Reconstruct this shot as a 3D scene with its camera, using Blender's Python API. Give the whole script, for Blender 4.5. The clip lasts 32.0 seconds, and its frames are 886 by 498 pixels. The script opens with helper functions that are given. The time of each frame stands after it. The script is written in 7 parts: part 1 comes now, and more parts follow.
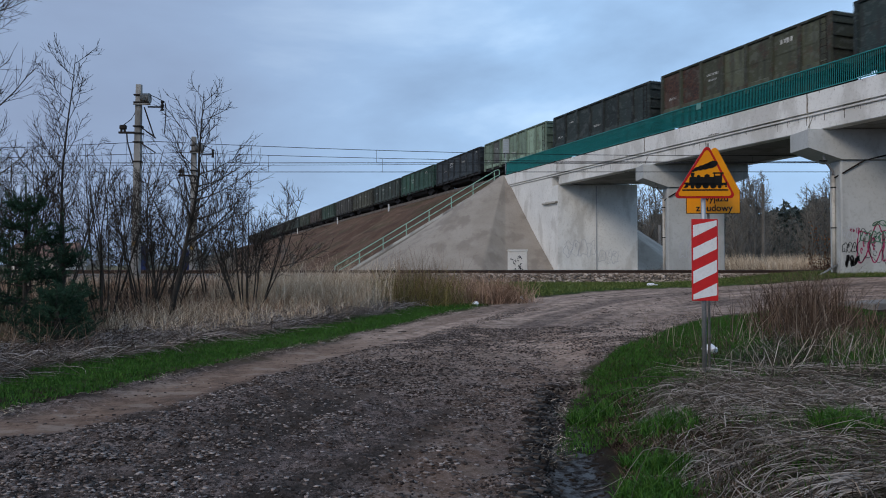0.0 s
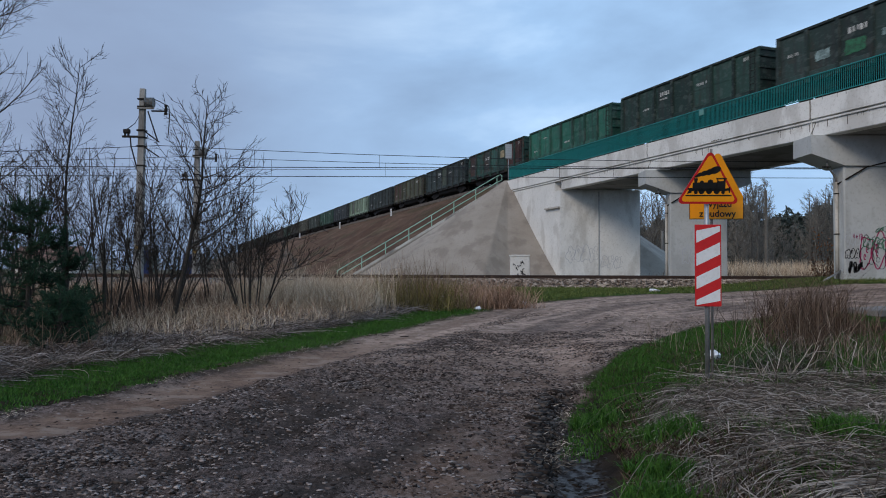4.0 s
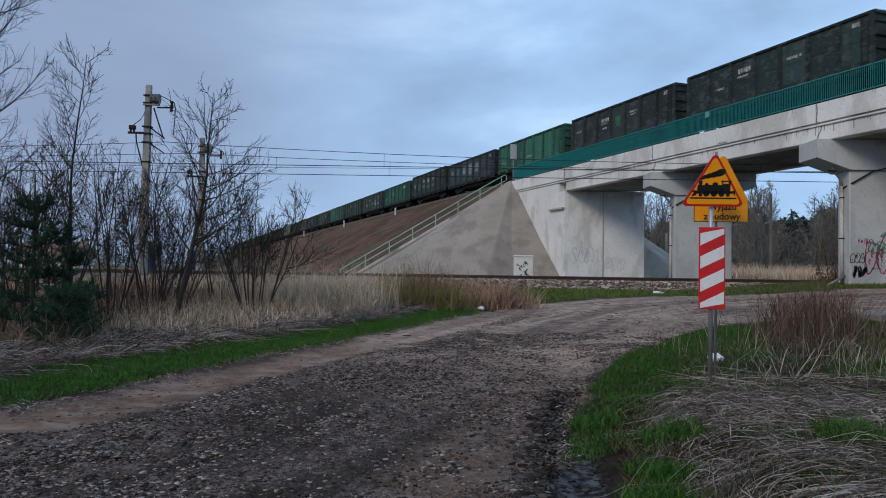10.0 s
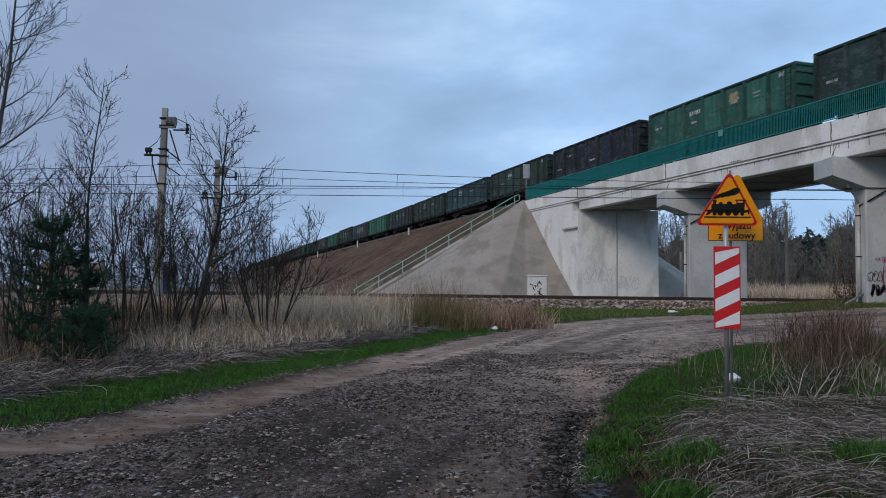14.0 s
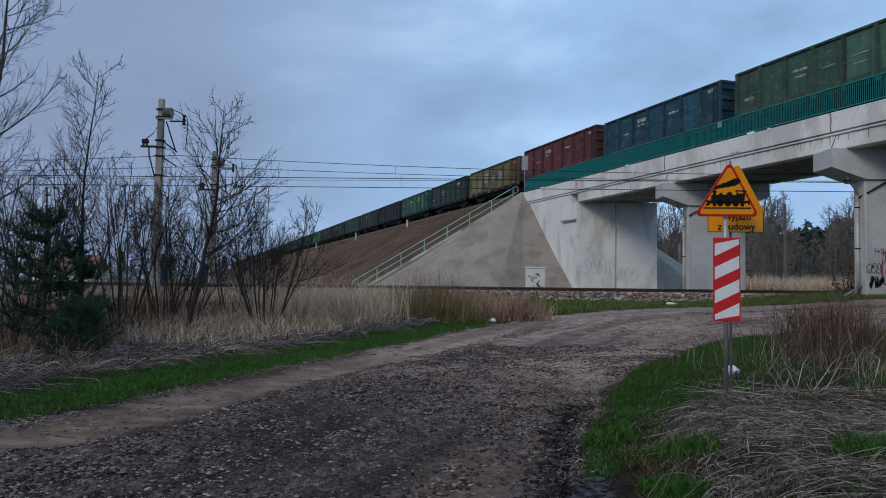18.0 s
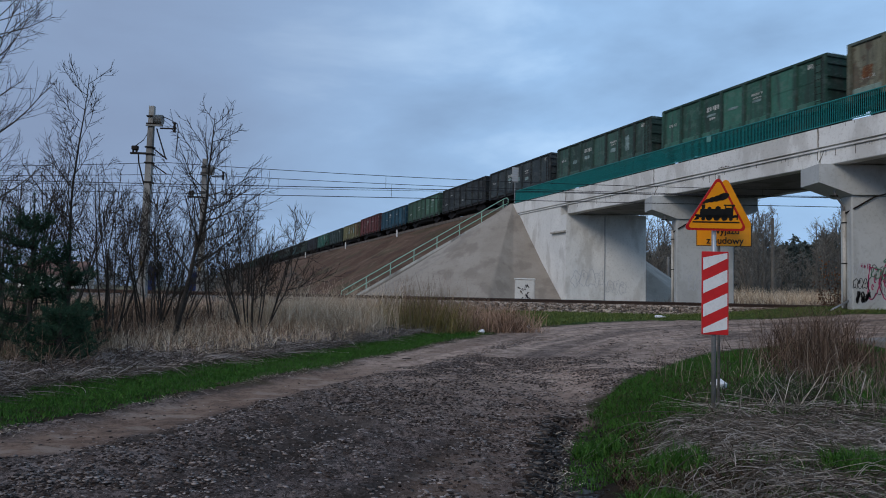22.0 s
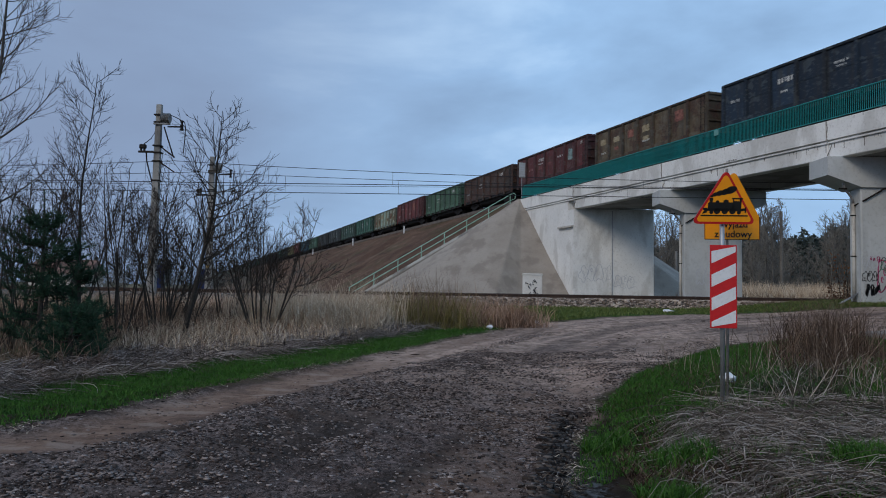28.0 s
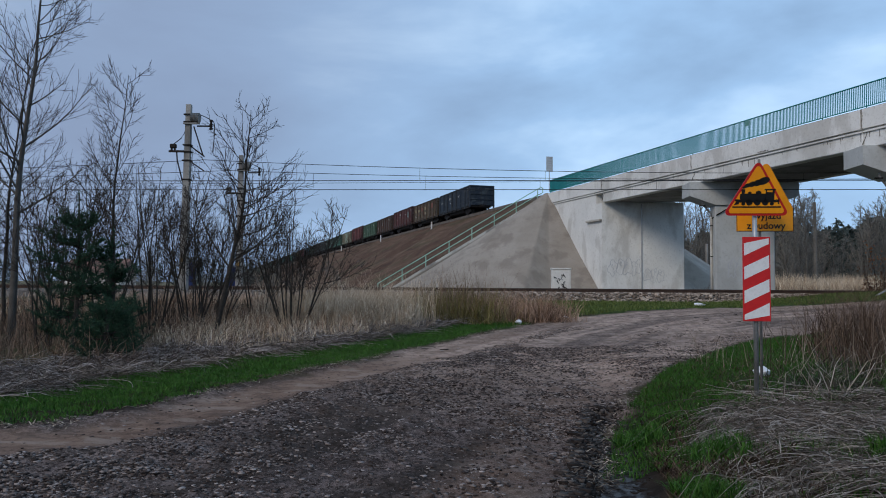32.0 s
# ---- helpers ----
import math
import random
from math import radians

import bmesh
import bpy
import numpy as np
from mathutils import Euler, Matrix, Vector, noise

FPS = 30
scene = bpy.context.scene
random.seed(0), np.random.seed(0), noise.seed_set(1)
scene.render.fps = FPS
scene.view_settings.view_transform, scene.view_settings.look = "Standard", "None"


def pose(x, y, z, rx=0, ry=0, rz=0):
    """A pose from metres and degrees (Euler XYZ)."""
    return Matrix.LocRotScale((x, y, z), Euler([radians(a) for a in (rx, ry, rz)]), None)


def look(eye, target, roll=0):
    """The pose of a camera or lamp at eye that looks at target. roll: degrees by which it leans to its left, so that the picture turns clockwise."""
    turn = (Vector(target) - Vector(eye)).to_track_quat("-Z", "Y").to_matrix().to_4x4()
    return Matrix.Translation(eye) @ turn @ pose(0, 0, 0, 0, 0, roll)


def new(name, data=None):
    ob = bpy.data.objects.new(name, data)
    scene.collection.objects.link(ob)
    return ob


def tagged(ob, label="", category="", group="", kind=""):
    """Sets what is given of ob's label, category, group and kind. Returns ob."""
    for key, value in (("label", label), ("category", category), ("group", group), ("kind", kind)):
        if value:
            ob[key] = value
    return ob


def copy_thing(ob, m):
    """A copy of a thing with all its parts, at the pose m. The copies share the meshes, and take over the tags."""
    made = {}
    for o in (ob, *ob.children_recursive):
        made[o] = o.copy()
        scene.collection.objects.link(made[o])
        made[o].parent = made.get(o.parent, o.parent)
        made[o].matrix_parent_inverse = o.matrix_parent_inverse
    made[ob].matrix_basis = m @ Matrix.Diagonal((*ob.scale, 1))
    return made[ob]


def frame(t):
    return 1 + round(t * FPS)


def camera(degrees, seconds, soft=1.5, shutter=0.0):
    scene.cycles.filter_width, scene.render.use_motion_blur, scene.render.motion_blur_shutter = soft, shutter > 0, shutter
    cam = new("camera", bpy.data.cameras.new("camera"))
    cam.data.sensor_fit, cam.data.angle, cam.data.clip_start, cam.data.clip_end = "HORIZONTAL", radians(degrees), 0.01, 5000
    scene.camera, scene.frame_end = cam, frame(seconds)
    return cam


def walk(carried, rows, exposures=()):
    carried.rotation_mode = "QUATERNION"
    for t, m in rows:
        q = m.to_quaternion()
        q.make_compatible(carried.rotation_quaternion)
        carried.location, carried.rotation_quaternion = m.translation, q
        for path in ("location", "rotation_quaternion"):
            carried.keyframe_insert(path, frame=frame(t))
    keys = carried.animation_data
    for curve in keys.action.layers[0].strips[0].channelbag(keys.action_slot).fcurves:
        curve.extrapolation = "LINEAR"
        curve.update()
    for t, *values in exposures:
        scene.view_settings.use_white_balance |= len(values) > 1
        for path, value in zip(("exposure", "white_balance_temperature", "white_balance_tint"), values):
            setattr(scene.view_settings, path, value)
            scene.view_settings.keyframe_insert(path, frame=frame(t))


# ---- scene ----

# ---- camera ----
cam = camera(60.9, 32.0, soft=1.0, shutter=0.25)
PATH = [
    (0, (0.01, -0.01, 1.549), (0.007, 1.99, 1.593), 0.0),
    (0.5, (0.003, -0.023, 1.552), (0.001, 1.976, 1.601), -0.0),
    (1, (0.001, -0.026, 1.549), (-0.006, 1.973, 1.603), 0.1),
    (1.5, (-0.005, -0.039, 1.55), (-0.012, 1.96, 1.6), 0.1),
    (2, (-0.003, -0.03, 1.549), (-0.016, 1.97, 1.597), 0.1),
    (2.5, (0.005, -0.026, 1.552), (-0.018, 1.973, 1.61), 0.0),
    (3, (0.004, -0.024, 1.548), (-0.019, 1.975, 1.605), 0.0),
    (3.5, (-0.001, -0.014, 1.544), (-0.018, 1.985, 1.599), 0.1),
    (5.5, (0.003, -0.016, 1.546), (0.009, 1.983, 1.615), 0.4),
    (6, (0.014, -0.015, 1.551), (0.016, 1.984, 1.619), 0.6),
    (6.5, (0.014, -0.013, 1.543), (0.008, 1.986, 1.607), 0.6),
    (7, (0.015, -0.009, 1.538), (0.004, 1.99, 1.599), 0.6),
    (7.5, (0.008, -0.03, 1.551), (-0.005, 1.97, 1.607), 0.4),
    (8, (0.005, -0.025, 1.545), (-0.013, 1.974, 1.601), 0.5),
    (8.5, (0.011, -0.024, 1.545), (-0.006, 1.975, 1.599), 0.6),
    (9, (0.009, -0.019, 1.546), (-0.013, 1.98, 1.601), 0.7),
    (9.5, (0.006, -0.018, 1.54), (-0.014, 1.981, 1.594), 0.7),
    (10, (0.004, -0.007, 1.544), (-0.015, 1.992, 1.6), 0.9),
    (10.5, (0.008, -0.018, 1.547), (-0.016, 1.98, 1.612), 0.9),
    (11, (0.008, -0.017, 1.547), (-0.02, 1.982, 1.616), 0.9),
    (11.5, (0.016, -0.03, 1.545), (-0.011, 1.969, 1.621), 0.7),
    (12, (0.013, -0.011, 1.541), (-0.016, 1.987, 1.617), 0.7),
    (12.5, (0.01, -0.02, 1.549), (-0.021, 1.979, 1.623), 0.6),
    (13, (0.008, -0.007, 1.547), (-0.028, 1.991, 1.623), 0.6),
    (13.5, (-0.001, -0.028, 1.549), (-0.046, 1.97, 1.643), 0.6),
    (14, (0.004, -0.016, 1.551), (-0.051, 1.981, 1.659), 0.7),
    (14.5, (0.012, -0.016, 1.549), (-0.039, 1.98, 1.658), 0.9),
    (16.5, (0.028, 0.098, 1.559), (-0.012, 2.096, 1.658), 0.8),
    (17, (0.022, 0.086, 1.553), (-0.02, 2.083, 1.647), 0.9),
    (17.5, (0.021, 0.075, 1.553), (-0.029, 2.072, 1.644), 0.8),
    (18, (0.024, 0.091, 1.546), (-0.027, 2.088, 1.633), 0.7),
    (18.5, (0.026, 0.086, 1.557), (-0.029, 2.083, 1.646), 0.9),
    (19, (0.022, 0.085, 1.55), (-0.029, 2.082, 1.644), 1.0),
    (19.5, (0.021, 0.092, 1.55), (-0.027, 2.089, 1.648), 1.2),
    (20, (0.018, 0.079, 1.547), (-0.027, 2.075, 1.651), 1.1),
    (20.5, (0.019, 0.088, 1.54), (-0.019, 2.085, 1.643), 1.0),
    (21, (0.026, 0.09, 1.546), (-0.004, 2.088, 1.647), 1.1),
    (21.5, (0.019, 0.099, 1.545), (-0.002, 2.096, 1.656), 1.3),
    (22, (0.022, 0.092, 1.552), (-0.002, 2.089, 1.667), 1.3),
    (22.5, (0.017, 0.076, 1.553), (-0.009, 2.073, 1.67), 1.3),
    (23, (0.018, 0.088, 1.549), (-0.002, 2.084, 1.675), 1.4),
    (23.5, (0.009, 0.07, 1.547), (-0.013, 2.066, 1.673), 1.4),
    (24, (0.017, 0.089, 1.547), (-0.007, 2.085, 1.67), 1.3),
    (24.5, (0.012, 0.08, 1.547), (-0.012, 2.077, 1.665), 1.3),
    (25, (0.012, 0.082, 1.543), (-0.011, 2.079, 1.659), 1.2),
    (25.5, (0.014, 0.079, 1.545), (-0.009, 2.076, 1.662), 1.1),
    (27.5, (0.017, 0.082, 1.547), (-0.018, 2.079, 1.653), 0.9),
    (28, (0.013, 0.067, 1.545), (-0.03, 2.064, 1.649), 0.9),
    (28.5, (0.01, 0.075, 1.545), (-0.039, 2.072, 1.656), 0.8),
    (29, (0.011, 0.088, 1.545), (-0.048, 2.084, 1.657), 0.7),
    (29.5, (0.009, 0.088, 1.542), (-0.059, 2.084, 1.651), 0.7),
    (30, (0.015, 0.083, 1.545), (-0.064, 2.079, 1.65), 0.6),
    (30.5, (0.012, 0.078, 1.543), (-0.076, 2.073, 1.647), 0.6),
    (31, (0.005, 0.066, 1.543), (-0.092, 2.061, 1.644), 0.5),
    (31.5, (0.001, 0.053, 1.544), (-0.105, 2.048, 1.64), 0.4),
    (32, (0.002, 0.069, 1.541), (-0.114, 2.063, 1.632), 0.4),
]
walk(cam, [(t, look(eye, target, roll)) for t, eye, target, roll in PATH],
     exposures=[(0, 0.0, 6660, 10), (9.5, 0.0, 6650, 10), (12, -0.07, 6570, 10), (14.5, -0.05, 6560, 10), (17, -0.19, 6470, 10), (25, -0.19, 6440, 9), (28, -0.18, 6480, 9), (29, -0.30, 6440, 9), (30, -0.25, 6430, 9), (31, -0.24, 6450, 9), (32, -0.07, 6580, 9)])

# ---- light ----
SUN_ELEV, SUN_ROT = radians(34), radians(218)
world = bpy.data.worlds.new("world")
scene.world = world
world.use_nodes = True


def build_world():
    nt = world.node_tree
    nt.nodes.clear()
    out = nt.nodes.new("ShaderNodeOutputWorld")
    bg = nt.nodes.new("ShaderNodeBackground")
    sky = nt.nodes.new("ShaderNodeTexSky")
    sky.sky_type, sky.sun_disc = "NISHITA", False
    sky.sun_elevation, sky.sun_rotation = SUN_ELEV, SUN_ROT
    sky.air_density, sky.dust_density, sky.ozone_density = 1.4, 2.0, 3.0
    tc = nt.nodes.new("ShaderNodeTexCoord")
    mp = nt.nodes.new("ShaderNodeMapping")
    mp.inputs["Scale"].default_value = (1.0, 1.0, 2.6)
    mp.inputs["Rotation"].default_value = (0.0, radians(-24), radians(20))
    n1 = nt.nodes.new("ShaderNodeTexNoise")
    n1.inputs["Scale"].default_value, n1.inputs["Detail"].default_value = 2.3, 6.0
    n1.inputs["Roughness"].default_value, n1.inputs["Distortion"].default_value = 0.52, 0.25
    ramp = nt.nodes.new("ShaderNodeValToRGB")
    cr = ramp.color_ramp
    cr.elements[0].position, cr.elements[0].color = 0.32, (2.85, 4.5, 7.1, 1)
    cr.elements[1].position, cr.elements[1].color = 0.68, (6.9, 9.6, 13.0, 1)
    e = cr.elements.new(0.5)
    e.color = (3.95, 6.3, 9.75, 1)
    mix = nt.nodes.new("ShaderNodeMix")
    mix.data_type = "RGBA"
    mix.inputs[0].default_value = 0.93
    # clouds thicken and turn mauve-grey towards the west
    sep = nt.nodes.new("ShaderNodeSeparateXYZ")
    rng = nt.nodes.new("ShaderNodeMapRange")
    rng.inputs["From Min"].default_value, rng.inputs["From Max"].default_value = 0.12, -0.45
    rng.inputs["To Max"].default_value = 1.35
    n2 = nt.nodes.new("ShaderNodeTexNoise")
    n2.inputs["Scale"].default_value, n2.inputs["Detail"].default_value = 1.3, 3.0
    mul = nt.nodes.new("ShaderNodeMath")
    mul.operation = "MULTIPLY"
    mix2 = nt.nodes.new("ShaderNodeMix")
    mix2.data_type = "RGBA"
    mix2.inputs[7].default_value = (2.7, 3.3, 4.9, 1)
    link = nt.links.new
    link(tc.outputs["Generated"], mp.inputs["Vector"])
    link(mp.outputs[0], n1.inputs["Vector"])
    link(tc.outputs["Generated"], n2.inputs["Vector"])
    link(n1.outputs["Fac"], ramp.inputs[0])
    link(sky.outputs[0], mix.inputs[6])
    link(ramp.outputs[0], mix.inputs[7])
    link(tc.outputs["Generated"], sep.inputs[0])
    link(sep.outputs["X"], rng.inputs["Value"])
    link(rng.outputs[0], mul.inputs[0])
    link(n2.outputs["Fac"], mul.inputs[1])
    link(mul.outputs[0], mix2.inputs[0])
    link(mix.outputs[2], mix2.inputs[6])
    link(mix2.outputs[2], bg.inputs[0])
    bg.inputs[1].default_value = 0.10
    link(bg.outputs[0], out.inputs[0])


build_world()
sun_data = bpy.data.lights.new("sun", "SUN")
sun_data.energy, sun_data.angle, sun_data.color = 1.42, radians(22), (1.0, 0.87, 0.74)
sun = new("sun", sun_data)
sun.matrix_world = look((-38, -48, 41), (0, 0, 0))


# ---- materials ----
def shader(name):
    m = bpy.data.materials.new(name)
    m.use_nodes = True
    nt = m.node_tree
    b = nt.nodes["Principled BSDF"]
    return m, nt, b


def noise_node(nt, scale, detail=4.0, rough=0.55, coords="Object", stretch=None):
    tc = nt.nodes.new("ShaderNodeTexCoord")
    n = nt.nodes.new("ShaderNodeTexNoise")
    n.inputs["Scale"].default_value, n.inputs["Detail"].default_value = scale, detail
    n.inputs["Roughness"].default_value = rough
    src = tc.outputs[coords]
    if stretch:
        mp = nt.nodes.new("ShaderNodeMapping")
        mp.inputs["Scale"].default_value = stretch
        nt.links.new(src, mp.inputs["Vector"])
        src = mp.outputs[0]
    nt.links.new(src, n.inputs["Vector"])
    return n.outputs["Fac"]


def span(nt, fac, lo, hi):
    r = nt.nodes.new("ShaderNodeMapRange")
    r.interpolation_type = "SMOOTHSTEP"
    r.inputs["From Min"].default_value, r.inputs["From Max"].default_value = lo, hi
    nt.links.new(fac, r.inputs["Value"])
    return r.outputs[0]


def blend(nt, fac, a, b, mode="MIX"):
    m = nt.nodes.new("ShaderNodeMix")
    m.data_type, m.blend_type = "RGBA", mode
    for slot, v in ((0, fac), (6, a), (7, b)):
        if isinstance(v, (int, float)):
            m.inputs[slot].default_value = v
        elif isinstance(v, tuple):
            m.inputs[slot].default_value = (*v, 1) if len(v) == 3 else v
        else:
            nt.links.new(v, m.inputs[slot])
    return m.outputs[2]


def times(nt, a, b):
    m = nt.nodes.new("ShaderNodeMath")
    m.operation = "MULTIPLY"
    for i, v in enumerate((a, b)):
        if isinstance(v, (int, float)):
            m.inputs[i].default_value = v
        else:
            nt.links.new(v, m.inputs[i])
    return m.outputs[0]


def relief(nt, b, fac, strength, distance=0.02):
    bp = nt.nodes.new("ShaderNodeBump")
    bp.inputs["Strength"].default_value, bp.inputs["Distance"].default_value = strength, distance
    nt.links.new(fac, bp.inputs["Height"])
    nt.links.new(bp.outputs[0], b.inputs["Normal"])


def surf(name, c1, c2, rough=0.8, metal=0.0, s1=0.8, s2=14.0, c3=None, f3=0.5, bump=0.3, dist=0.01, stretch=None, coords="Object"):
    """Two tones in large patches, a third one in fine grain, and relief."""
    m, nt, b = shader(name)
    big = noise_node(nt, s1, 5.0, 0.6, coords, stretch)
    fine = noise_node(nt, s2, 4.0, 0.6, coords)
    col = blend(nt, span(nt, big, 0.35, 0.65), c1, c2)
    if c3:
        col = blend(nt, times(nt, span(nt, fine, 0.48, 0.7), f3), col, c3)
    nt.links.new(col, b.inputs["Base Color"])
    b.inputs["Roughness"].default_value, b.inputs["Metallic"].default_value = rough, metal
    b.inputs["Specular IOR Level"].default_value = 0.3
    if bump:
        relief(nt, b, fine, bump, dist)
    return m


def island(name, c1, c2, c3, rough=0.75):
    """Blades, twigs and stones: each piece takes its own tone."""
    m, nt, b = shader(name)
    g = nt.nodes.new("ShaderNodeNewGeometry")
    ramp = nt.nodes.new("ShaderNodeValToRGB")
    els = ramp.color_ramp.elements
    els[0].color, els[1].color = (*c1, 1), (*c3, 1)
    els.new(0.5).color = (*c2, 1)
    nt.links.new(g.outputs["Random Per Island"], ramp.inputs[0])
    patch = noise_node(nt, 0.9, 3.0)
    col = blend(nt, span(nt, patch, 0.3, 0.7), ramp.outputs[0], tuple(0.72 * v for v in c2))
    col = blend(nt, 0.45, ramp.outputs[0], col)
    nt.links.new(col, b.inputs["Base Color"])
    b.inputs["Roughness"].default_value = rough
    b.inputs["Specular IOR Level"].default_value = 0.06
    return m


def concrete_material(name, c1, c2, stain, streak=0.7):
    m, nt, b = shader(name)
    big = noise_node(nt, 0.35, 5.0, 0.6)
    fine = noise_node(nt, 9.0, 5.0, 0.65)
    run = noise_node(nt, 1.0, 5.0, 0.6, stretch=(0.7, 0.7, 0.28))
    col = blend(nt, span(nt, big, 0.35, 0.68), c1, c2)
    col = blend(nt, times(nt, span(nt, run, 0.48, 0.62), streak), col, stain)
    col = blend(nt, times(nt, span(nt, fine, 0.5, 0.7), 0.35), col, stain)
    nt.links.new(col, b.inputs["Base Color"])
    b.inputs["Roughness"].default_value = 0.85
    b.inputs["Specular IOR Level"].default_value = 0.25
    relief(nt, b, fine, 0.25, 0.01)
    return m


def wagon_material():
    """Weathered paint: the object's colour, a tone for each panel, worn patches and rust."""
    m, nt, b = shader("wagon_paint")
    info = nt.nodes.new("ShaderNodeObjectInfo")
    tint, wear, rnd = info.outputs["Color"], info.outputs["Alpha"], info.outputs["Random"]
    tc = nt.nodes.new("ShaderNodeTexCoord")
    shift = nt.nodes.new("ShaderNodeVectorMath")
    shift.operation = "ADD"
    comb = nt.nodes.new("ShaderNodeCombineXYZ")
    for i in range(3):
        nt.links.new(times(nt, rnd, 37.0 + 11 * i), comb.inputs[i])
    nt.links.new(tc.outputs["Object"], shift.inputs[0])
    nt.links.new(comb.outputs[0], shift.inputs[1])

    def rough_noise(scale, detail, stretch=None):
        n = nt.nodes.new("ShaderNodeTexNoise")
        n.inputs["Scale"].default_value, n.inputs["Detail"].default_value, n.inputs["Roughness"].default_value = scale, detail, 0.62
        src = shift.outputs[0]
        if stretch:
            mp = nt.nodes.new("ShaderNodeMapping")
            mp.inputs["Scale"].default_value = stretch
            nt.links.new(src, mp.inputs["Vector"])
            src = mp.outputs[0]
        nt.links.new(src, n.inputs["Vector"])
        return n.outputs["Fac"]

    big = rough_noise(1.1, 4.0)
    patch = rough_noise(1.5, 2.0, (1.0, 1.0, 1.6))
    run = rough_noise(1.0, 4.0, (3.0, 3.0, 0.3))
    fine = rough_noise(11.0, 5.0)
    bare = blend(nt, span(nt, fine, 0.4, 0.65), (0.026, 0.017, 0.015), (0.110, 0.050, 0.030))
    tone = blend(nt, span(nt, rnd, 0.0, 1.0), (0.48, 0.48, 0.48), (0.98, 0.98, 0.98))
    col = blend(nt, 1.0, tint, tone, "MULTIPLY")
    worn = blend(nt, 0.5, tint, (0.19, 0.21, 0.20))
    col = blend(nt, times(nt, span(nt, patch, 0.55, 0.60), 0.34), col, worn)
    speck = rough_noise(4.5, 5.0, (1.0, 1.0, 1.8))
    col = blend(nt, times(nt, span(nt, speck, 0.56, 0.62), 0.30), col, worn)
    col = blend(nt, times(nt, span(nt, run, 0.45, 0.66), 0.55), col, (0.026, 0.026, 0.027))
    edge = nt.nodes.new("ShaderNodeMath")
    edge.operation = "MULTIPLY_ADD"
    edge.inputs[1].default_value = 0.26
    nt.links.new(wear, edge.inputs[0])
    nt.links.new(big, edge.inputs[2])
    amount = nt.nodes.new("ShaderNodeClamp")
    nt.links.new(times(nt, wear, 1.7), amount.inputs[0])
    col = blend(nt, times(nt, span(nt, edge.outputs[0], 0.63, 0.69), times(nt, amount.outputs[0], 0.9)), col, bare)
    col = blend(nt, times(nt, span(nt, fine, 0.52, 0.72), 0.35), col, (0.024, 0.023, 0.022))
    nt.links.new(col, b.inputs["Base Color"])
    b.inputs["Roughness"].default_value = 0.68
    b.inputs["Specular IOR Level"].default_value = 0.3
    relief(nt, b, fine, 0.3, 0.01)
    return m


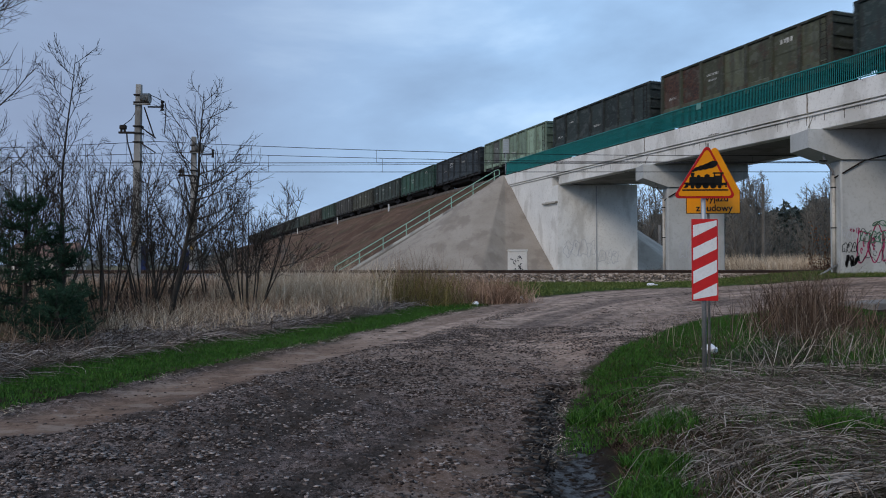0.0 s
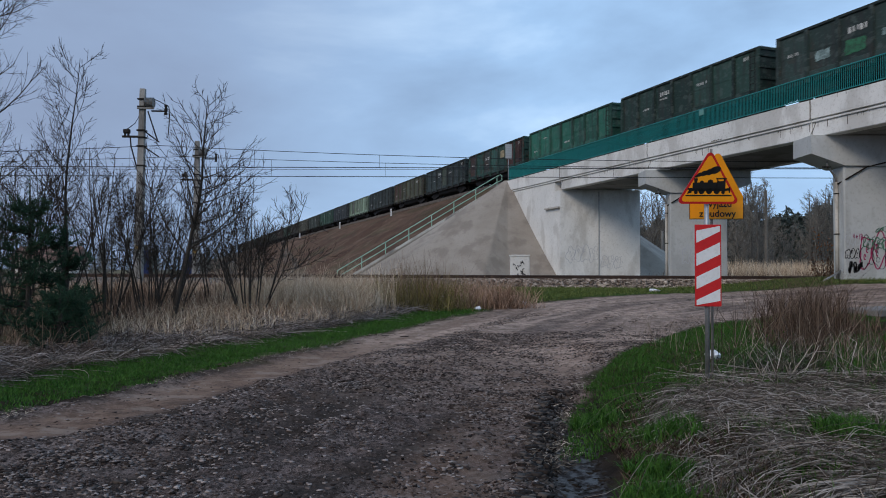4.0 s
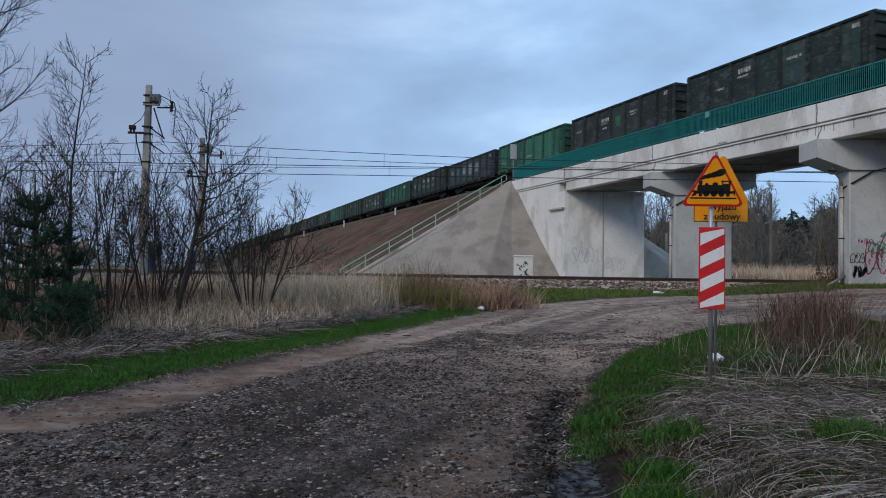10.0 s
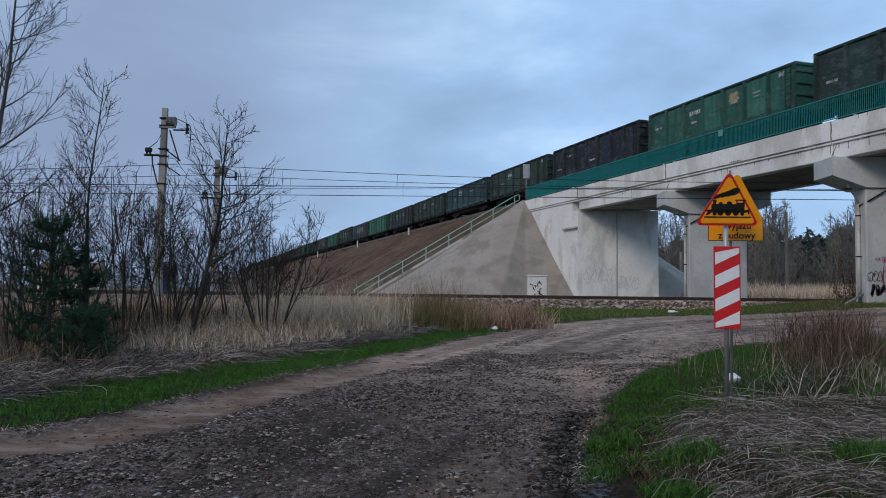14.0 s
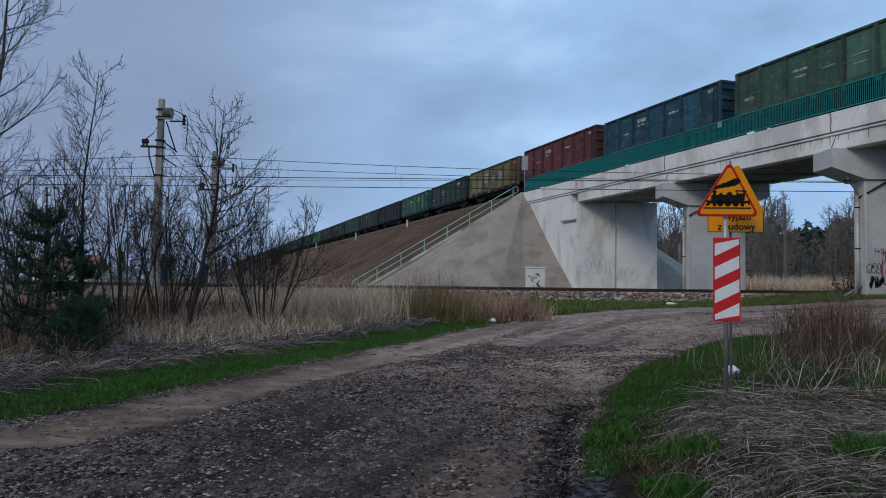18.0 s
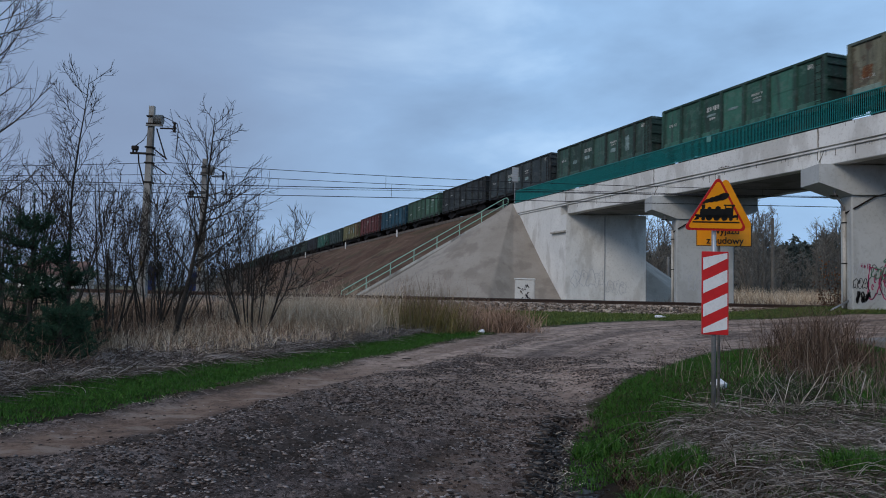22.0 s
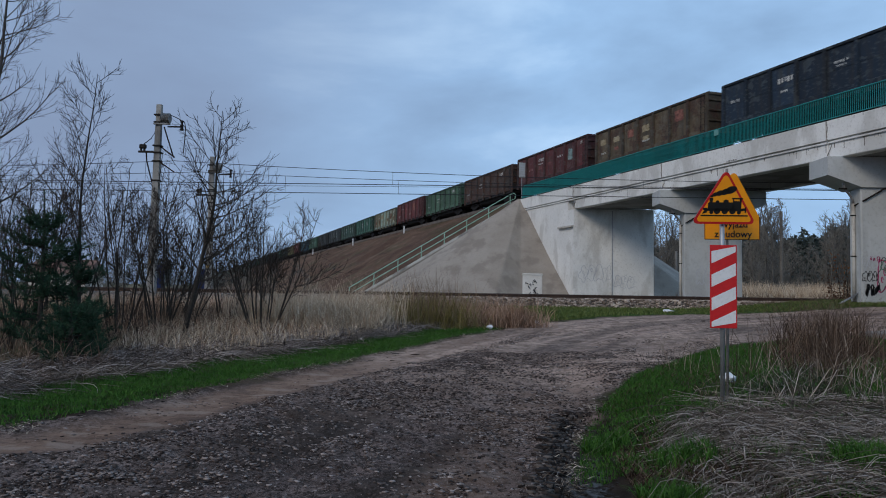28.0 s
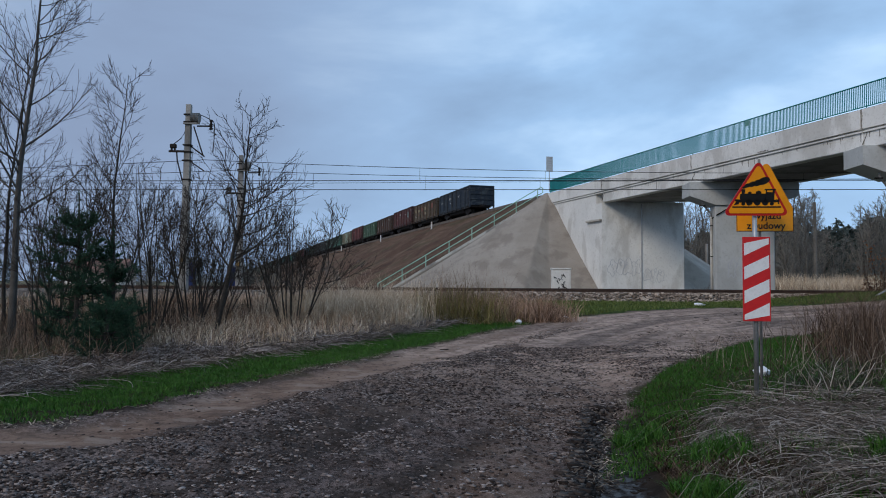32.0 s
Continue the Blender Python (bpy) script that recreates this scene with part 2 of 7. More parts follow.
def ground_material():
    m, nt, b = shader("ground_soil")
    at = nt.nodes.new("ShaderNodeVertexColor")
    at.layer_name = "zones"
    sep = nt.nodes.new("ShaderNodeSeparateColor")
    nt.links.new(at.outputs["Color"], sep.inputs[0])
    road, grass, wet = sep.outputs[0], sep.outputs[1], sep.outputs[2]
    big = noise_node(nt, 0.35, 6.0, 0.6)
    mid = noise_node(nt, 2.2, 6.0, 0.65)
    fine = noise_node(nt, 24.0, 5.0, 0.7)
    grit = noise_node(nt, 70.0, 3.0, 0.7)
    clod = noise_node(nt, 9.0, 5.0, 0.7)
    # soil kept near black, so shaded gaps under the grass are in its colour
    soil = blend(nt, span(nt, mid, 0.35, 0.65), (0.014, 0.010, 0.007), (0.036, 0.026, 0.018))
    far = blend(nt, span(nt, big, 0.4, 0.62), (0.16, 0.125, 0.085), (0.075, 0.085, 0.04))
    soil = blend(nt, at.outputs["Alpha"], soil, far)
    turf = blend(nt, span(nt, mid, 0.35, 0.7), (0.018, 0.040, 0.007), (0.044, 0.080, 0.016))
    lump = noise_node(nt, 3.4, 6.0, 0.7)
    dirt = blend(nt, span(nt, big, 0.38, 0.62), (0.120, 0.090, 0.083), (0.190, 0.146, 0.132))
    dirt = blend(nt, times(nt, span(nt, lump, 0.47, 0.58), 0.7), dirt, (0.046, 0.032, 0.027))
    dirt = blend(nt, times(nt, span(nt, clod, 0.49, 0.58), 0.6), dirt, (0.028, 0.021, 0.017))
    dirt = blend(nt, times(nt, span(nt, fine, 0.48, 0.56), 0.8), dirt, (0.017, 0.013, 0.011))
    dirt = blend(nt, times(nt, span(nt, grit, 0.57, 0.65), 0.7), dirt, (0.27, 0.23, 0.215))
    track = nt.nodes.new("ShaderNodeVertexColor")
    track.layer_name = "wear"
    tsep = nt.nodes.new("ShaderNodeSeparateColor")
    nt.links.new(track.outputs["Color"], tsep.inputs[0])
    packed = blend(nt, span(nt, mid, 0.3, 0.7), (0.33, 0.232, 0.186), (0.52, 0.390, 0.318))
    packed = blend(nt, times(nt, span(nt, lump, 0.47, 0.6), 0.6), packed, (0.150, 0.108, 0.083))
    packed = blend(nt, times(nt, span(nt, clod, 0.52, 0.6), 0.5), packed, (0.09, 0.066, 0.052))
    mud = blend(nt, span(nt, lump, 0.35, 0.65), (0.122, 0.074, 0.052), (0.230, 0.152, 0.112))
    mud = blend(nt, times(nt, span(nt, clod, 0.5, 0.62), 0.45), mud, (0.070, 0.044, 0.031))
    crust = noise_node(nt, 1.5, 5.0, 0.65, stretch=(0.8, 1.6, 1.0))
    mud = blend(nt, times(nt, span(nt, crust, 0.53, 0.60), 0.55), mud, (0.30, 0.235, 0.195))
    mud = blend(nt, times(nt, span(nt, crust, 0.45, 0.38), 0.5), mud, (0.060, 0.040, 0.032))
    dirt = blend(nt, times(nt, tsep.outputs[2], 0.75), dirt, (0.024, 0.019, 0.016))
    dirt = blend(nt, times(nt, tsep.outputs[1], 0.92), dirt, mud)
    dirt = blend(nt, times(nt, tsep.outputs[0], 0.88), dirt, packed)
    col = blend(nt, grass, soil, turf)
    col = blend(nt, road, col, dirt)
    slime = blend(nt, span(nt, clod, 0.42, 0.6), (0.026, 0.022, 0.021), (0.014, 0.011, 0.010))
    col = blend(nt, times(nt, wet, 0.94), col, slime)
    nt.links.new(col, b.inputs["Base Color"])
    pool = times(nt, span(nt, wet, 0.45, 0.9), span(nt, clod, 0.62, 0.40))
    for slot, lo, hi in (("Roughness", 0.95, 0.42), ("Specular IOR Level", 0.06, 0.35)):
        r = nt.nodes.new("ShaderNodeMapRange")
        r.inputs["To Min"].default_value, r.inputs["To Max"].default_value = lo, hi
        nt.links.new(pool, r.inputs["Value"])
        nt.links.new(r.outputs[0], b.inputs[slot])
    calm = nt.nodes.new("ShaderNodeMapRange")
    calm.inputs["To Min"].default_value, calm.inputs["To Max"].default_value = 1.0, 0.12
    nt.links.new(wet, calm.inputs["Value"])
    relief(nt, b, times(nt, blend(nt, 0.3, blend(nt, 0.5, blend(nt, 0.5, lump, clod), fine), grit), calm.outputs[0]), 1.0, 0.03)
    return m


def bank_material():
    """Reddish earth with dead grass, mossy strips and bare scars."""
    m, nt, b = shader("bank_earth")
    big = noise_node(nt, 0.16, 5.0, 0.6)
    mid = noise_node(nt, 0.75, 6.0, 0.68, stretch=(1.0, 0.6, 1.4))
    moss = noise_node(nt, 0.3, 5.0, 0.62, stretch=(1.0, 0.5, 1.0))
    fine = noise_node(nt, 4.0, 5.0, 0.7)
    col = blend(nt, span(nt, big, 0.38, 0.62), (0.082, 0.046, 0.030), (0.132, 0.081, 0.054))
    col = blend(nt, times(nt, span(nt, moss, 0.5, 0.62), 0.55), col, (0.066, 0.064, 0.032))
    col = blend(nt, times(nt, span(nt, mid, 0.52, 0.66), 0.65), col, (0.050, 0.030, 0.022))
    col = blend(nt, times(nt, span(nt, mid, 0.46, 0.34), 0.5), col, (0.200, 0.140, 0.100))
    col = blend(nt, times(nt, span(nt, fine, 0.5, 0.68), 0.5), col, (0.045, 0.030, 0.022))
    nt.links.new(col, b.inputs["Base Color"])
    b.inputs["Roughness"].default_value, b.inputs["Specular IOR Level"].default_value = 0.95, 0.1
    relief(nt, b, blend(nt, 0.5, mid, fine), 0.8, 0.15)
    return m


M_WHITE = concrete_material("whitewashed_concrete", (0.645, 0.655, 0.645), (0.755, 0.76, 0.745), (0.33, 0.315, 0.29), 0.42)
# whitewash toned down: the deck's shade on the piers is in this colour
M_PIER = concrete_material("shaded_pier_concrete", (0.43, 0.45, 0.45), (0.51, 0.53, 0.53), (0.26, 0.26, 0.25), 0.4)
M_CONC = concrete_material("weathered_concrete", (0.43, 0.41, 0.37), (0.55, 0.53, 0.48), (0.17, 0.155, 0.14), 0.8)
# grey lowered so the deck's underside carries some of its shade in colour
M_SOFFIT = concrete_material("dimmed_grey_concrete", (0.21, 0.207, 0.205), (0.29, 0.283, 0.277), (0.12, 0.112, 0.105), 0.6)
M_CONE = concrete_material("slope_concrete", (0.255, 0.220, 0.183), (0.315, 0.277, 0.236), (0.165, 0.135, 0.112), 0.5)
M_POLE = concrete_material("pole_concrete", (0.21, 0.20, 0.19), (0.33, 0.32, 0.30), (0.07, 0.065, 0.06), 0.8)
M_TEAL = surf("teal_paint", (0.014, 0.200, 0.205), (0.019, 0.235, 0.235), 0.5, 0.0, 1.2, 20.0, (0.02, 0.10, 0.09), 0.4, 0.1)
M_PALETEAL = surf("pale_teal_paint", (0.10, 0.26, 0.24), (0.13, 0.30, 0.28), 0.6, 0.0, 2.0, 20.0, None, 0, 0.0)
M_STAIN = surf("dark_stain", (0.10, 0.09, 0.08), (0.19, 0.175, 0.16), 0.95, 0.0, 2.0, 20.0, None, 0, 0.0)
M_PALEGREEN = surf("pale_green_paint", (0.26, 0.46, 0.36), (0.32, 0.53, 0.42), 0.55, 0.0, 1.5, 20.0, (0.12, 0.16, 0.11), 0.5, 0.1)
M_WAGON = wagon_material()
M_MARK = surf("worn_white_lettering", (0.58, 0.59, 0.57), (0.40, 0.41, 0.40), 0.8, 0.0, 3.0, 20.0, (0.16, 0.15, 0.15), 0.6, 0.0)
PAINTS = {
    "salmon": surf("salmon_patch", (0.30, 0.13, 0.10), (0.15, 0.06, 0.05), 0.8, 0.0, 3.5, 14.0, (0.08, 0.04, 0.035), 0.8, 0.0),
    "dullpink": surf("dull_pink_patch", (0.20, 0.085, 0.08), (0.12, 0.045, 0.045), 0.8, 0.0, 3.5, 14.0, (0.08, 0.03, 0.03), 0.8, 0.0),
    "cream": surf("cream_patch", (0.36, 0.32, 0.22), (0.24, 0.19, 0.11), 0.8, 0.0, 3.0, 14.0, (0.12, 0.07, 0.04), 0.8, 0.0),
    "icy": surf("icy_patch", (0.26, 0.36, 0.36), (0.13, 0.19, 0.19), 0.8, 0.0, 3.5, 14.0, (0.07, 0.09, 0.09), 0.7, 0.0),
    "teal": surf("teal_patch", (0.09, 0.24, 0.20), (0.05, 0.14, 0.115), 0.8, 0.0, 3.5, 14.0, (0.04, 0.05, 0.05), 0.9, 0.0),
    "green": surf("green_patch", (0.035, 0.16, 0.085), (0.03, 0.10, 0.06), 0.8, 0.0, 3.5, 14.0, (0.03, 0.05, 0.04), 0.8, 0.0),
    "rust": surf("rust_patch", (0.16, 0.062, 0.024), (0.075, 0.034, 0.020), 0.9, 0.0, 3.5, 12.0, (0.22, 0.20, 0.14), 0.7, 0.2),
    "darkgrey": surf("dark_grey_patch", (0.10, 0.11, 0.11), (0.15, 0.17, 0.16), 0.8, 0.0, 3.5, 14.0, (0.06, 0.06, 0.06), 0.8, 0.0),
}
M_BLACKIRON = surf("black_iron", (0.009, 0.008, 0.008), (0.018, 0.014, 0.012), 0.75, 0.2, 2.0, 20.0, (0.03, 0.02, 0.013), 0.5, 0.2)
M_RAIL = surf("rusty_rail", (0.045, 0.030, 0.024), (0.075, 0.046, 0.034), 0.6, 0.5, 2.0, 30.0, (0.10, 0.06, 0.04), 0.5, 0.2)
M_SLEEPER = surf("sleeper_concrete", (0.16, 0.15, 0.14), (0.23, 0.215, 0.20), 0.9, 0.0, 1.0, 20.0, (0.09, 0.08, 0.07), 0.6, 0.3)
M_BALLAST = island("ballast_stone", (0.10, 0.075, 0.062), (0.28, 0.226, 0.188), (0.58, 0.50, 0.43), 0.9)
M_BEDSTONE = surf("ballast_bed", (0.10, 0.085, 0.075), (0.16, 0.14, 0.125), 0.95, 0.0, 2.0, 12.0, (0.05, 0.045, 0.04), 0.7, 0.8, 0.05)
M_BANK = bank_material()
M_GROUND = ground_material()
M_GALV = surf("galvanised_steel", (0.33, 0.34, 0.35), (0.42, 0.43, 0.44), 0.45, 0.7, 4.0, 40.0, (0.22, 0.22, 0.22), 0.4, 0.05)
M_SIGNWHITE = surf("sign_white", (0.68, 0.68, 0.68), (0.74, 0.74, 0.74), 0.45, 0.0, 3.0, 30.0, (0.5, 0.5, 0.48), 0.3, 0.0)
M_BOARD = surf("grey_board", (0.36, 0.37, 0.37), (0.44, 0.45, 0.45), 0.5, 0.0, 2.0, 20.0, (0.26, 0.26, 0.26), 0.4, 0.0)
M_SIGNRED = surf("sign_red", (0.50, 0.012, 0.014), (0.58, 0.018, 0.018), 0.45, 0.0, 3.0, 30.0, (0.35, 0.02, 0.02), 0.3, 0.0)
M_SIGNYELLOW = surf("sign_yellow", (0.92, 0.33, 0.008), (0.96, 0.37, 0.010), 0.45, 0.0, 3.0, 30.0, (0.80, 0.28, 0.02), 0.3, 0.0)
M_FADED = surf("faded_yellow", (0.42, 0.25, 0.05), (0.50, 0.31, 0.07), 0.6, 0.0, 3.0, 30.0, (0.25, 0.18, 0.08), 0.4, 0.0)
M_SIGNBLACK = surf("sign_black", (0.008, 0.008, 0.008), (0.014, 0.013, 0.012), 0.5, 0.0, 3.0, 30.0, None, 0.3, 0.0)
M_WIRE = surf("dark_wire", (0.02, 0.021, 0.024), (0.03, 0.03, 0.034), 0.5, 0.6, 1.0, 10.0, None, 0, 0.0)
M_BARK = surf("dark_bark", (0.020, 0.017, 0.015), (0.038, 0.032, 0.027), 0.95, 0.0, 3.0, 30.0, (0.09, 0.085, 0.07), 0.5, 0.4)
M_TWIG = island("twigs", (0.020, 0.016, 0.014), (0.038, 0.030, 0.026), (0.075, 0.060, 0.050), 0.9)
M_BIRCH = surf("grey_bark", (0.055, 0.050, 0.045), (0.085, 0.078, 0.070), 0.9, 0.0, 3.0, 30.0, (0.05, 0.045, 0.04), 0.6, 0.4)
M_NEEDLE = island("pine_needles", (0.012, 0.030, 0.018), (0.026, 0.058, 0.034), (0.056, 0.104, 0.062), 0.7)
M_GRASS = island("green_grass", (0.014, 0.048, 0.008), (0.038, 0.106, 0.017), (0.082, 0.174, 0.036), 0.6)
M_DULLGRASS = island("dull_grass", (0.040, 0.060, 0.015), (0.098, 0.136, 0.036), (0.21, 0.235, 0.09), 0.7)
M_DRY = island("dry_grass", (0.022, 0.016, 0.011), (0.115, 0.086, 0.064), (0.60, 0.50, 0.40), 0.8)
M_PALE = island("pale_dead_blades", (0.024, 0.018, 0.016), (0.125, 0.102, 0.092), (0.66, 0.58, 0.545), 0.85)
M_STALK = island("bleached_stalks", (0.030, 0.023, 0.019), (0.150, 0.125, 0.106), (0.60, 0.53, 0.48), 0.85)
M_TALL = island("tall_weed_stems", (0.055, 0.035, 0.025), (0.155, 0.104, 0.075), (0.38, 0.275, 0.205), 0.9)
M_BRAMBLE = island("bramble_stems", (0.030, 0.019, 0.014), (0.088, 0.058, 0.042), (0.27, 0.195, 0.145), 0.9)
M_LEAF = island("dead_leaf", (0.016, 0.010, 0.007), (0.052, 0.034, 0.024), (0.17, 0.118, 0.085), 0.9)
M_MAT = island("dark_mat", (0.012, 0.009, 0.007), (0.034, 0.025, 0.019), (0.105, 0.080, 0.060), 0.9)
M_REED = island("pale_reeds", (0.24, 0.17, 0.112), (0.56, 0.435, 0.315), (0.80, 0.68, 0.53), 0.8)
M_WEED = island("brown_weeds", (0.065, 0.038, 0.026), (0.27, 0.168, 0.115), (0.62, 0.44, 0.33), 0.9)
M_BRUSHGREEN = island("greenish_brush", (0.065, 0.054, 0.020), (0.175, 0.150, 0.055), (0.34, 0.28, 0.14), 0.9)
M_PEBBLE = island("road_stones", (0.012, 0.009, 0.008), (0.062, 0.046, 0.041), (0.34, 0.285, 0.262), 0.85)
M_CHIP = island("pale_chips", (0.024, 0.018, 0.016), (0.12, 0.093, 0.083), (0.46, 0.39, 0.36), 0.9)
M_CLOD = island("wet_mud", (0.008, 0.006, 0.005), (0.018, 0.014, 0.011), (0.040, 0.031, 0.025), 0.6)
M_RUT = island("rut_stone", (0.012, 0.009, 0.008), (0.032, 0.025, 0.022), (0.15, 0.125, 0.11), 0.8)
# distance haze is mixed into these two: paler and greyer than near foliage
M_CONIFER = island("hazy_conifer", (0.048, 0.063, 0.063), (0.066, 0.084, 0.081), (0.090, 0.110, 0.102), 0.9)
M_BARE = island("hazy_bare_twigs", (0.105, 0.098, 0.091), (0.16, 0.150, 0.136), (0.23, 0.216, 0.19), 0.9)
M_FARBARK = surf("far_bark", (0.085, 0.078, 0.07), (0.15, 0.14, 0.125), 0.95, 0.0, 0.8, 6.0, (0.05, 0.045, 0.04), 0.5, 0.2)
M_GRAFPINK = surf("magenta_spray", (0.30, 0.02, 0.09), (0.38, 0.03, 0.12), 0.6, 0.0, 2.0, 20.0, None, 0, 0.0)
M_GRAFBLACK = surf("black_spray", (0.02, 0.02, 0.024), (0.035, 0.035, 0.04), 0.6, 0.0, 2.0, 20.0, None, 0, 0.0)
M_GRAFGREY = surf("grey_spray", (0.40, 0.42, 0.46), (0.46, 0.48, 0.50), 0.7, 0.0, 2.0, 20.0, None, 0, 0.0)
M_GRAFGREEN = surf("green_spray", (0.05, 0.16, 0.10), (0.07, 0.20, 0.13), 0.7, 0.0, 2.0, 20.0, None, 0, 0.0)
M_CABINET = concrete_material("white_cabinet_paint", (0.66, 0.64, 0.60), (0.72, 0.70, 0.66), (0.40, 0.36, 0.32), 0.5)
M_ORANGE = island("orange_leaves", (0.16, 0.05, 0.014), (0.34, 0.105, 0.022), (0.48, 0.17, 0.04), 0.8)
M_RUSSET = island("russet_leaves", (0.06, 0.03, 0.02), (0.13, 0.058, 0.032), (0.24, 0.10, 0.045), 0.8)
M_BLUE = surf("blue_sheet", (0.010, 0.016, 0.060), (0.015, 0.024, 0.085), 0.6, 0.0, 1.0, 10.0, None, 0, 0.0)
M_HOUSE = surf("house_render", (0.55, 0.50, 0.45), (0.62, 0.58, 0.52), 0.9, 0.0, 0.5, 5.0, (0.4, 0.36, 0.32), 0.3, 0.1)
M_ROOF = surf("house_roof", (0.14, 0.085, 0.07), (0.18, 0.11, 0.09), 0.85, 0.0, 0.6, 6.0, (0.12, 0.06, 0.04), 0.5, 0.2)
M_GLASS = surf("dark_pane", (0.03, 0.035, 0.04), (0.04, 0.045, 0.05), 0.15, 0.0, 1.0, 5.0, None, 0, 0.0)
M_WATER = surf("puddle_water", (0.012, 0.011, 0.010), (0.018, 0.016, 0.015), 0.05, 0.0, 2.0, 30.0, None, 0, 0.0)
M_LITTER = surf("white_litter", (0.62, 0.62, 0.64), (0.72, 0.72, 0.74), 0.5, 0.0, 4.0, 30.0, (0.4, 0.4, 0.42), 0.4, 0.3)


# ---- mesh helpers ----
class Geo:
    """A mesh in the making: points and faces."""

    def __init__(self):
        self.v, self.f = [], []

    def add(self, verts, faces):
        n = len(self.v)
        self.v += [tuple(p) for p in verts]
        self.f += [tuple(i + n for i in q) for q in faces]
        return self

    def box(self, lo, hi, c=0.0, m=None):
        """A box from corner to corner, with chamfered edges."""
        (x0, y0, z0), (x1, y1, z1) = lo, hi
        if c <= 0:
            vs = [(x, y, z) for z in (z0, z1) for y in (y0, y1) for x in (x0, x1)]
            fs = [(0, 2, 3, 1), (4, 5, 7, 6), (0, 1, 5, 4), (2, 6, 7, 3), (0, 4, 6, 2), (1, 3, 7, 5)]
        else:
            vs, fs, ids = [], [], {}
            for a, x in enumerate((x0, x1)):
                for b, y in enumerate((y0, y1)):
                    for d, z in enumerate((z0, z1)):
                        sx, sy, sz = 1 - 2 * a, 1 - 2 * b, 1 - 2 * d
                        for ax, p in enumerate(((x, y + sy * c, z + sz * c), (x + sx * c, y, z + sz * c), (x + sx * c, y + sy * c, z))):
                            ids[a, b, d, ax] = len(vs)
                            vs.append(p)
            g = ids
            for a in (0, 1):
                fs += [(g[a, 0, 0, 0], g[a, 1, 0, 0], g[a, 1, 1, 0], g[a, 0, 1, 0]), (g[0, a, 0, 1], g[1, a, 0, 1], g[1, a, 1, 1], g[0, a, 1, 1]),
                       (g[0, 0, a, 2], g[1, 0, a, 2], g[1, 1, a, 2], g[0, 1, a, 2])]
                for b in (0, 1):
                    fs += [(g[a, b, 0, 0], g[a, b, 1, 0], g[a, b, 1, 1], g[a, b, 0, 1]), (g[a, 0, b, 0], g[a, 1, b, 0], g[a, 1, b, 2], g[a, 0, b, 2]),
                           (g[0, a, b, 1], g[1, a, b, 1], g[1, a, b, 2], g[0, a, b, 2])]
                    for d in (0, 1):
                        fs.append((g[a, b, d, 0], g[a, b, d, 1], g[a, b, d, 2]))
        if m is not None:
            vs = [m @ Vector(p) for p in vs]
        return self.add(vs, fs)

    def prism(self, ring, z0, z1, m=None):
        """A polygon in x and y, raised from z0 to z1 (numbers, or one for each corner)."""
        n = len(ring)
        a = z0 if isinstance(z0, (list, tuple)) else [z0] * n
        b = z1 if isinstance(z1, (list, tuple)) else [z1] * n
        vs = [(x, y, z) for (x, y), z in zip(ring, a)] + [(x, y, z) for (x, y), z in zip(ring, b)]
        fs = [tuple(range(n))[::-1], tuple(range(n, 2 * n))] + [(i, (i + 1) % n, n + (i + 1) % n, n + i) for i in range(n)]
        if m is not None:
            vs = [m @ Vector(p) for p in vs]
        return self.add(vs, fs)

    def tube(self, pts, radii, n=6, cap=True):
        """A round bar along points."""
        pts = [Vector(p) for p in pts]
        if isinstance(radii, (int, float)):
            radii = [radii] * len(pts)
        vs, fs = [], []
        for i, p in enumerate(pts):
            d = (pts[min(i + 1, len(pts) - 1)] - pts[max(i - 1, 0)]).normalized()
            a = d.cross(Vector((0, 0, 1)) if abs(d.z) < 0.9 else Vector((1, 0, 0))).normalized()
            b = d.cross(a)
            vs += [p + radii[i] * (math.cos(6.28319 * j / n) * a + math.sin(6.28319 * j / n) * b) for j in range(n)]
        for i in range(len(pts) - 1):
            fs += [(i * n + j, i * n + (j + 1) % n, (i + 1) * n + (j + 1) % n, (i + 1) * n + j) for j in range(n)]
        if cap:
            fs += [tuple(range(n))[::-1], tuple(range(len(vs) - n, len(vs)))]
        return self.add(vs, fs)

    def disc(self, c, axis, r, w, n=16):
        c, d = Vector(c), Vector(axis).normalized() * w / 2
        return self.tube([c - d, c + d], r, n)

    def mesh(self, name, material, smooth=False):
        me = bpy.data.meshes.new(name)
        me.from_pydata(self.v, [], self.f)
        bm = bmesh.new()
        bm.from_mesh(me)
        bmesh.ops.recalc_face_normals(bm, faces=bm.faces[:])
        bm.to_mesh(me)
        bm.free()
        me.materials.append(material)
        if smooth:
            me.polygons.foreach_set("use_smooth", [True] * len(me.polygons))
        return me


def part(name, geo, material, parent=None, label="", smooth=False, m=None):
    """One mesh object, under its thing where one is given."""
    data = geo if isinstance(geo, bpy.types.Mesh) else geo.mesh(name, material, smooth)
    ob = new(name, data)
    if parent is not None:
        ob.parent = parent
    if m is not None:
        ob.matrix_basis = m
    if label:
        ob["label"] = label
    return ob


def thing(name, label, category, m=None, group="", kind=""):
    ob = new(name)
    ob.empty_display_size = 0.2
    if m is not None:
        ob.matrix_basis = m
    return tagged(ob, label, category, group, kind)


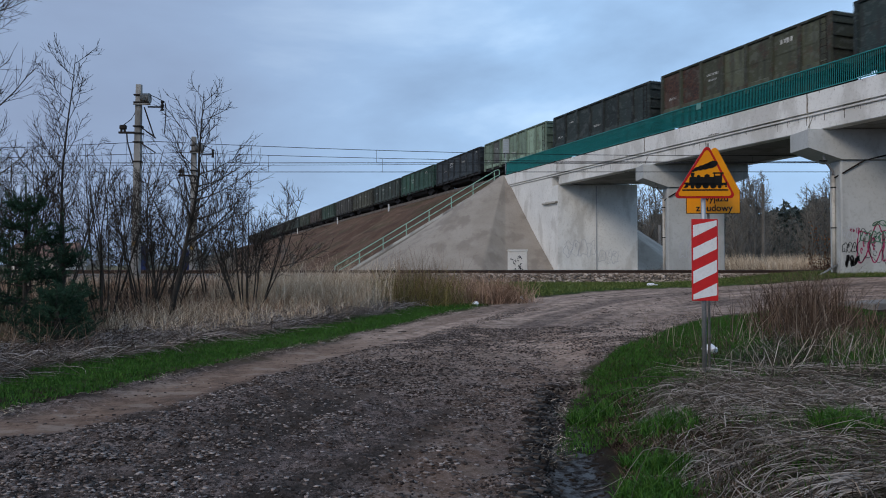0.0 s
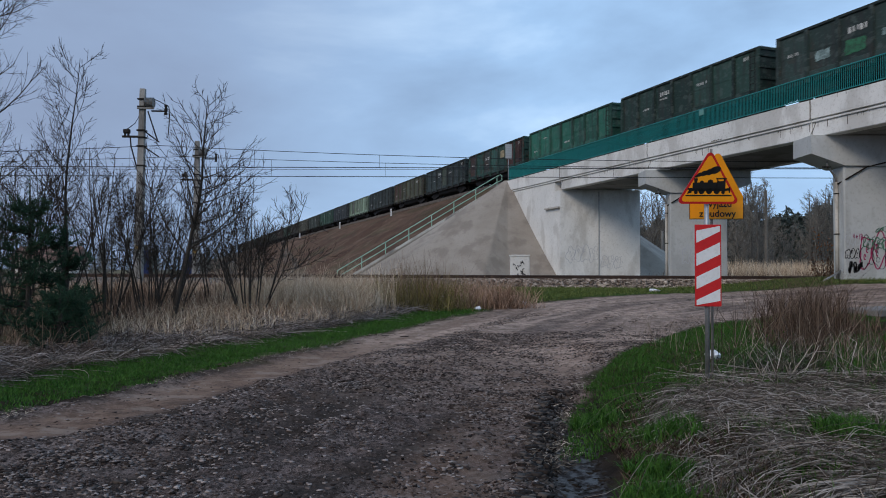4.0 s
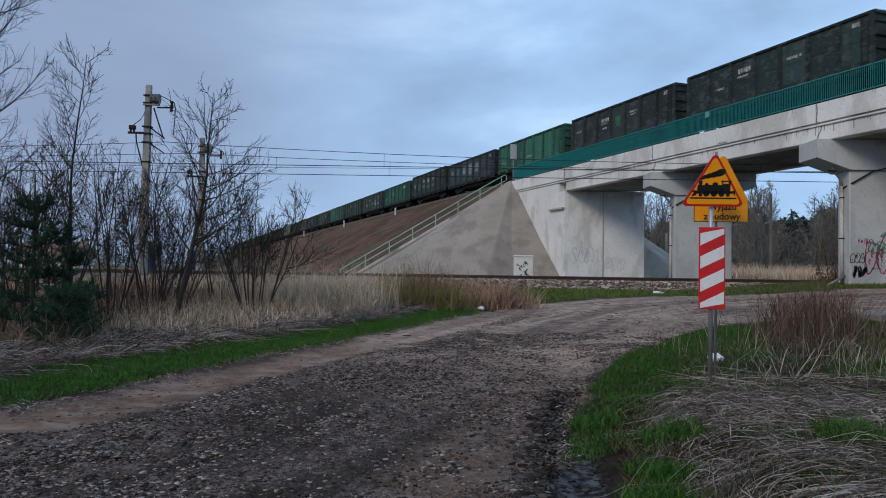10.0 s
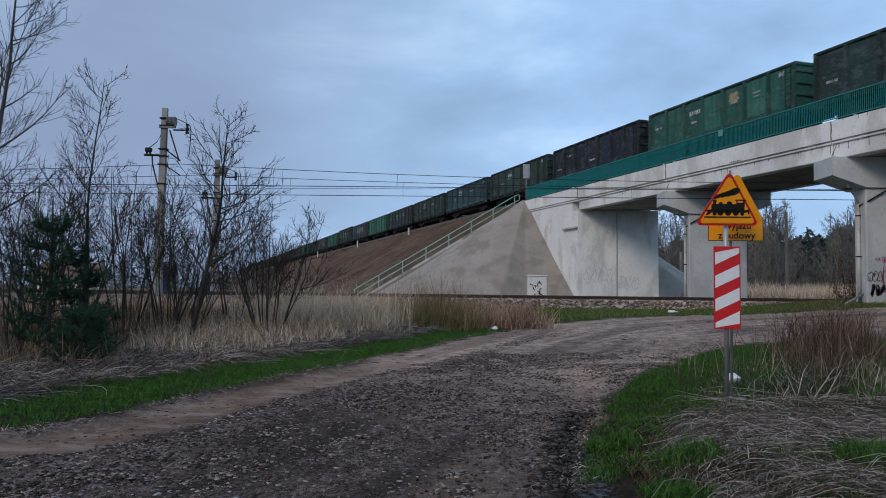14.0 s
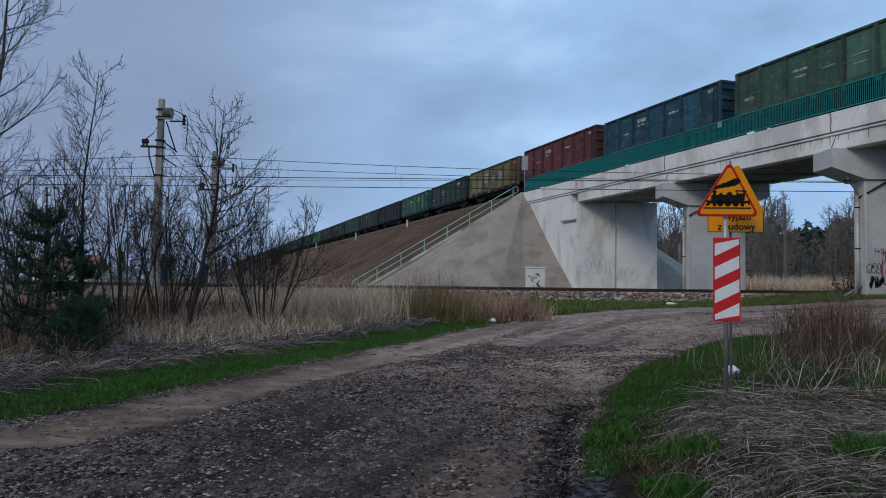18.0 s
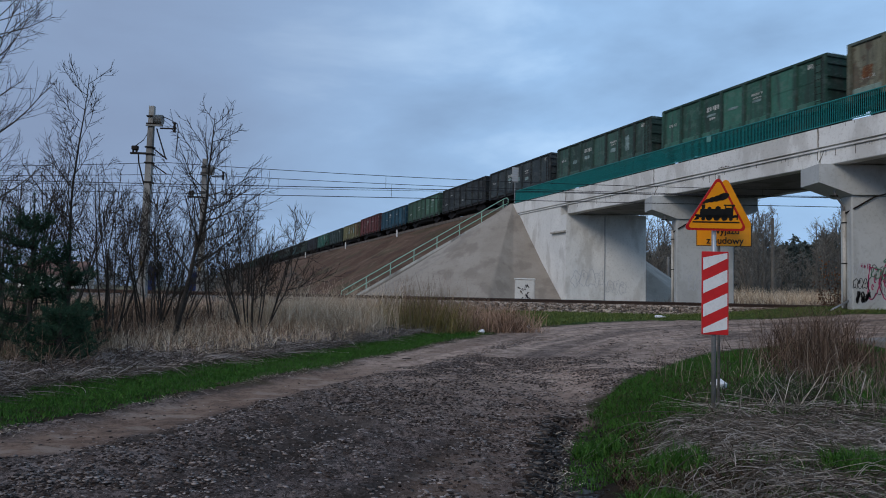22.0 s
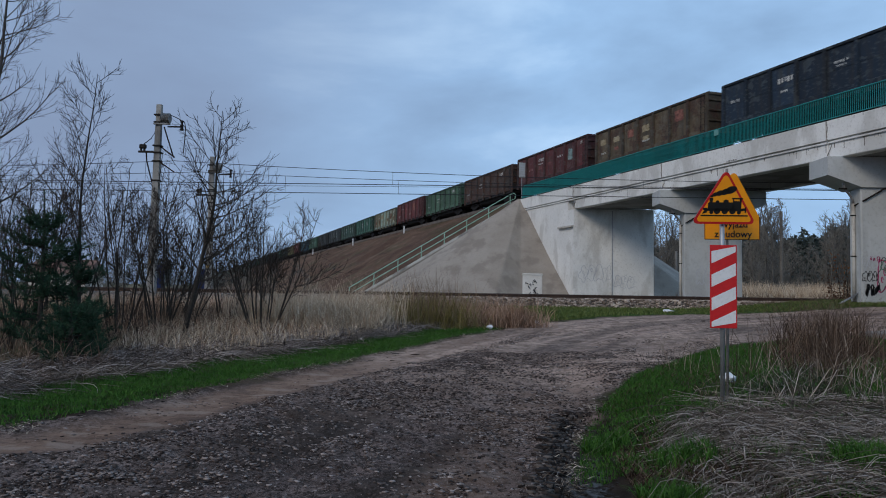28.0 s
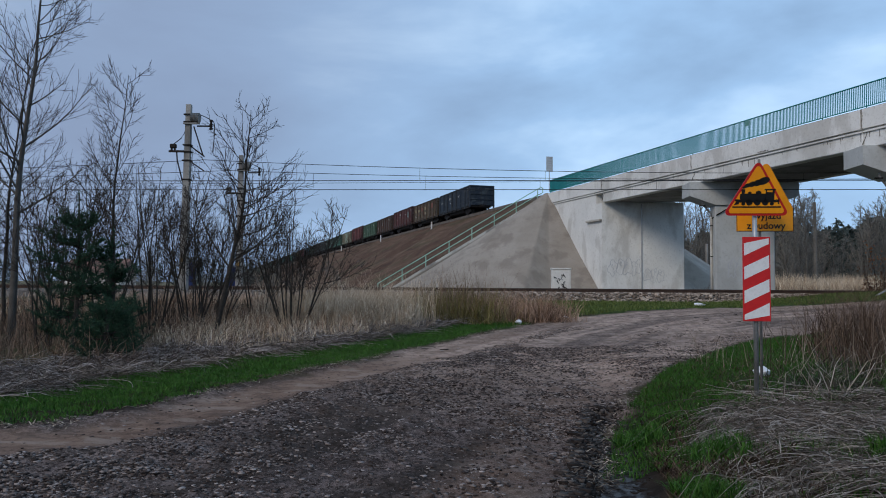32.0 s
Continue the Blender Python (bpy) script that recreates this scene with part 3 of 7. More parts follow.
def soup(name, verts, faces, material, label, category, kind="stuff"):
    """Many small pieces as one object; faces are arrays of corner numbers."""
    me = bpy.data.meshes.new(name)
    verts = np.asarray(verts, dtype=np.float32).reshape(-1, 3)
    me.vertices.add(len(verts))
    me.vertices.foreach_set("co", verts.ravel())
    loops = np.concatenate([np.asarray(f, dtype=np.int32).ravel() for f in faces])
    sizes = np.concatenate([np.full(len(f), np.asarray(f).shape[1], dtype=np.int32) for f in faces])
    starts = np.concatenate([[0], np.cumsum(sizes)[:-1]]).astype(np.int32)
    me.loops.add(len(loops))
    me.loops.foreach_set("vertex_index", loops)
    me.polygons.add(len(sizes))
    me.polygons.foreach_set("loop_start", starts)
    me.update(calc_edges=True)
    me.validate()
    me.materials.append(material)
    ob = new(name, me)
    return tagged(ob, label, category, "", kind) if label else ob


# ---- ground ----
def step(t):
    t = np.clip(t, 0.0, 1.0)
    return t * t * (3 - 2 * t)


def ground_z(x, y):
    """Height of the ground: a gentle rise to the lower railway, more of it to the east, a low mound by the sign."""
    z = 0.72 * step((y - 9) / 27) + 0.55 * step((x - 10) / 9) * step((y - 20) / 13) + 0.2 * step((x - 1.6) / 1.2) * (1 - step((y - 12) / 8))
    z = z - 0.45 * step((y - 46.5) / 4)
    return z


# the gravel road: its north-west edge and its south-east edge
LEFT_EDGE = [(-40, 1.5), (-12, 5.6), (-4.6, 7.86), (-3.84, 10.62), (-3.13, 12.54), (-2.18, 15.02), (-1.1, 17.58), (0.25, 20.94), (2.77, 25.32), (5.63, 28.28), (9.41, 30.9), (12.31, 31.4), (17.89, 30.48), (30, 29.2), (70, 27)]
RIGHT_EDGE = [(-40, -14), (-9, -12), (0.1, -3), (0.67, 5.1), (0.96, 6.72), (1.46, 9.04), (2.3, 11.14), (2.94, 12.46), (4.8, 16.2), (6.53, 19.14), (10.03, 21.76), (14.08, 24.0), (30, 24.2), (70, 21.5)]


def inside_road(x, y):
    """Signed distance to the road's edge, positive on the road."""
    poly = np.array(LEFT_EDGE + RIGHT_EDGE[::-1], dtype=float)
    x, y = np.asarray(x, float), np.asarray(y, float)
    best = np.full(x.shape, 1e9)
    odd = np.zeros(x.shape, bool)
    for (ax, ay), (bx, by) in zip(poly, np.roll(poly, -1, axis=0)):
        dx, dy = bx - ax, by - ay
        t = np.clip(((x - ax) * dx + (y - ay) * dy) / (dx * dx + dy * dy), 0, 1)
        best = np.minimum(best, np.hypot(x - ax - t * dx, y - ay - t * dy))
        if ay != by:
            odd ^= ((ay > y) != (by > y)) & (x < dx * (y - ay) / (by - ay) + ax)
    return np.where(odd, best, -best)


def edge_distance(x, y, line):
    best = np.full(np.shape(x), 1e9)
    for (ax, ay), (bx, by) in zip(line[:-1], line[1:]):
        dx, dy = bx - ax, by - ay
        t = np.clip(((x - ax) * dx + (y - ay) * dy) / (dx * dx + dy * dy), 0, 1)
        best = np.minimum(best, np.hypot(x - ax - t * dx, y - ay - t * dy))
    return best


def value_noise(x, y, scale, seed=0):
    """Smooth noise from 0 to 1 on arrays."""
    x, y = np.asarray(x) * scale + 1000.0, np.asarray(y) * scale + 1000.0
    xi, yi = np.floor(x).astype(np.int64), np.floor(y).astype(np.int64)
    fx, fy = step(x - xi), step(y - yi)

    def h(a, b):
        s = np.sin(a * 127.1 + b * 311.7 + seed * 74.7) * 43758.5453
        return s - np.floor(s)

    return (h(xi, yi) * (1 - fx) + h(xi + 1, yi) * fx) * (1 - fy) + (h(xi, yi + 1) * (1 - fx) + h(xi + 1, yi + 1) * fx) * fy


WEST_TURF = [(-12, 7.3), (-6.5, 8.6), (-5.3, 10.6), (-4.7, 12.3), (-3.6, 14.2), (-2.5, 16.7), (-1.4, 19.0), (0.4, 22.0), (2.4, 25.6)]
DITCH = [(0.72, 3.4), (0.93, 5.0), (1.13, 6.7), (1.42, 8.4), (1.6, 9.2)]


def terrain(x, y):
    """The ground in full: its height, and how much of it is road, turf, wet, open land and worn lanes."""
    z = ground_z(x, y)
    r = inside_road(x, y)
    wob = value_noise(x, y, 1.7, 3) * 0.5 + value_noise(x, y, 5.0, 4) * 0.3 - 0.4
    road = step((r + wob * 0.9 + 0.15) / 0.35)
    near = np.exp(-((x / 30) ** 2 + ((y - 15) / 30) ** 2))
    z = z + near * (0.05 * (value_noise(x, y, 0.6, 1) - 0.5) + 0.035 * (value_noise(x, y, 2.3, 2) - 0.5) * (1 - 0.3 * road))
    from_left = edge_distance(x, y, LEFT_EDGE)
    near_road = (r > 0) * (1 - step((y - 18) / 6))
    strip = near_road * np.exp(-((from_left - 0.72) / 0.55) ** 4) * (0.75 + 0.35 * value_noise(x, y, 0.8, 8))
    far_lane = step((y - 7.4) / 7.5) * step((x + 3) / 3)
    wear = np.clip(np.maximum(0.3 * strip * value_noise(x, y, 0.8, 71), far_lane * (0.55 + 0.9 * value_noise(x, y, 0.45, 9))), 0, 1)
    rough = np.where(r > 0, 1.0, 0.6) * near * (1 - 0.8 * np.maximum(0.8 * wear, strip))
    fine = (y < 15) * (x < 5) * (x > -7)
    z = z + rough * (0.050 * (value_noise(x, y, 4.5, 61) - 0.5) + 0.050 * (value_noise(x, y, 8.0, 62) - 0.5) * fine)
    lane = near_road * np.exp(-((edge_distance(x, y, RIGHT_EDGE) - 0.75) / 0.45) ** 4) * (0.16 + 0.42 * value_noise(x, y, 0.9, 18))
    z = z - 0.035 * np.maximum(wear, strip) * near + 0.03 * near * (r > 0) * np.exp(-((from_left - 1.9) / 0.45) ** 2)
    along = 0.42 * x + 0.9 * y
    streak = value_noise(from_left * 2.2, along * 0.11, 1.0, 81) * 0.6 + value_noise(from_left * 5.0, along * 0.3, 1.0, 82) * 0.4
    dark = np.clip((streak - 0.46) / 0.16, 0, 1) * (1 - 0.75 * wear) * (1 - strip) * (1 - 0.5 * step((y - 8) / 5))
    wear = wear * np.where(y > 15, 1 - 0.6 * np.clip((streak - 0.58) / 0.1, 0, 1), 1)
    wd = edge_distance(x, y, DITCH)
    wet = np.exp(-(wd / 0.24) ** 4) * np.clip(1.5 - step((y - 5.2) / 3.0), 0, 1)
    z = z - 0.085 * np.exp(-(wd / 0.25) ** 4) + 0.03 * np.exp(-((wd - 0.42) / 0.12) ** 2) * (value_noise(x, y, 6.0, 91))
    west = edge_distance(x, y, WEST_TURF)
    turf = np.exp(-(west / 0.85) ** 4)
    turf = np.maximum(turf, 0.7 * step((x - 1.5) / 0.5) * (1 - step((y - 22) / 6)) * (0.15 + 0.85 * step((y - 9) / 3)) * (1 - step((x - 4.5) / 6)))
    band = step((y - 24) / 4) * (1 - step((y - 36.6) / 0.7)) * step((x - 1) / 4)
    turf = np.clip(np.maximum(turf, band) * (0.6 + 0.7 * value_noise(x, y, 0.9, 6)), 0, 1) * (1 - road)
    open_land = np.clip(step((y - 45) / 6) + (1 - step((y + 25) / 10)), 0, 1)
    open_land = np.maximum(open_land, 0.6 * step((-0.5 - x) / 1.5) * step((y - 10) / 4) * (1 - road))
    z = np.where(y > 60, z - 0.25, z)
    return z, (road, turf, np.clip(wet, 0, 1), open_land), (wear, np.clip(np.maximum(lane, strip), 0, 1), dark, np.ones_like(wear))


def surface_z(x, y):
    return terrain(np.asarray(x, float), np.asarray(y, float))[0]


def build_ground():
    def axis(lo, near_lo, near_hi, hi, far):
        a = list(np.arange(lo, near_lo, 0.2)) + list(np.arange(near_lo, near_hi, 0.055)) + list(np.arange(near_hi, hi, 0.2))
        d = 0.2
        up, down = a[-1], a[0]
        while up < far:
            d = min(d * 1.25, 400)
            up, down = up + d, down - d
            a += [up]
            a.insert(0, down)
        return np.array(a)

    xs, ys = axis(-11, -5.6, 3.6, 21, 3000), axis(2.5, 3.6, 14.0, 36, 3000)
    x, y = np.meshgrid(xs, ys)
    z, zones, lanes = terrain(x, y)
    nx, ny = len(xs), len(ys)
    ids = np.arange(nx * ny).reshape(ny, nx)
    faces = np.stack([ids[:-1, :-1], ids[:-1, 1:], ids[1:, 1:], ids[1:, :-1]], -1).reshape(-1, 4)
    ob = soup("ground", np.stack([x, y, z], -1), [faces], M_GROUND, "damp gravel road, grass verges and brown earth", "ground", "structure")
    me = ob.data
    for layer, cols in (("zones", zones), ("wear", lanes)):
        a = me.color_attributes.new(layer, "FLOAT_COLOR", "POINT")
        a.data.foreach_set("color", np.stack(cols, -1).astype(np.float32).ravel())
    me.polygons.foreach_set("use_smooth", [True] * len(me.polygons))


build_ground()

# ---- the high line: bridge, bank and track ----
# its own frame: x across the line, y along it
TURN = 19.85
HIGH = pose(0, 0, 0, 0, 0, TURN)
TRACK_D, RAIL_Z = 29.75, 9.71
EAST, WEST = 32.5, 26.6
SPANS = [59.6, 49.2, 38.3, 26.0, 13.5, 1.0, -10.0]


def skew(d, s):
    """Along the line, where a joint at s on the near side runs parallel to the lower railway."""
    return s - (d - WEST) * math.tan(radians(TURN))


def bridge():
    br = thing("railway_bridge", "whitewashed concrete railway bridge over the lower tracks", "bridge", HIGH, "", "structure")
    for hi, lo in zip(SPANS[1:-1], SPANS[2:]):
        a, b = hi - 0.02, lo + 0.02
        d0, d1 = 27.0, 32.1
        # slab colour already includes shade for the underside
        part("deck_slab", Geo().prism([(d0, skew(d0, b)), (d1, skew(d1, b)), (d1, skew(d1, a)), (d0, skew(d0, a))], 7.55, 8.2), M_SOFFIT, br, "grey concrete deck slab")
        part("edge_beam", Geo().box((26.72, b, 7.52), (27.3, a, 8.2), 0.03), M_WHITE, br)
        part("edge_beam", Geo().box((31.85, skew(32, b), 7.52), (32.3, skew(32, a), 8.16), 0.03), M_WHITE, br)
    for hi, lo in zip(SPANS[:-1], SPANS[1:]):
        a, b = hi - 0.035, lo + 0.035
        part("parapet_beam", Geo().prism([(WEST, b), (27.3, b), (27.3, a), (WEST, a)], 8.35, 9.2).box((WEST + 0.16, b, 8.27), (27.3, a, 8.36)).box((WEST + 0.035, b, 8.19), (27.3, a, 8.275), 0.015), M_WHITE, br, "stained white parapet beam")
        part("parapet_beam", Geo().box((31.8, skew(32, b), 8.12), (EAST, skew(32, a), 9.2), 0.03), M_WHITE, br)
        part("ballast_trough", Geo().box((27.3, b, 8.2), (31.8, a, 9.3)), M_BEDSTONE, br)
    rs = random.Random(17)
    face = WEST - 0.004
    for joint in SPANS[:-1]:
        for _ in range(2):
            y, pts = joint + rs.uniform(-0.05, 0.05), []
            for i in range(7):
                pts.append((face, y + rs.uniform(-0.05, 0.05), 9.2 - 0.85 * i / 6))
            part("crack", Geo().tube(pts, 0.013, 4), M_STAIN, br)
        part("crack", Geo().tube([(26.716, joint - 0.25 + 0.07 * i + rs.uniform(-0.05, 0.05), 8.18 - 0.1 * i) for i in range(6)], 0.02, 4), M_STAIN, br)
    runs = Geo()
    for _ in range(70):
        y, w, h = rs.uniform(-9, 59), rs.uniform(0.006, 0.022), rs.uniform(0.03, 0.16)
        runs.box((face - 0.001, y, 9.19 - h), (face + 0.01, y + w, 9.19))
    for _ in range(130):
        y, w, h = rs.uniform(-9, 48), rs.uniform(0.008, 0.035), rs.uniform(0.05, 0.45) * rs.random() + 0.04
        runs.box((26.715, y, 8.18 - h), (26.73, y + w, 8.18))
    # spalled patch on the parapet's foot
    for k in range(5):
        runs.box((face - 0.001, 31.75 + 0.17 * k, 8.38), (face + 0.01, 31.88 + 0.17 * k, 8.42 + 0.03 * (k % 2)))
    part("stain_streaks", runs, M_STAIN, br)["kind"] = "stuff"
    # abutment of the far bank, cut parallel to the lower tracks
    w = WEST + 0.12
    ring = [(w, 49.3), (32.2, skew(32.2, 49.3)), (32.2, 60.2), (w, 60.2)]
    part("abutment", Geo().prism(ring, -0.2, 7.5), M_WHITE, br, "whitewashed abutment wall")
    part("back_wall", Geo().prism([(w + 0.004, 50.2), (32.2, skew(32.2, 50.4)), (32.2, 60.2), (w + 0.004, 60.2)], 7.5, 8.18), M_WHITE, br)
    part("wall_bracket", Geo().box((w - 0.22, 49.32, 6.18), (w + 0.02, 51.5, 6.32), 0.02), M_CONC, br)
    ring2 = [(w, -22), (32.2, -22), (32.2, skew(32.2, -10.0)), (w, -10)]
    part("abutment", Geo().prism(ring2, -0.2, 8.12), M_WHITE, br, "whitewashed abutment wall")
    return br


def piers():
    """Hammerhead piers; they stand parallel to the lower tracks."""
    for s, base in ((38.3, 0.4), (26.0, 0.9), (13.5, 0.3), (1.0, 0.0)):
        y = math.cos(radians(TURN)) * s + math.sin(radians(TURN)) * WEST
        x = -math.sin(radians(TURN)) * s + math.cos(radians(TURN)) * WEST
        p = thing("bridge_pier", "whitewashed hammerhead bridge pier with a tapered cap", "bridge pier", pose(x, y, base), "piers of the railway bridge", "structure")
        z = -base
        a, b, ca, cb = 1.22, 4.6, -0.25, 5.95
        part("wall", Geo().box((a, -0.5, -0.6), (b, 0.5, 6.2 + z), 0.06), M_PIER, p)
        prof = [(ca, 6.72), (a, 6.2), (b, 6.2), (cb, 6.72), (cb, 7.53), (ca, 7.53)]
        g = Geo()
        n = len(prof)
        g.add([(u, -0.62, v + z) for u, v in prof] + [(u, 1.1, v + z) for u, v in prof], [tuple(range(n)), tuple(range(n, 2 * n))] + [(i, (i + 1) % n, n + (i + 1) % n, n + i) for i in range(n)])
        part("cap", g, M_PIER, p, "tapered concrete pier cap")
        foot = -0.3
        part("drain_pipe", Geo().tube([(a - 0.08, 0.0, 5.55 + z), (a - 0.08, 0.0, foot)], 0.075, 10), M_CONC, p, "grey drain pipe", True)
        part("pipe_bend", Geo().tube([(a - 0.08, 0.0, 5.5 + z), (a - 0.1, -0.02, 5.72 + z), (a - 0.3, -0.1, 5.95 + z), (a - 0.62, -0.3, 6.2 + z), (a - 0.66, -0.32, 6.42 + z)], 0.05, 8), M_SOFFIT, p, "grey pipe bend", True)
        part("bracket", Geo().box((a - 0.85, -0.36, 6.14 + z), (a - 0.5, -0.28, 6.2 + z), 0.01), M_BLACKIRON, p, "dark iron bracket")
        part("branch_pipe", Geo().tube([(a - 0.05, -0.05, 5.45 + z), (a + 0.1, -0.56, 5.62 + z), (a + 1.0, -0.58, 6.16 + z), (a + 2.5, -0.68, 6.5 + z)], 0.035, 8), M_BLACKIRON, p, "thin dark branch pipe", True)
        for zz in (1.2, 3.2, 5.0):
            part("clip", Geo().box((a - 0.17, -0.09, zz + z), (a + 0.0, 0.09, zz + z + 0.05), 0.005), M_BLACKIRON, p)


def bridge_railing(d, name_label):
    r = thing("bridge_railing", name_label, "railing", HIGH, "railings of the bridge", "structure")
    z0, z1 = 9.2, 10.33
    s0, s1 = -10.0, 58.4
    part("top_rail", Geo().box((d - 0.035, s0, z1 - 0.05), (d + 0.035, s1, z1), 0.01), M_TEAL, r)
    part("bottom_rail", Geo().box((d - 0.03, s0, z0 + 0.1), (d + 0.03, s1, z0 + 0.14), 0.01), M_TEAL, r)
    post = Geo().box((-0.022, -0.007, 0), (0.022, 0.007, 1.09)).mesh("post", M_TEAL)
    s = 58.3
    while s > s0:
        part("post", post, None, r, m=pose(d, s, z0))
        s -= 2.5
    bar = Geo().box((-0.021, -0.006, 0), (0.021, 0.006, 0.95)).mesh("bar", M_TEAL)
    rest = Geo()
    n = 0
    s = 48.5
    while s > s0:
        if abs((58.3 - s) / 2.5 - round((58.3 - s) / 2.5)) < 0.01:
            s -= 0.1
            continue
        if n < 300 and d < 30:
            part("bar", bar, None, r, m=pose(d, s, z0 + 0.13))
            n += 1
        else:
            rest.box((d - 0.021, s - 0.006, z0 + 0.13), (d + 0.021, s + 0.006, z1 - 0.04))
        s -= 0.1
    s = 58.3
    while s > 48.55:
        rest.box((d - 0.021, s - 0.006, z0 + 0.13), (d + 0.021, s + 0.006, z1 - 0.04))
        s -= 0.1
    ob = part("bars", rest, M_TEAL, r)
    ob["kind"] = "stuff"
    if d < 30:
        part("pale_plate", Geo().box((d - 0.05, 33.25, 9.98), (d - 0.036, 33.6, 10.28), 0.004), M_PALETEAL, r, "small pale plate")


def slope_grid(name, rows, material, label, category, smooth=True):
    """A sheet through rows of points."""
    rows = np.array(rows, dtype=float)
    n, m = rows.shape[:2]
    ids = np.arange(n * m).reshape(n, m)
    faces = np.stack([ids[:-1, :-1], ids[:-1, 1:], ids[1:, 1:], ids[1:, :-1]], -1).reshape(-1, 4)
    ob = soup(name, rows, [faces], material, label, category, "structure")
    ob.matrix_basis = HIGH
    if smooth:
        ob.data.polygons.foreach_set("use_smooth", [True] * len(ob.data.polygons))
    return ob


def embankment(s_from, s_to, count):
    prof = [(11.2, -0.4), (12.0, 0.35), (14.9, 1.95), (18.3, 4.0), (21.7, 6.0), (25, 7.95), (26.3, 8.62), (27.2, 8.95), (27.7, 9.22), (31.6, 9.22), (32.8, 9.1), (36, 7.3), (40, 4.6), (44, 1.9), (47, -0.3)]
    fine = []
    for (d0, h0), (d1, h1) in zip(prof[:-1], prof[1:]):
        for k in range(3):
            fine.append((d0 + (d1 - d0) * k / 3, h0 + (h1 - h0) * k / 3))
    fine.append(prof[-1])
    rows = []
    for i in range(count):
        u = i / (count - 1)
        s = s_from + (s_to - s_from) * u ** 2.2
        calm = min(1.0, abs(s - s_from) / 7)
        rows.append([(d + calm * 0.5 * (noise.noise((s * 0.12, d * 0.3, 5.0))) * (h < 8.9), s, h + calm * (0.3 * noise.noise((s * 0.22, d * 0.25, 0.0)) + 0.14 * noise.noise((s * 0.6, d * 0.7, 3.0))) * (h < 8.9)) for d, h in fine])
    slope_grid("embankment", rows, M_BANK, "brown earth railway embankment with sparse dead grass", "embankment")


def slope_cone(side):
    """The paved quarter cone where the bank meets the abutment: flat facets that fold from the top."""
    folds = [(0, 1.0), (24, 1.0), (47, 1.02), (65, 1.085), (73, 0.955), (90, 1.0)]
    rows = []
    for i in range(91):
        deg = i
        for (a0, f0), (a1, f1) in zip(folds[:-1], folds[1:]):
            if a0 <= deg <= a1:
                # a straight chord between two folds
                p0, p1 = [(f * math.cos(radians(q)), f * math.sin(radians(q))) for q, f in ((a0, f0), (a1, f1))]
                w = (deg - a0) / (a1 - a0)
                cx, cy = p0[0] + (p1[0] - p0[0]) * w, p0[1] + (p1[1] - p0[1]) * w
                break
        row = []
        for j in range(13):
            u = j / 12
            rough = 0.05 * noise.noise((cx * u * 9, cy * u * 9, 2.0)) * (0 < j < 12)
            rd, rs = (0.3 + 14.85 * u) * cx, (0.2 + 10.2 * u) * cy
            d = (26.75 - rd) if side < 0 else (32.2 + rd)
            sag = -0.25 * math.sin(3.14159 * u)
            row.append((d, 58.75 - rs, 9.25 - 9.35 * u + sag + rough))
        rows.append(row)
    slope_grid("slope_paving", rows, M_CONE, "grey-brown concrete paved slope cone beside the abutment", "slope paving", False)


bridge()
piers()
bridge_railing(26.72, "teal painted steel railing along the bridge")
bridge_railing(32.38, "teal painted steel railing along the far side of the bridge")
embankment(60.3, 900.0, 90)
embankment(-12.0, -700.0, 40)
slope_cone(-1)
slope_cone(1)


def high_track():
    rails = thing("high_track", "steel rails of the high line", "railway track", HIGH, "", "structure")
    for d in (TRACK_D - 0.76, TRACK_D + 0.76):
        part("rail", Geo().box((d - 0.036, -700, RAIL_Z - 0.17), (d + 0.036, 900, RAIL_Z), 0.01), M_RAIL, rails)
    part("track_bed", Geo().prism([(27.6, -700), (31.9, -700), (31.9, 900), (27.6, 900)], 9.2, 9.5), M_BEDSTONE, rails)


high_track()


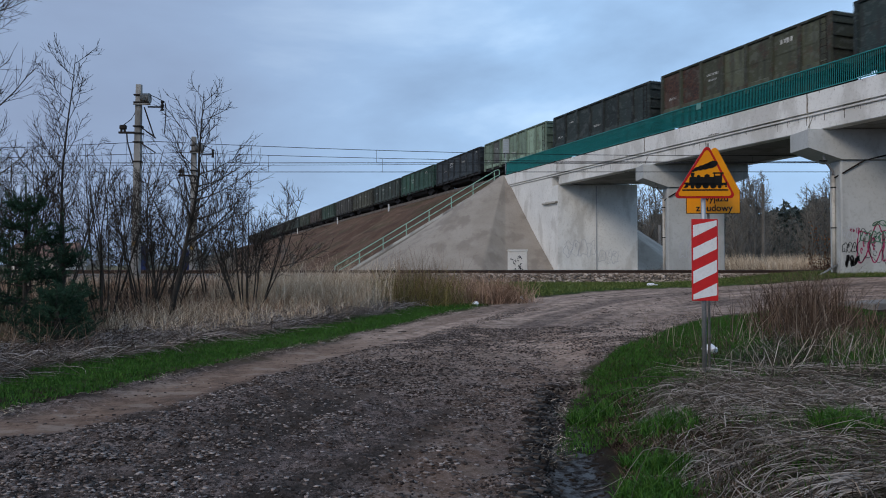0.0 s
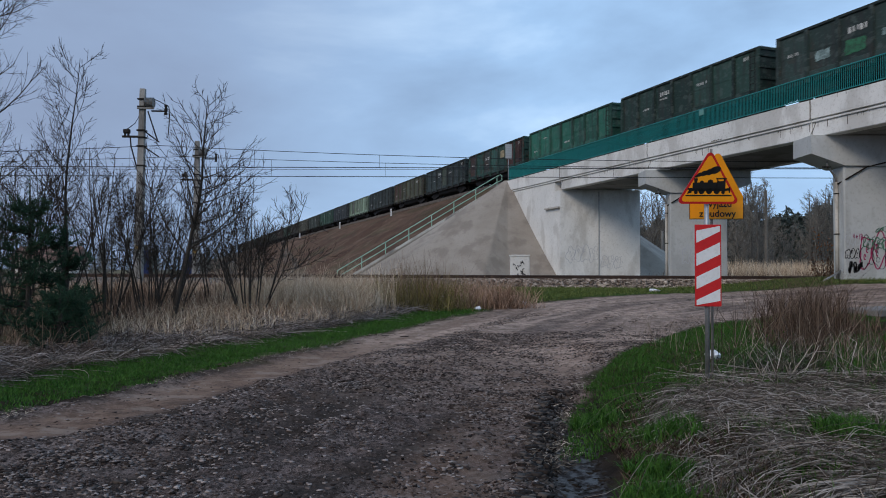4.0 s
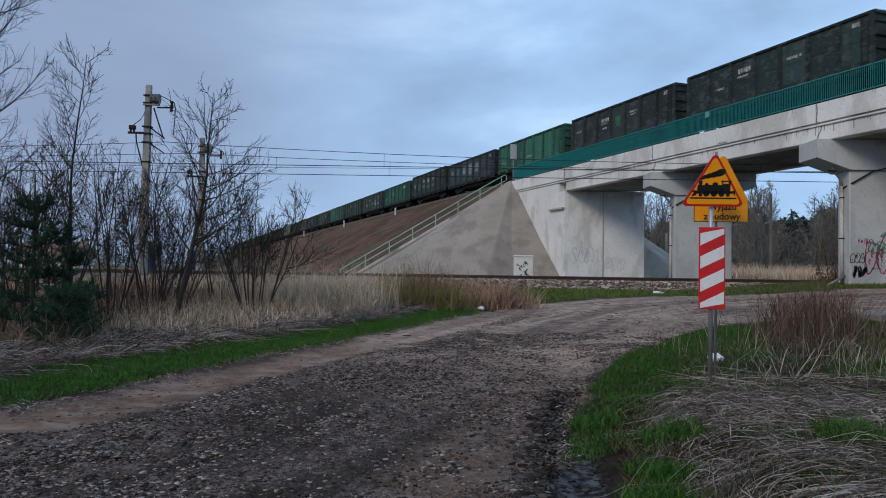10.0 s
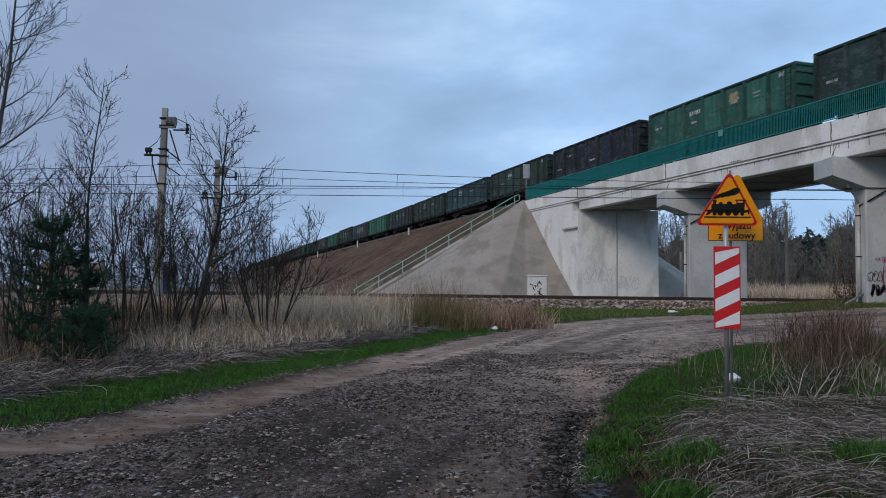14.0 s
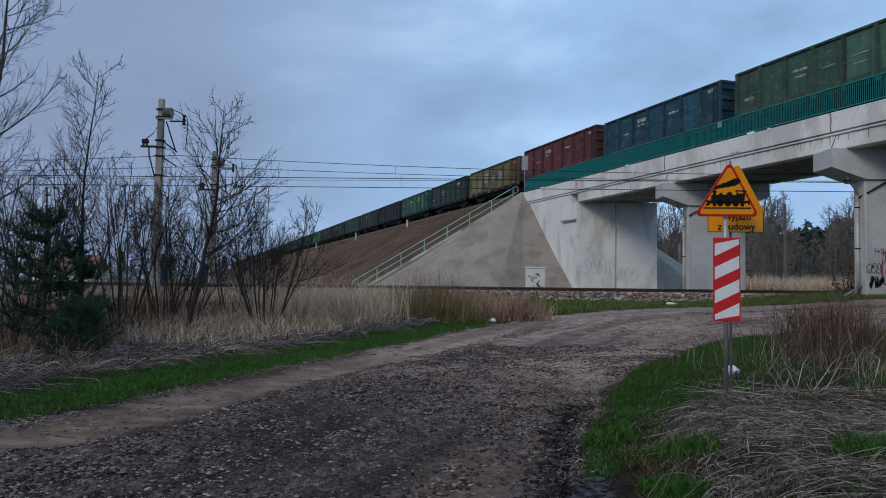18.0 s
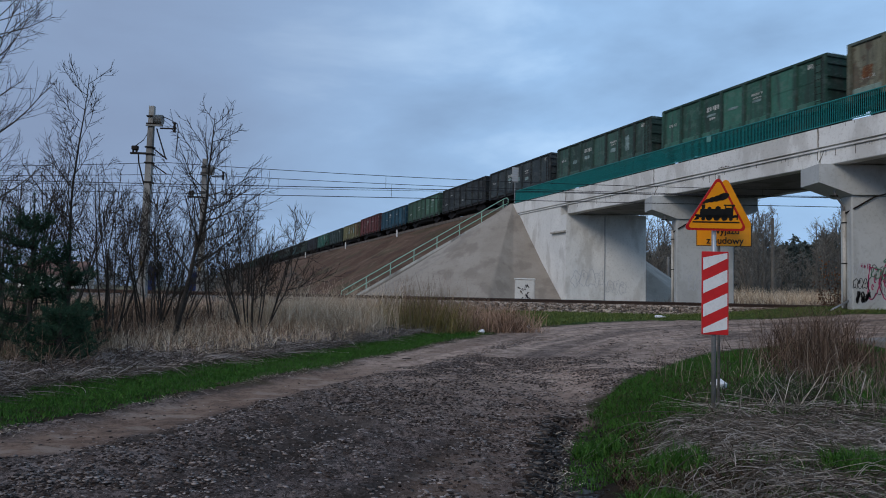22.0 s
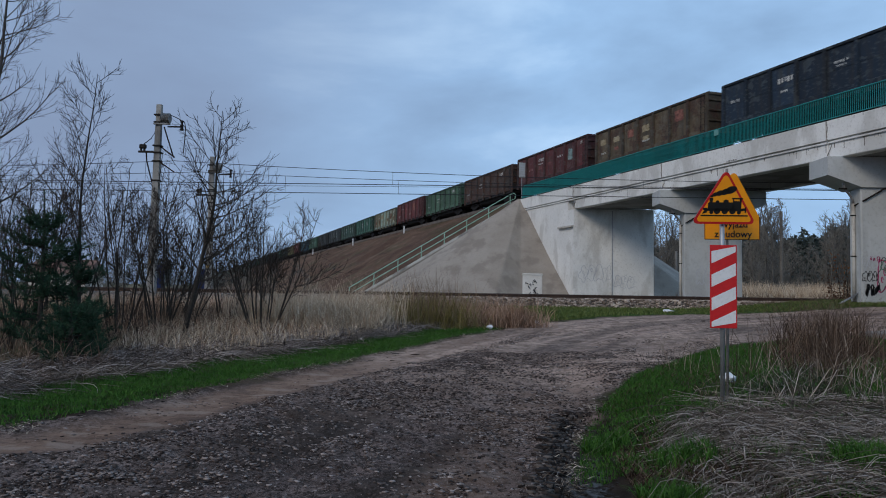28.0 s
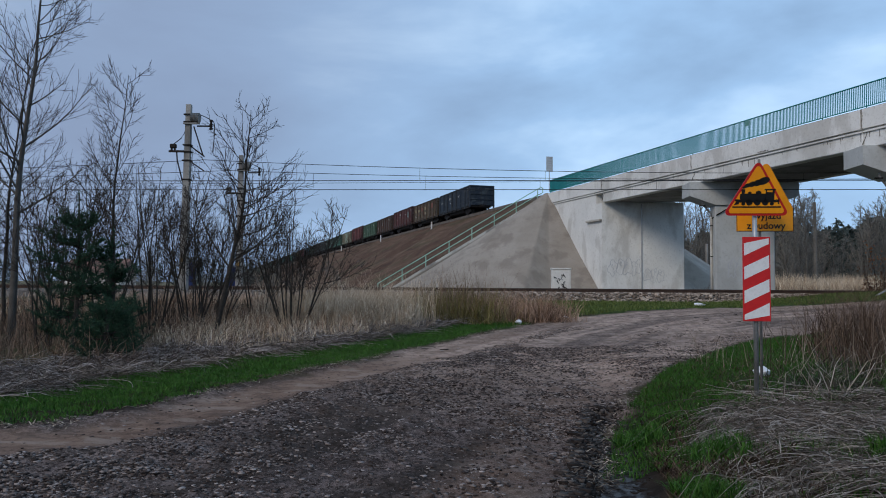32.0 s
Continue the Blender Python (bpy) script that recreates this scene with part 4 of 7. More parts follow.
def stairs():
    """Service stairs down the bank, at right angles to the high line."""
    st = thing("embankment_stairs", "concrete service stairs with a pale green handrail down the bank", "stairs", HIGH, "", "structure")
    top, foot, n = (26.45, 8.58), (12.4, 0.22), 52
    near, far = 59.32, 60.16

    def ramp(name, s0, s1, low, high, material, label=""):
        g = Geo().prism([(foot[0], s0), (top[0], s0), (top[0], s1), (foot[0], s1)], [foot[1] + low, top[1] + low, top[1] + low, foot[1] + low], [foot[1] + high, top[1] + high, top[1] + high, foot[1] + high])
        return part(name, g, material, st, label)

    tread = Geo().box((-0.16, near - 59.74 + 0.06, -0.2), (0.16, far - 59.74 - 0.06, 0), 0.01).mesh("step", M_CONC)
    for i in range(n):
        u = (i + 0.5) / n
        part("step", tread, None, st, m=pose(top[0] + (foot[0] - top[0]) * u, 59.74, top[1] + (foot[1] - top[1]) * u + 0.02))
    ramp("stair_base", near - 0.05, far + 0.3, -1.6, -0.14, M_CONE, "concrete base of the steps")
    ramp("kerb", near - 0.06, near + 0.06, -0.13, 0.20, M_CONE)
    ramp("kerb", far - 0.06, far + 0.06, -0.13, 0.30, M_CONC)
    s = 60.3
    for h in (1.25, 0.72):
        part("handrail", Geo().tube([(foot[0] - 0.05, s, foot[1] + h), (top[0] + 0.05, s, top[1] + h), (top[0] + 0.35, s, top[1] + h + 0.12)], 0.042, 6), M_PALEGREEN, st)
    for i in range(8):
        u = i / 7
        d, h = foot[0] + (top[0] - foot[0]) * u, foot[1] + (top[1] - foot[1]) * u
        part("post", Geo().tube([(d, s, h - 0.2), (d, s, h + 1.25)], 0.04, 6), M_PALEGREEN, st)
    part("end_bow", Geo().tube([(top[0] + 0.35, s, top[1] + 1.37), (top[0] + 0.47, s, top[1] + 1.28), (top[0] + 0.47, s, top[1] + 0.92), (top[0] + 0.35, s, top[1] + 0.84)], 0.04, 6), M_PALEGREEN, st)


stairs()

# ---- the lower railway ----
LOW_Z = 1.30
LOW_TRACKS = (39.0, 42.8)


def lower_railway():
    bed = [(36.9, 0.55), (37.6, 1.08), (44.3, 1.08), (45.2, 0.4)]
    g = Geo()
    g.add([(x, y, z) for x in (-400, 400) for y, z in bed] , [(0, 1, 5, 4), (1, 2, 6, 5), (2, 3, 7, 6)])
    tagged(part("ballast_bed", g, M_BEDSTONE), "grey-brown stone ballast of the lower railway", "ballast", "", "structure")
    for y in LOW_TRACKS:
        tr = thing("railway_track", "rusty rails on concrete sleepers in stone ballast", "railway track", pose(0, y, 0), "lower railway tracks", "structure")
        for d in (-0.75, 0.75):
            g = Geo()
            prof = [(-0.07, -0.17), (0.07, -0.17), (0.07, -0.155), (0.012, -0.14), (0.012, -0.045), (0.036, -0.035), (0.036, -0.004), (0.028, 0), (-0.028, 0), (-0.036, -0.004), (-0.036, -0.035), (-0.012, -0.045), (-0.012, -0.14), (-0.07, -0.155)]
            n = len(prof)
            g.add([(x, d + u, LOW_Z + v) for x in (-400, 400) for u, v in prof], [(i, (i + 1) % n, n + (i + 1) % n, n + i) for i in range(n)])
            part("rail", g, M_RAIL, tr)
        sl = Geo().box((-0.13, -1.25, -0.12), (0.13, 1.25, 0.09), 0.03).mesh("sleeper", M_SLEEPER)
        x = -30.0
        while x < 30:
            part("sleeper", sl, None, tr, m=pose(x, 0, 1.04))
            x += 0.6


def stones(n, xs, ys, zs, size, material, name, label, category, seed, flat_by=0.65):
    """Loose broken stones: squashed, turned blocks with every corner knocked about."""
    rs = np.random.RandomState(seed)
    base = np.array([(x, y, z) for z in (-1, 1) for y in (-1, 1) for x in (-1, 1)], float) * 0.62
    quad = np.array([(0, 2, 3, 1), (4, 5, 7, 6), (0, 1, 5, 4), (2, 6, 7, 3), (0, 4, 6, 2), (1, 3, 7, 5)])
    r = size[0] + (size[1] - size[0]) * rs.rand(n, 1, 1) ** 2.5
    v = base[None] * np.array([1.25, 0.85, 1.0]) * (0.45 + 0.75 * rs.rand(n, 8, 1)) * r
    a = rs.rand(n) * 6.28
    ca, sa = np.cos(a)[:, None], np.sin(a)[:, None]
    v = np.stack([v[..., 0] * ca - v[..., 1] * sa, v[..., 0] * sa + v[..., 1] * ca, v[..., 2] * flat_by], -1)
    v += np.stack([xs, ys, zs], -1)[:, None, :]
    f = (quad[None] + 8 * np.arange(n)[:, None, None]).reshape(-1, 4)
    return soup(name, v, [f], material, label, category)


def ballast_stones():
    rs = np.random.RandomState(5)
    n = 9000
    x = -8 + 32 * rs.rand(n)
    u = rs.rand(n)
    y = 36.75 + 1.5 * u
    z = np.where(y < 37.6, 0.5 + 0.6 * (y - 36.8) / 0.8, 1.08) + 0.03
    stones(n, x, y, z, (0.05, 0.14), M_BALLAST, "ballast_stones", "loose broken ballast stones beside the rails", "ballast", 6)


lower_railway()
ballast_stones()


def mast(name_label, x, y, top, reach, arm_z, lean=0.0):
    """A concrete catenary mast with brackets and insulators."""
    z0 = float(ground_z(np.array(x), np.array(y))) - 0.1
    p = thing("catenary_mast", name_label, "catenary mast", pose(x, y, z0, 0, lean, 0), "masts of the lower railway")
    h = top - z0
    g = Geo()
    a, b = 0.20, 0.125
    g.add([(sx * r, sy * r * 0.8, z) for r, z in ((a, 0), (b, h)) for sx, sy in ((-1, -1), (1, -1), (1, 1), (-1, 1))], [(0, 1, 5, 4), (1, 2, 6, 5), (2, 3, 7, 6), (3, 0, 4, 7), (4, 5, 6, 7)])
    part("pole", g, M_POLE, p)
    for z in (h - 0.55, h - 0.92, h - 2.08, h - 2.42, h - 2.85, h - 3.8):
        part("band", Geo().box((-0.21, -0.17, z), (0.21, 0.17, z + 0.07), 0.01), M_BLACKIRON, p)
    part("bracket_plate", Geo().box((-0.2, -0.2, h - 1.02), (0.62, -0.1, h - 0.94), 0.01), M_POLE, p, "pale steel bracket plate")
    coil = Geo().tube([(0.17 + 0.033 * k, -0.08, h - 0.68) for k in range(13)], [0.25 - 0.05 * (k % 2) for k in range(13)], 12)
    part("coil", coil, M_SLEEPER, p, "grey-brown ribbed tension coil")
    part("bracket_arm", Geo().box((0.45, -0.06, h - 1.12), (1.22, 0.02, h - 1.05), 0.01), M_BLACKIRON, p)
    ins = Geo()
    for k in range(5):
        ins.disc((1.15, -0.02, h - 1.22 + 0.1 * k), (0, 0, 1), 0.08 - 0.025 * (k % 2), 0.09, 10)
    part("insulator", ins, M_BLACKIRON, p, "dark ribbed insulator")
    part("cable", Geo().tube([(0.25, 0, h - 0.45), (0.55, 0, h - 0.5), (0.85, 0, h - 0.62), (1.15, 0, h - 0.78)], 0.022, 6), M_BLACKIRON, p)
    part("cable", Geo().tube([(1.15, 0, h - 0.76), (1.27, 0, h - 0.84), (1.33, 0, h - 1.1), (1.32, 0, h - 1.7), (1.27, 0, h - 2.4)], 0.022, 6), M_BLACKIRON, p)
    for (x0, z0s), (x1, z1s) in (((0.27, 1.1), (0.8, 2.6)), ((0.14, 2.08), (0.86, 2.6)), ((0.14, 2.85), (0.86, 3.32))):
        part("stay", Geo().tube([(x0, 0, h - z0s), (x1, 0, h - z1s)], 0.034, 6), M_BLACKIRON, p)
    part("bracket_arm", Geo().box((-0.95, -0.06, h - 2.4), (-0.1, 0.04, h - 2.3), 0.01), M_BLACKIRON, p)
    part("insulator", Geo().box((-0.9, -0.1, h - 2.2), (-0.58, 0.1, h - 1.98), 0.04).box((-0.86, -0.05, h - 2.31), (-0.78, 0.05, h - 2.18), 0.01).box((-0.7, -0.05, h - 2.31), (-0.62, 0.05, h - 2.18), 0.01), M_BLACKIRON, p)
    part("cable", Geo().tube([(-0.1, 0, h - 1.05), (-0.18, 0, h - 1.4), (-0.36, 0, h - 1.7), (-0.72, 0, h - 1.98)], 0.022, 5), M_BLACKIRON, p)
    part("stay", Geo().tube([(-0.56, 0, h - 2.38), (-0.52, 0, h - 2.8), (-0.2, 0, h - 3.9)], 0.034, 6), M_BLACKIRON, p)
    part("earth_wire", Geo().tube([(-0.02, -0.2, 0.2), (0.2, -0.2, h - 4.0), (0.34, -0.16, h - 2.3)], 0.012, 5), M_BLACKIRON, p)
    part("warning_plate", Geo().box((-0.09, -0.24, 1.9), (0.09, -0.215, 2.1), 0.004), M_FADED, p, "small yellow warning plate")
    return p


mast("tall concrete catenary mast with iron brackets and insulators", -14.95, 36.5, 10.36, 1.0, 8.2, 0.6)
mast("concrete catenary mast with iron brackets behind the tracks", -15.15, 45.5, 9.35, 1.0, 7.2, 0.0)


def wires():
    """Contact and messenger wires with droppers, strung along the lower tracks."""
    for y, zc, zm, sag in ((39.0, 6.88, 8.0, 0.75), (42.8, 6.88, 8.0, 0.55)):
        w = thing("overhead_wire", "dark overhead contact and messenger wire", "overhead wire", None, "wires of the lower railway")
        part("contact_wire", Geo().tube([(x, y, zc) for x in (-120, -14, 60, 130)], 0.02, 5), M_WIRE, w)
        pts = []
        for i in range(61):
            x = -15 - 60 + i * 3.0
            u = ((x + 15) % 60) / 60
            pts.append((x, y, zm - sag * 4 * u * (1 - u)))
        part("messenger_wire", Geo().tube(pts, 0.016, 5), M_WIRE, w)
        for i in range(-6, 14):
            x = -15 + 5 + i * 6.5
            u = ((x + 15) % 60) / 60
            part("dropper", Geo().tube([(x, y, zc), (x, y, zm - sag * 4 * u * (1 - u))], 0.008, 4), M_WIRE, w)
    w = thing("feeder_wire", "dark feeder wire on the masts", "overhead wire")
    part("wire", Geo().tube([(-120, 45.5, 8.1), (-14.9, 45.5, 7.6), (60, 45.5, 8.0)], 0.012, 5), M_WIRE, w)


wires()


def cabinet():
    c = thing("concrete_box", "white painted concrete box with black graffiti before the paved slope", "utility box", pose(4.87, 50.0, 0.45))
    part("body", Geo().box((-0.62, -0.35, 0), (0.62, 0.35, 2.05), 0.02), M_CABINET, c)
    part("lid", Geo().box((-0.66, -0.39, 2.05), (0.66, 0.39, 2.15), 0.02), M_CABINET, c)
    rs = random.Random(3)
    for k in range(14):
        x, z = rs.uniform(-0.45, 0.3), rs.uniform(0.75, 1.6)
        part("graffito", Geo().tube([(x, -0.352, z), (x + rs.uniform(-0.1, 0.1), -0.352, z + rs.uniform(0.08, 0.2)), (x + rs.uniform(0.02, 0.15), -0.352, z + rs.uniform(-0.1, 0.1))], 0.028, 5), M_GRAFBLACK, c)


cabinet()


# ---- the signs ----
def rounded_triangle(side, r, n=6):
    """An equilateral triangle, point up, centred on its base's middle height, with round corners."""
    h = side * math.sqrt(3) / 2
    cs = [(-side / 2, 0), (side / 2, 0), (0, h)]
    c = (0, h / 3)
    out = []
    for k, (x, z) in enumerate(cs):
        dx, dz = c[0] - x, c[1] - z
        l = math.hypot(dx, dz)
        cx, cz = x + dx / l * 2 * r, z + dz / l * 2 * r
        mid = math.atan2(-dz, -dx)
        for i in range(n + 1):
            a = mid - math.pi / 3 + 2 * math.pi / 3 * i / n
            out.append((cx + r * math.cos(a), cz + r * math.sin(a)))
    return out


def flat(ring, y0, y1):
    """A plate from a ring in x and z, between two depths."""
    n = len(ring)
    g = Geo()
    g.add([(x, y0, z) for x, z in ring] + [(x, y1, z) for x, z in ring], [tuple(range(n)), tuple(range(n, 2 * n))[::-1]] + [(i, (i + 1) % n, n + (i + 1) % n, n + i) for i in range(n)])
    return g


def circle(x, z, r, n=14):
    return [(x + r * math.cos(6.28319 * i / n), z + r * math.sin(6.28319 * i / n)) for i in range(n)]


def locomotive(y):
    """The black steam engine of the sign."""
    g = Geo()

    def put(ring):
        q = flat(ring, y, y - 0.0015)
        g.add(q.v, q.f)

    put([(-0.215, 0.135), (0.225, 0.135), (0.225, 0.168), (-0.215, 0.168)])
    put([(-0.205, 0.16), (0.11, 0.16), (0.11, 0.245), (-0.195, 0.245), (-0.205, 0.235)])
    put([(0.085, 0.16), (0.205, 0.16), (0.205, 0.262), (0.10, 0.262)])
    put([(0.10, 0.26), (0.115, 0.26), (0.115, 0.288), (0.10, 0.288)])
    put([(0.18, 0.26), (0.205, 0.26), (0.205, 0.288), (0.18, 0.288)])
    put([(0.082, 0.284), (0.222, 0.284), (0.218, 0.302), (0.088, 0.302)])
    put([(-0.182, 0.24), (-0.152, 0.24), (-0.142, 0.285), (-0.147, 0.30), (-0.187, 0.30), (-0.192, 0.285)])
    put([(-0.115, 0.24), (-0.065, 0.24), (-0.07, 0.262), (-0.09, 0.272), (-0.11, 0.262)])
    put([(-0.02, 0.24), (0.05, 0.24), (0.045, 0.27), (0.015, 0.282), (-0.015, 0.27)])
    for x, r in ((-0.16, 0.024), (-0.09, 0.040), (0.005, 0.040), (0.10, 0.040), (0.18, 0.024)):
        put(circle(x, 0.097 + r, r))
    put([(-0.275, 0.10), (-0.215, 0.115), (-0.21, 0.16), (-0.24, 0.16)])
    put([(-0.265, 0.15), (-0.21, 0.15), (-0.21, 0.175), (-0.265, 0.175)])
    put([(0.22, 0.14), (0.262, 0.14), (0.262, 0.172), (0.22, 0.172)])
    put([(0.25, 0.115), (0.268, 0.115), (0.268, 0.185), (0.25, 0.185)])
    put([(-0.29, 0.070), (0.29, 0.070), (0.29, 0.088), (-0.29, 0.088)])
    for x, zc, rx, rz in ((-0.160, 0.322, 0.024, 0.016), (-0.122, 0.344, 0.037, 0.026), (-0.066, 0.360, 0.046, 0.033), (0.0, 0.377, 0.056, 0.039), (0.068, 0.400, 0.074, 0.046)):
        put([(x + rx * math.cos(6.28319 * i / 12), zc + rz * math.sin(6.28319 * i / 12) + 0.25 * rx * math.cos(6.28319 * i / 12)) for i in range(12)])
    return g


def letters(body, size, x, z, y, material, parent, name="lettering"):
    cu = bpy.data.curves.new(name, "FONT")
    cu.body, cu.size, cu.align_x, cu.extrude = body, size, "CENTER", 0.001
    cu.offset = 0.0015
    ob = new(name, cu)
    dg = bpy.context.evaluated_depsgraph_get()
    me = bpy.data.meshes.new_from_object(ob.evaluated_get(dg))
    bpy.data.objects.remove(ob)
    me.transform(Matrix.Rotation(math.pi / 2, 4, "X"))
    me.materials.clear()
    me.materials.append(material)
    return part(name, me, None, parent, m=pose(x, y, z))


def crossing_sign():
    x, y = 3.325, 9.62
    z0 = float(ground_z(np.array(x), np.array(y)))
    s = thing("crossing_sign", "yellow train warning triangle over a red striped plate on a post", "road sign", pose(x, y, z0, 0, 0, -2))
    part("post", Geo().tube([(0, 0, -0.3), (0, 0, 2.75)], 0.03, 12), M_GALV, s, "galvanised steel post", True)
    # striped plate
    w, a, b = 0.165, 0.90, 1.94
    pl = part("striped_plate", Geo().box((-w, -0.055, a), (w, -0.037, b), 0.004), M_SIGNRED, s, "red and white striped plate")
    g = Geo()
    bw = w - 0.016
    lo, hi = a + 0.016, b - 0.016
    rise = 0.088
    pitch = (hi - lo) / 3.45
    y1 = -0.0575

    def clip(z_left, z_right, t_left, t_right):
        cl = lambda v: max(lo, min(hi, v))
        if cl(t_left) - cl(z_left) < 0.004 and cl(t_right) - cl(z_right) < 0.004:
            return
        q = flat([(-bw, cl(z_left)), (bw, cl(z_right)), (bw, cl(t_right)), (-bw, cl(t_left))], -0.0545, y1)
        part("white_stripe", q, M_SIGNWHITE, pl)

    for k in range(0, 5):
        z = a + 0.08 + k * 0.294
        clip(z - 0.155, z - 0.155 + 0.147, z, z + 0.147)
    # triangle
    t0 = 2.205
    t = part("triangle_plate", flat(rounded_triangle(0.80, 0.045), -0.012, 0.006), M_SIGNRED, s, "yellow triangle with a red border and a black engine", m=pose(0, -0.045, t0, 11))
    part("yellow_field", flat([(u, v + 0.029) for u, v in rounded_triangle(0.705, 0.032)], -0.0115, -0.015), M_SIGNYELLOW, t)
    part("engine_symbol", locomotive(-0.0152), M_SIGNBLACK, t, m=pose(0, 0, 0.028))
    for zz in (t0 + 0.18, a + 0.2, b - 0.2):
        part("clamp", Geo().box((-0.05, -0.04, zz), (0.05, 0.035, zz + 0.04), 0.004), M_GALV, s)


def site_sign():
    """The second post just behind, with a warning triangle and its text plate."""
    x, y = 3.59, 10.05
    z0 = float(ground_z(np.array(x), np.array(y)))
    s = thing("warning_sign", "yellow warning triangle over a yellow text plate on a steel post", "road sign", pose(x, y, z0, 0, 0, -3))
    part("post", Geo().tube([(-0.05, 0, -0.3), (-0.05, 0, 2.98)], 0.018, 12), M_SLEEPER, s, "galvanised steel post", True)
    t0 = 2.285
    part("triangle_plate", flat(rounded_triangle(0.77, 0.045), -0.008, 0.008), M_SIGNYELLOW, s, m=pose(-0.01, -0.045, t0, 11))
    b = 2.035
    p = part("text_plate", Geo().box((-0.355, -0.05, b), (0.355, -0.035, b + 0.31), 0.006), M_SIGNYELLOW, s, "yellow text plate")
    for lo, hi in (((-0.355, b), (0.355, b + 0.01)), ((-0.355, b + 0.3), (0.355, b + 0.31)), ((-0.355, b + 0.01), (-0.345, b + 0.3)), ((0.345, b + 0.01), (0.355, b + 0.3))):
        part("border", Geo().box((lo[0] + 0.001, -0.0525, lo[1] + 0.001), (hi[0] - 0.001, -0.049, hi[1] - 0.001)), M_SIGNBLACK, p)
    letters("wyjazd", 0.125, 0.03, b + 0.165, -0.0535, M_SIGNBLACK, p)
    letters("z", 0.125, -0.2, b + 0.035, -0.0535, M_SIGNBLACK, p)
    letters("budowy", 0.125, 0.05, b + 0.035, -0.0535, M_SIGNBLACK, p)


crossing_sign()
site_sign()


def line_post():
    """The white board by the railing's end."""
    p = thing("line_post", "grey board on a thin steel post by the bridge railing", "line sign", HIGH @ pose(26.95, 59.0, 9.4))
    part("post", Geo().tube([(0, 0, 0), (0, 0, 2.9)], 0.035, 8), M_GALV, p)
    part("board", Geo().box((-0.3, -0.06, 1.75), (0.3, -0.035, 3.05), 0.006), M_BOARD, p)
    for k in range(5):
        part("bar", Geo().box((-0.2, -0.064, 1.9 + 0.2 * k), (0.2, -0.059, 2.0 + 0.2 * k)), M_GRAFGREY, p)
    for d, s, h in ((26.6, 95.0, 0.95), (26.5, 127.0, 1.1), (26.4, 170.0, 1.2)):
        q = thing("line_marker", "small white marker post on the bank's crest", "line marker", HIGH @ pose(d, s, 8.6))
        part("post", Geo().box((-0.09, -0.07, 0), (0.09, 0.07, h), 0.02), M_SIGNWHITE, q)
        part("cap", Geo().box((-0.11, -0.09, h), (0.11, 0.09, h + 0.06), 0.02), M_SIGNWHITE, q)


line_post()


# ---- the goods train ----
BODY_L, BODY_W = 12.75, 3.1
SILL, TOP = 1.15, 3.48


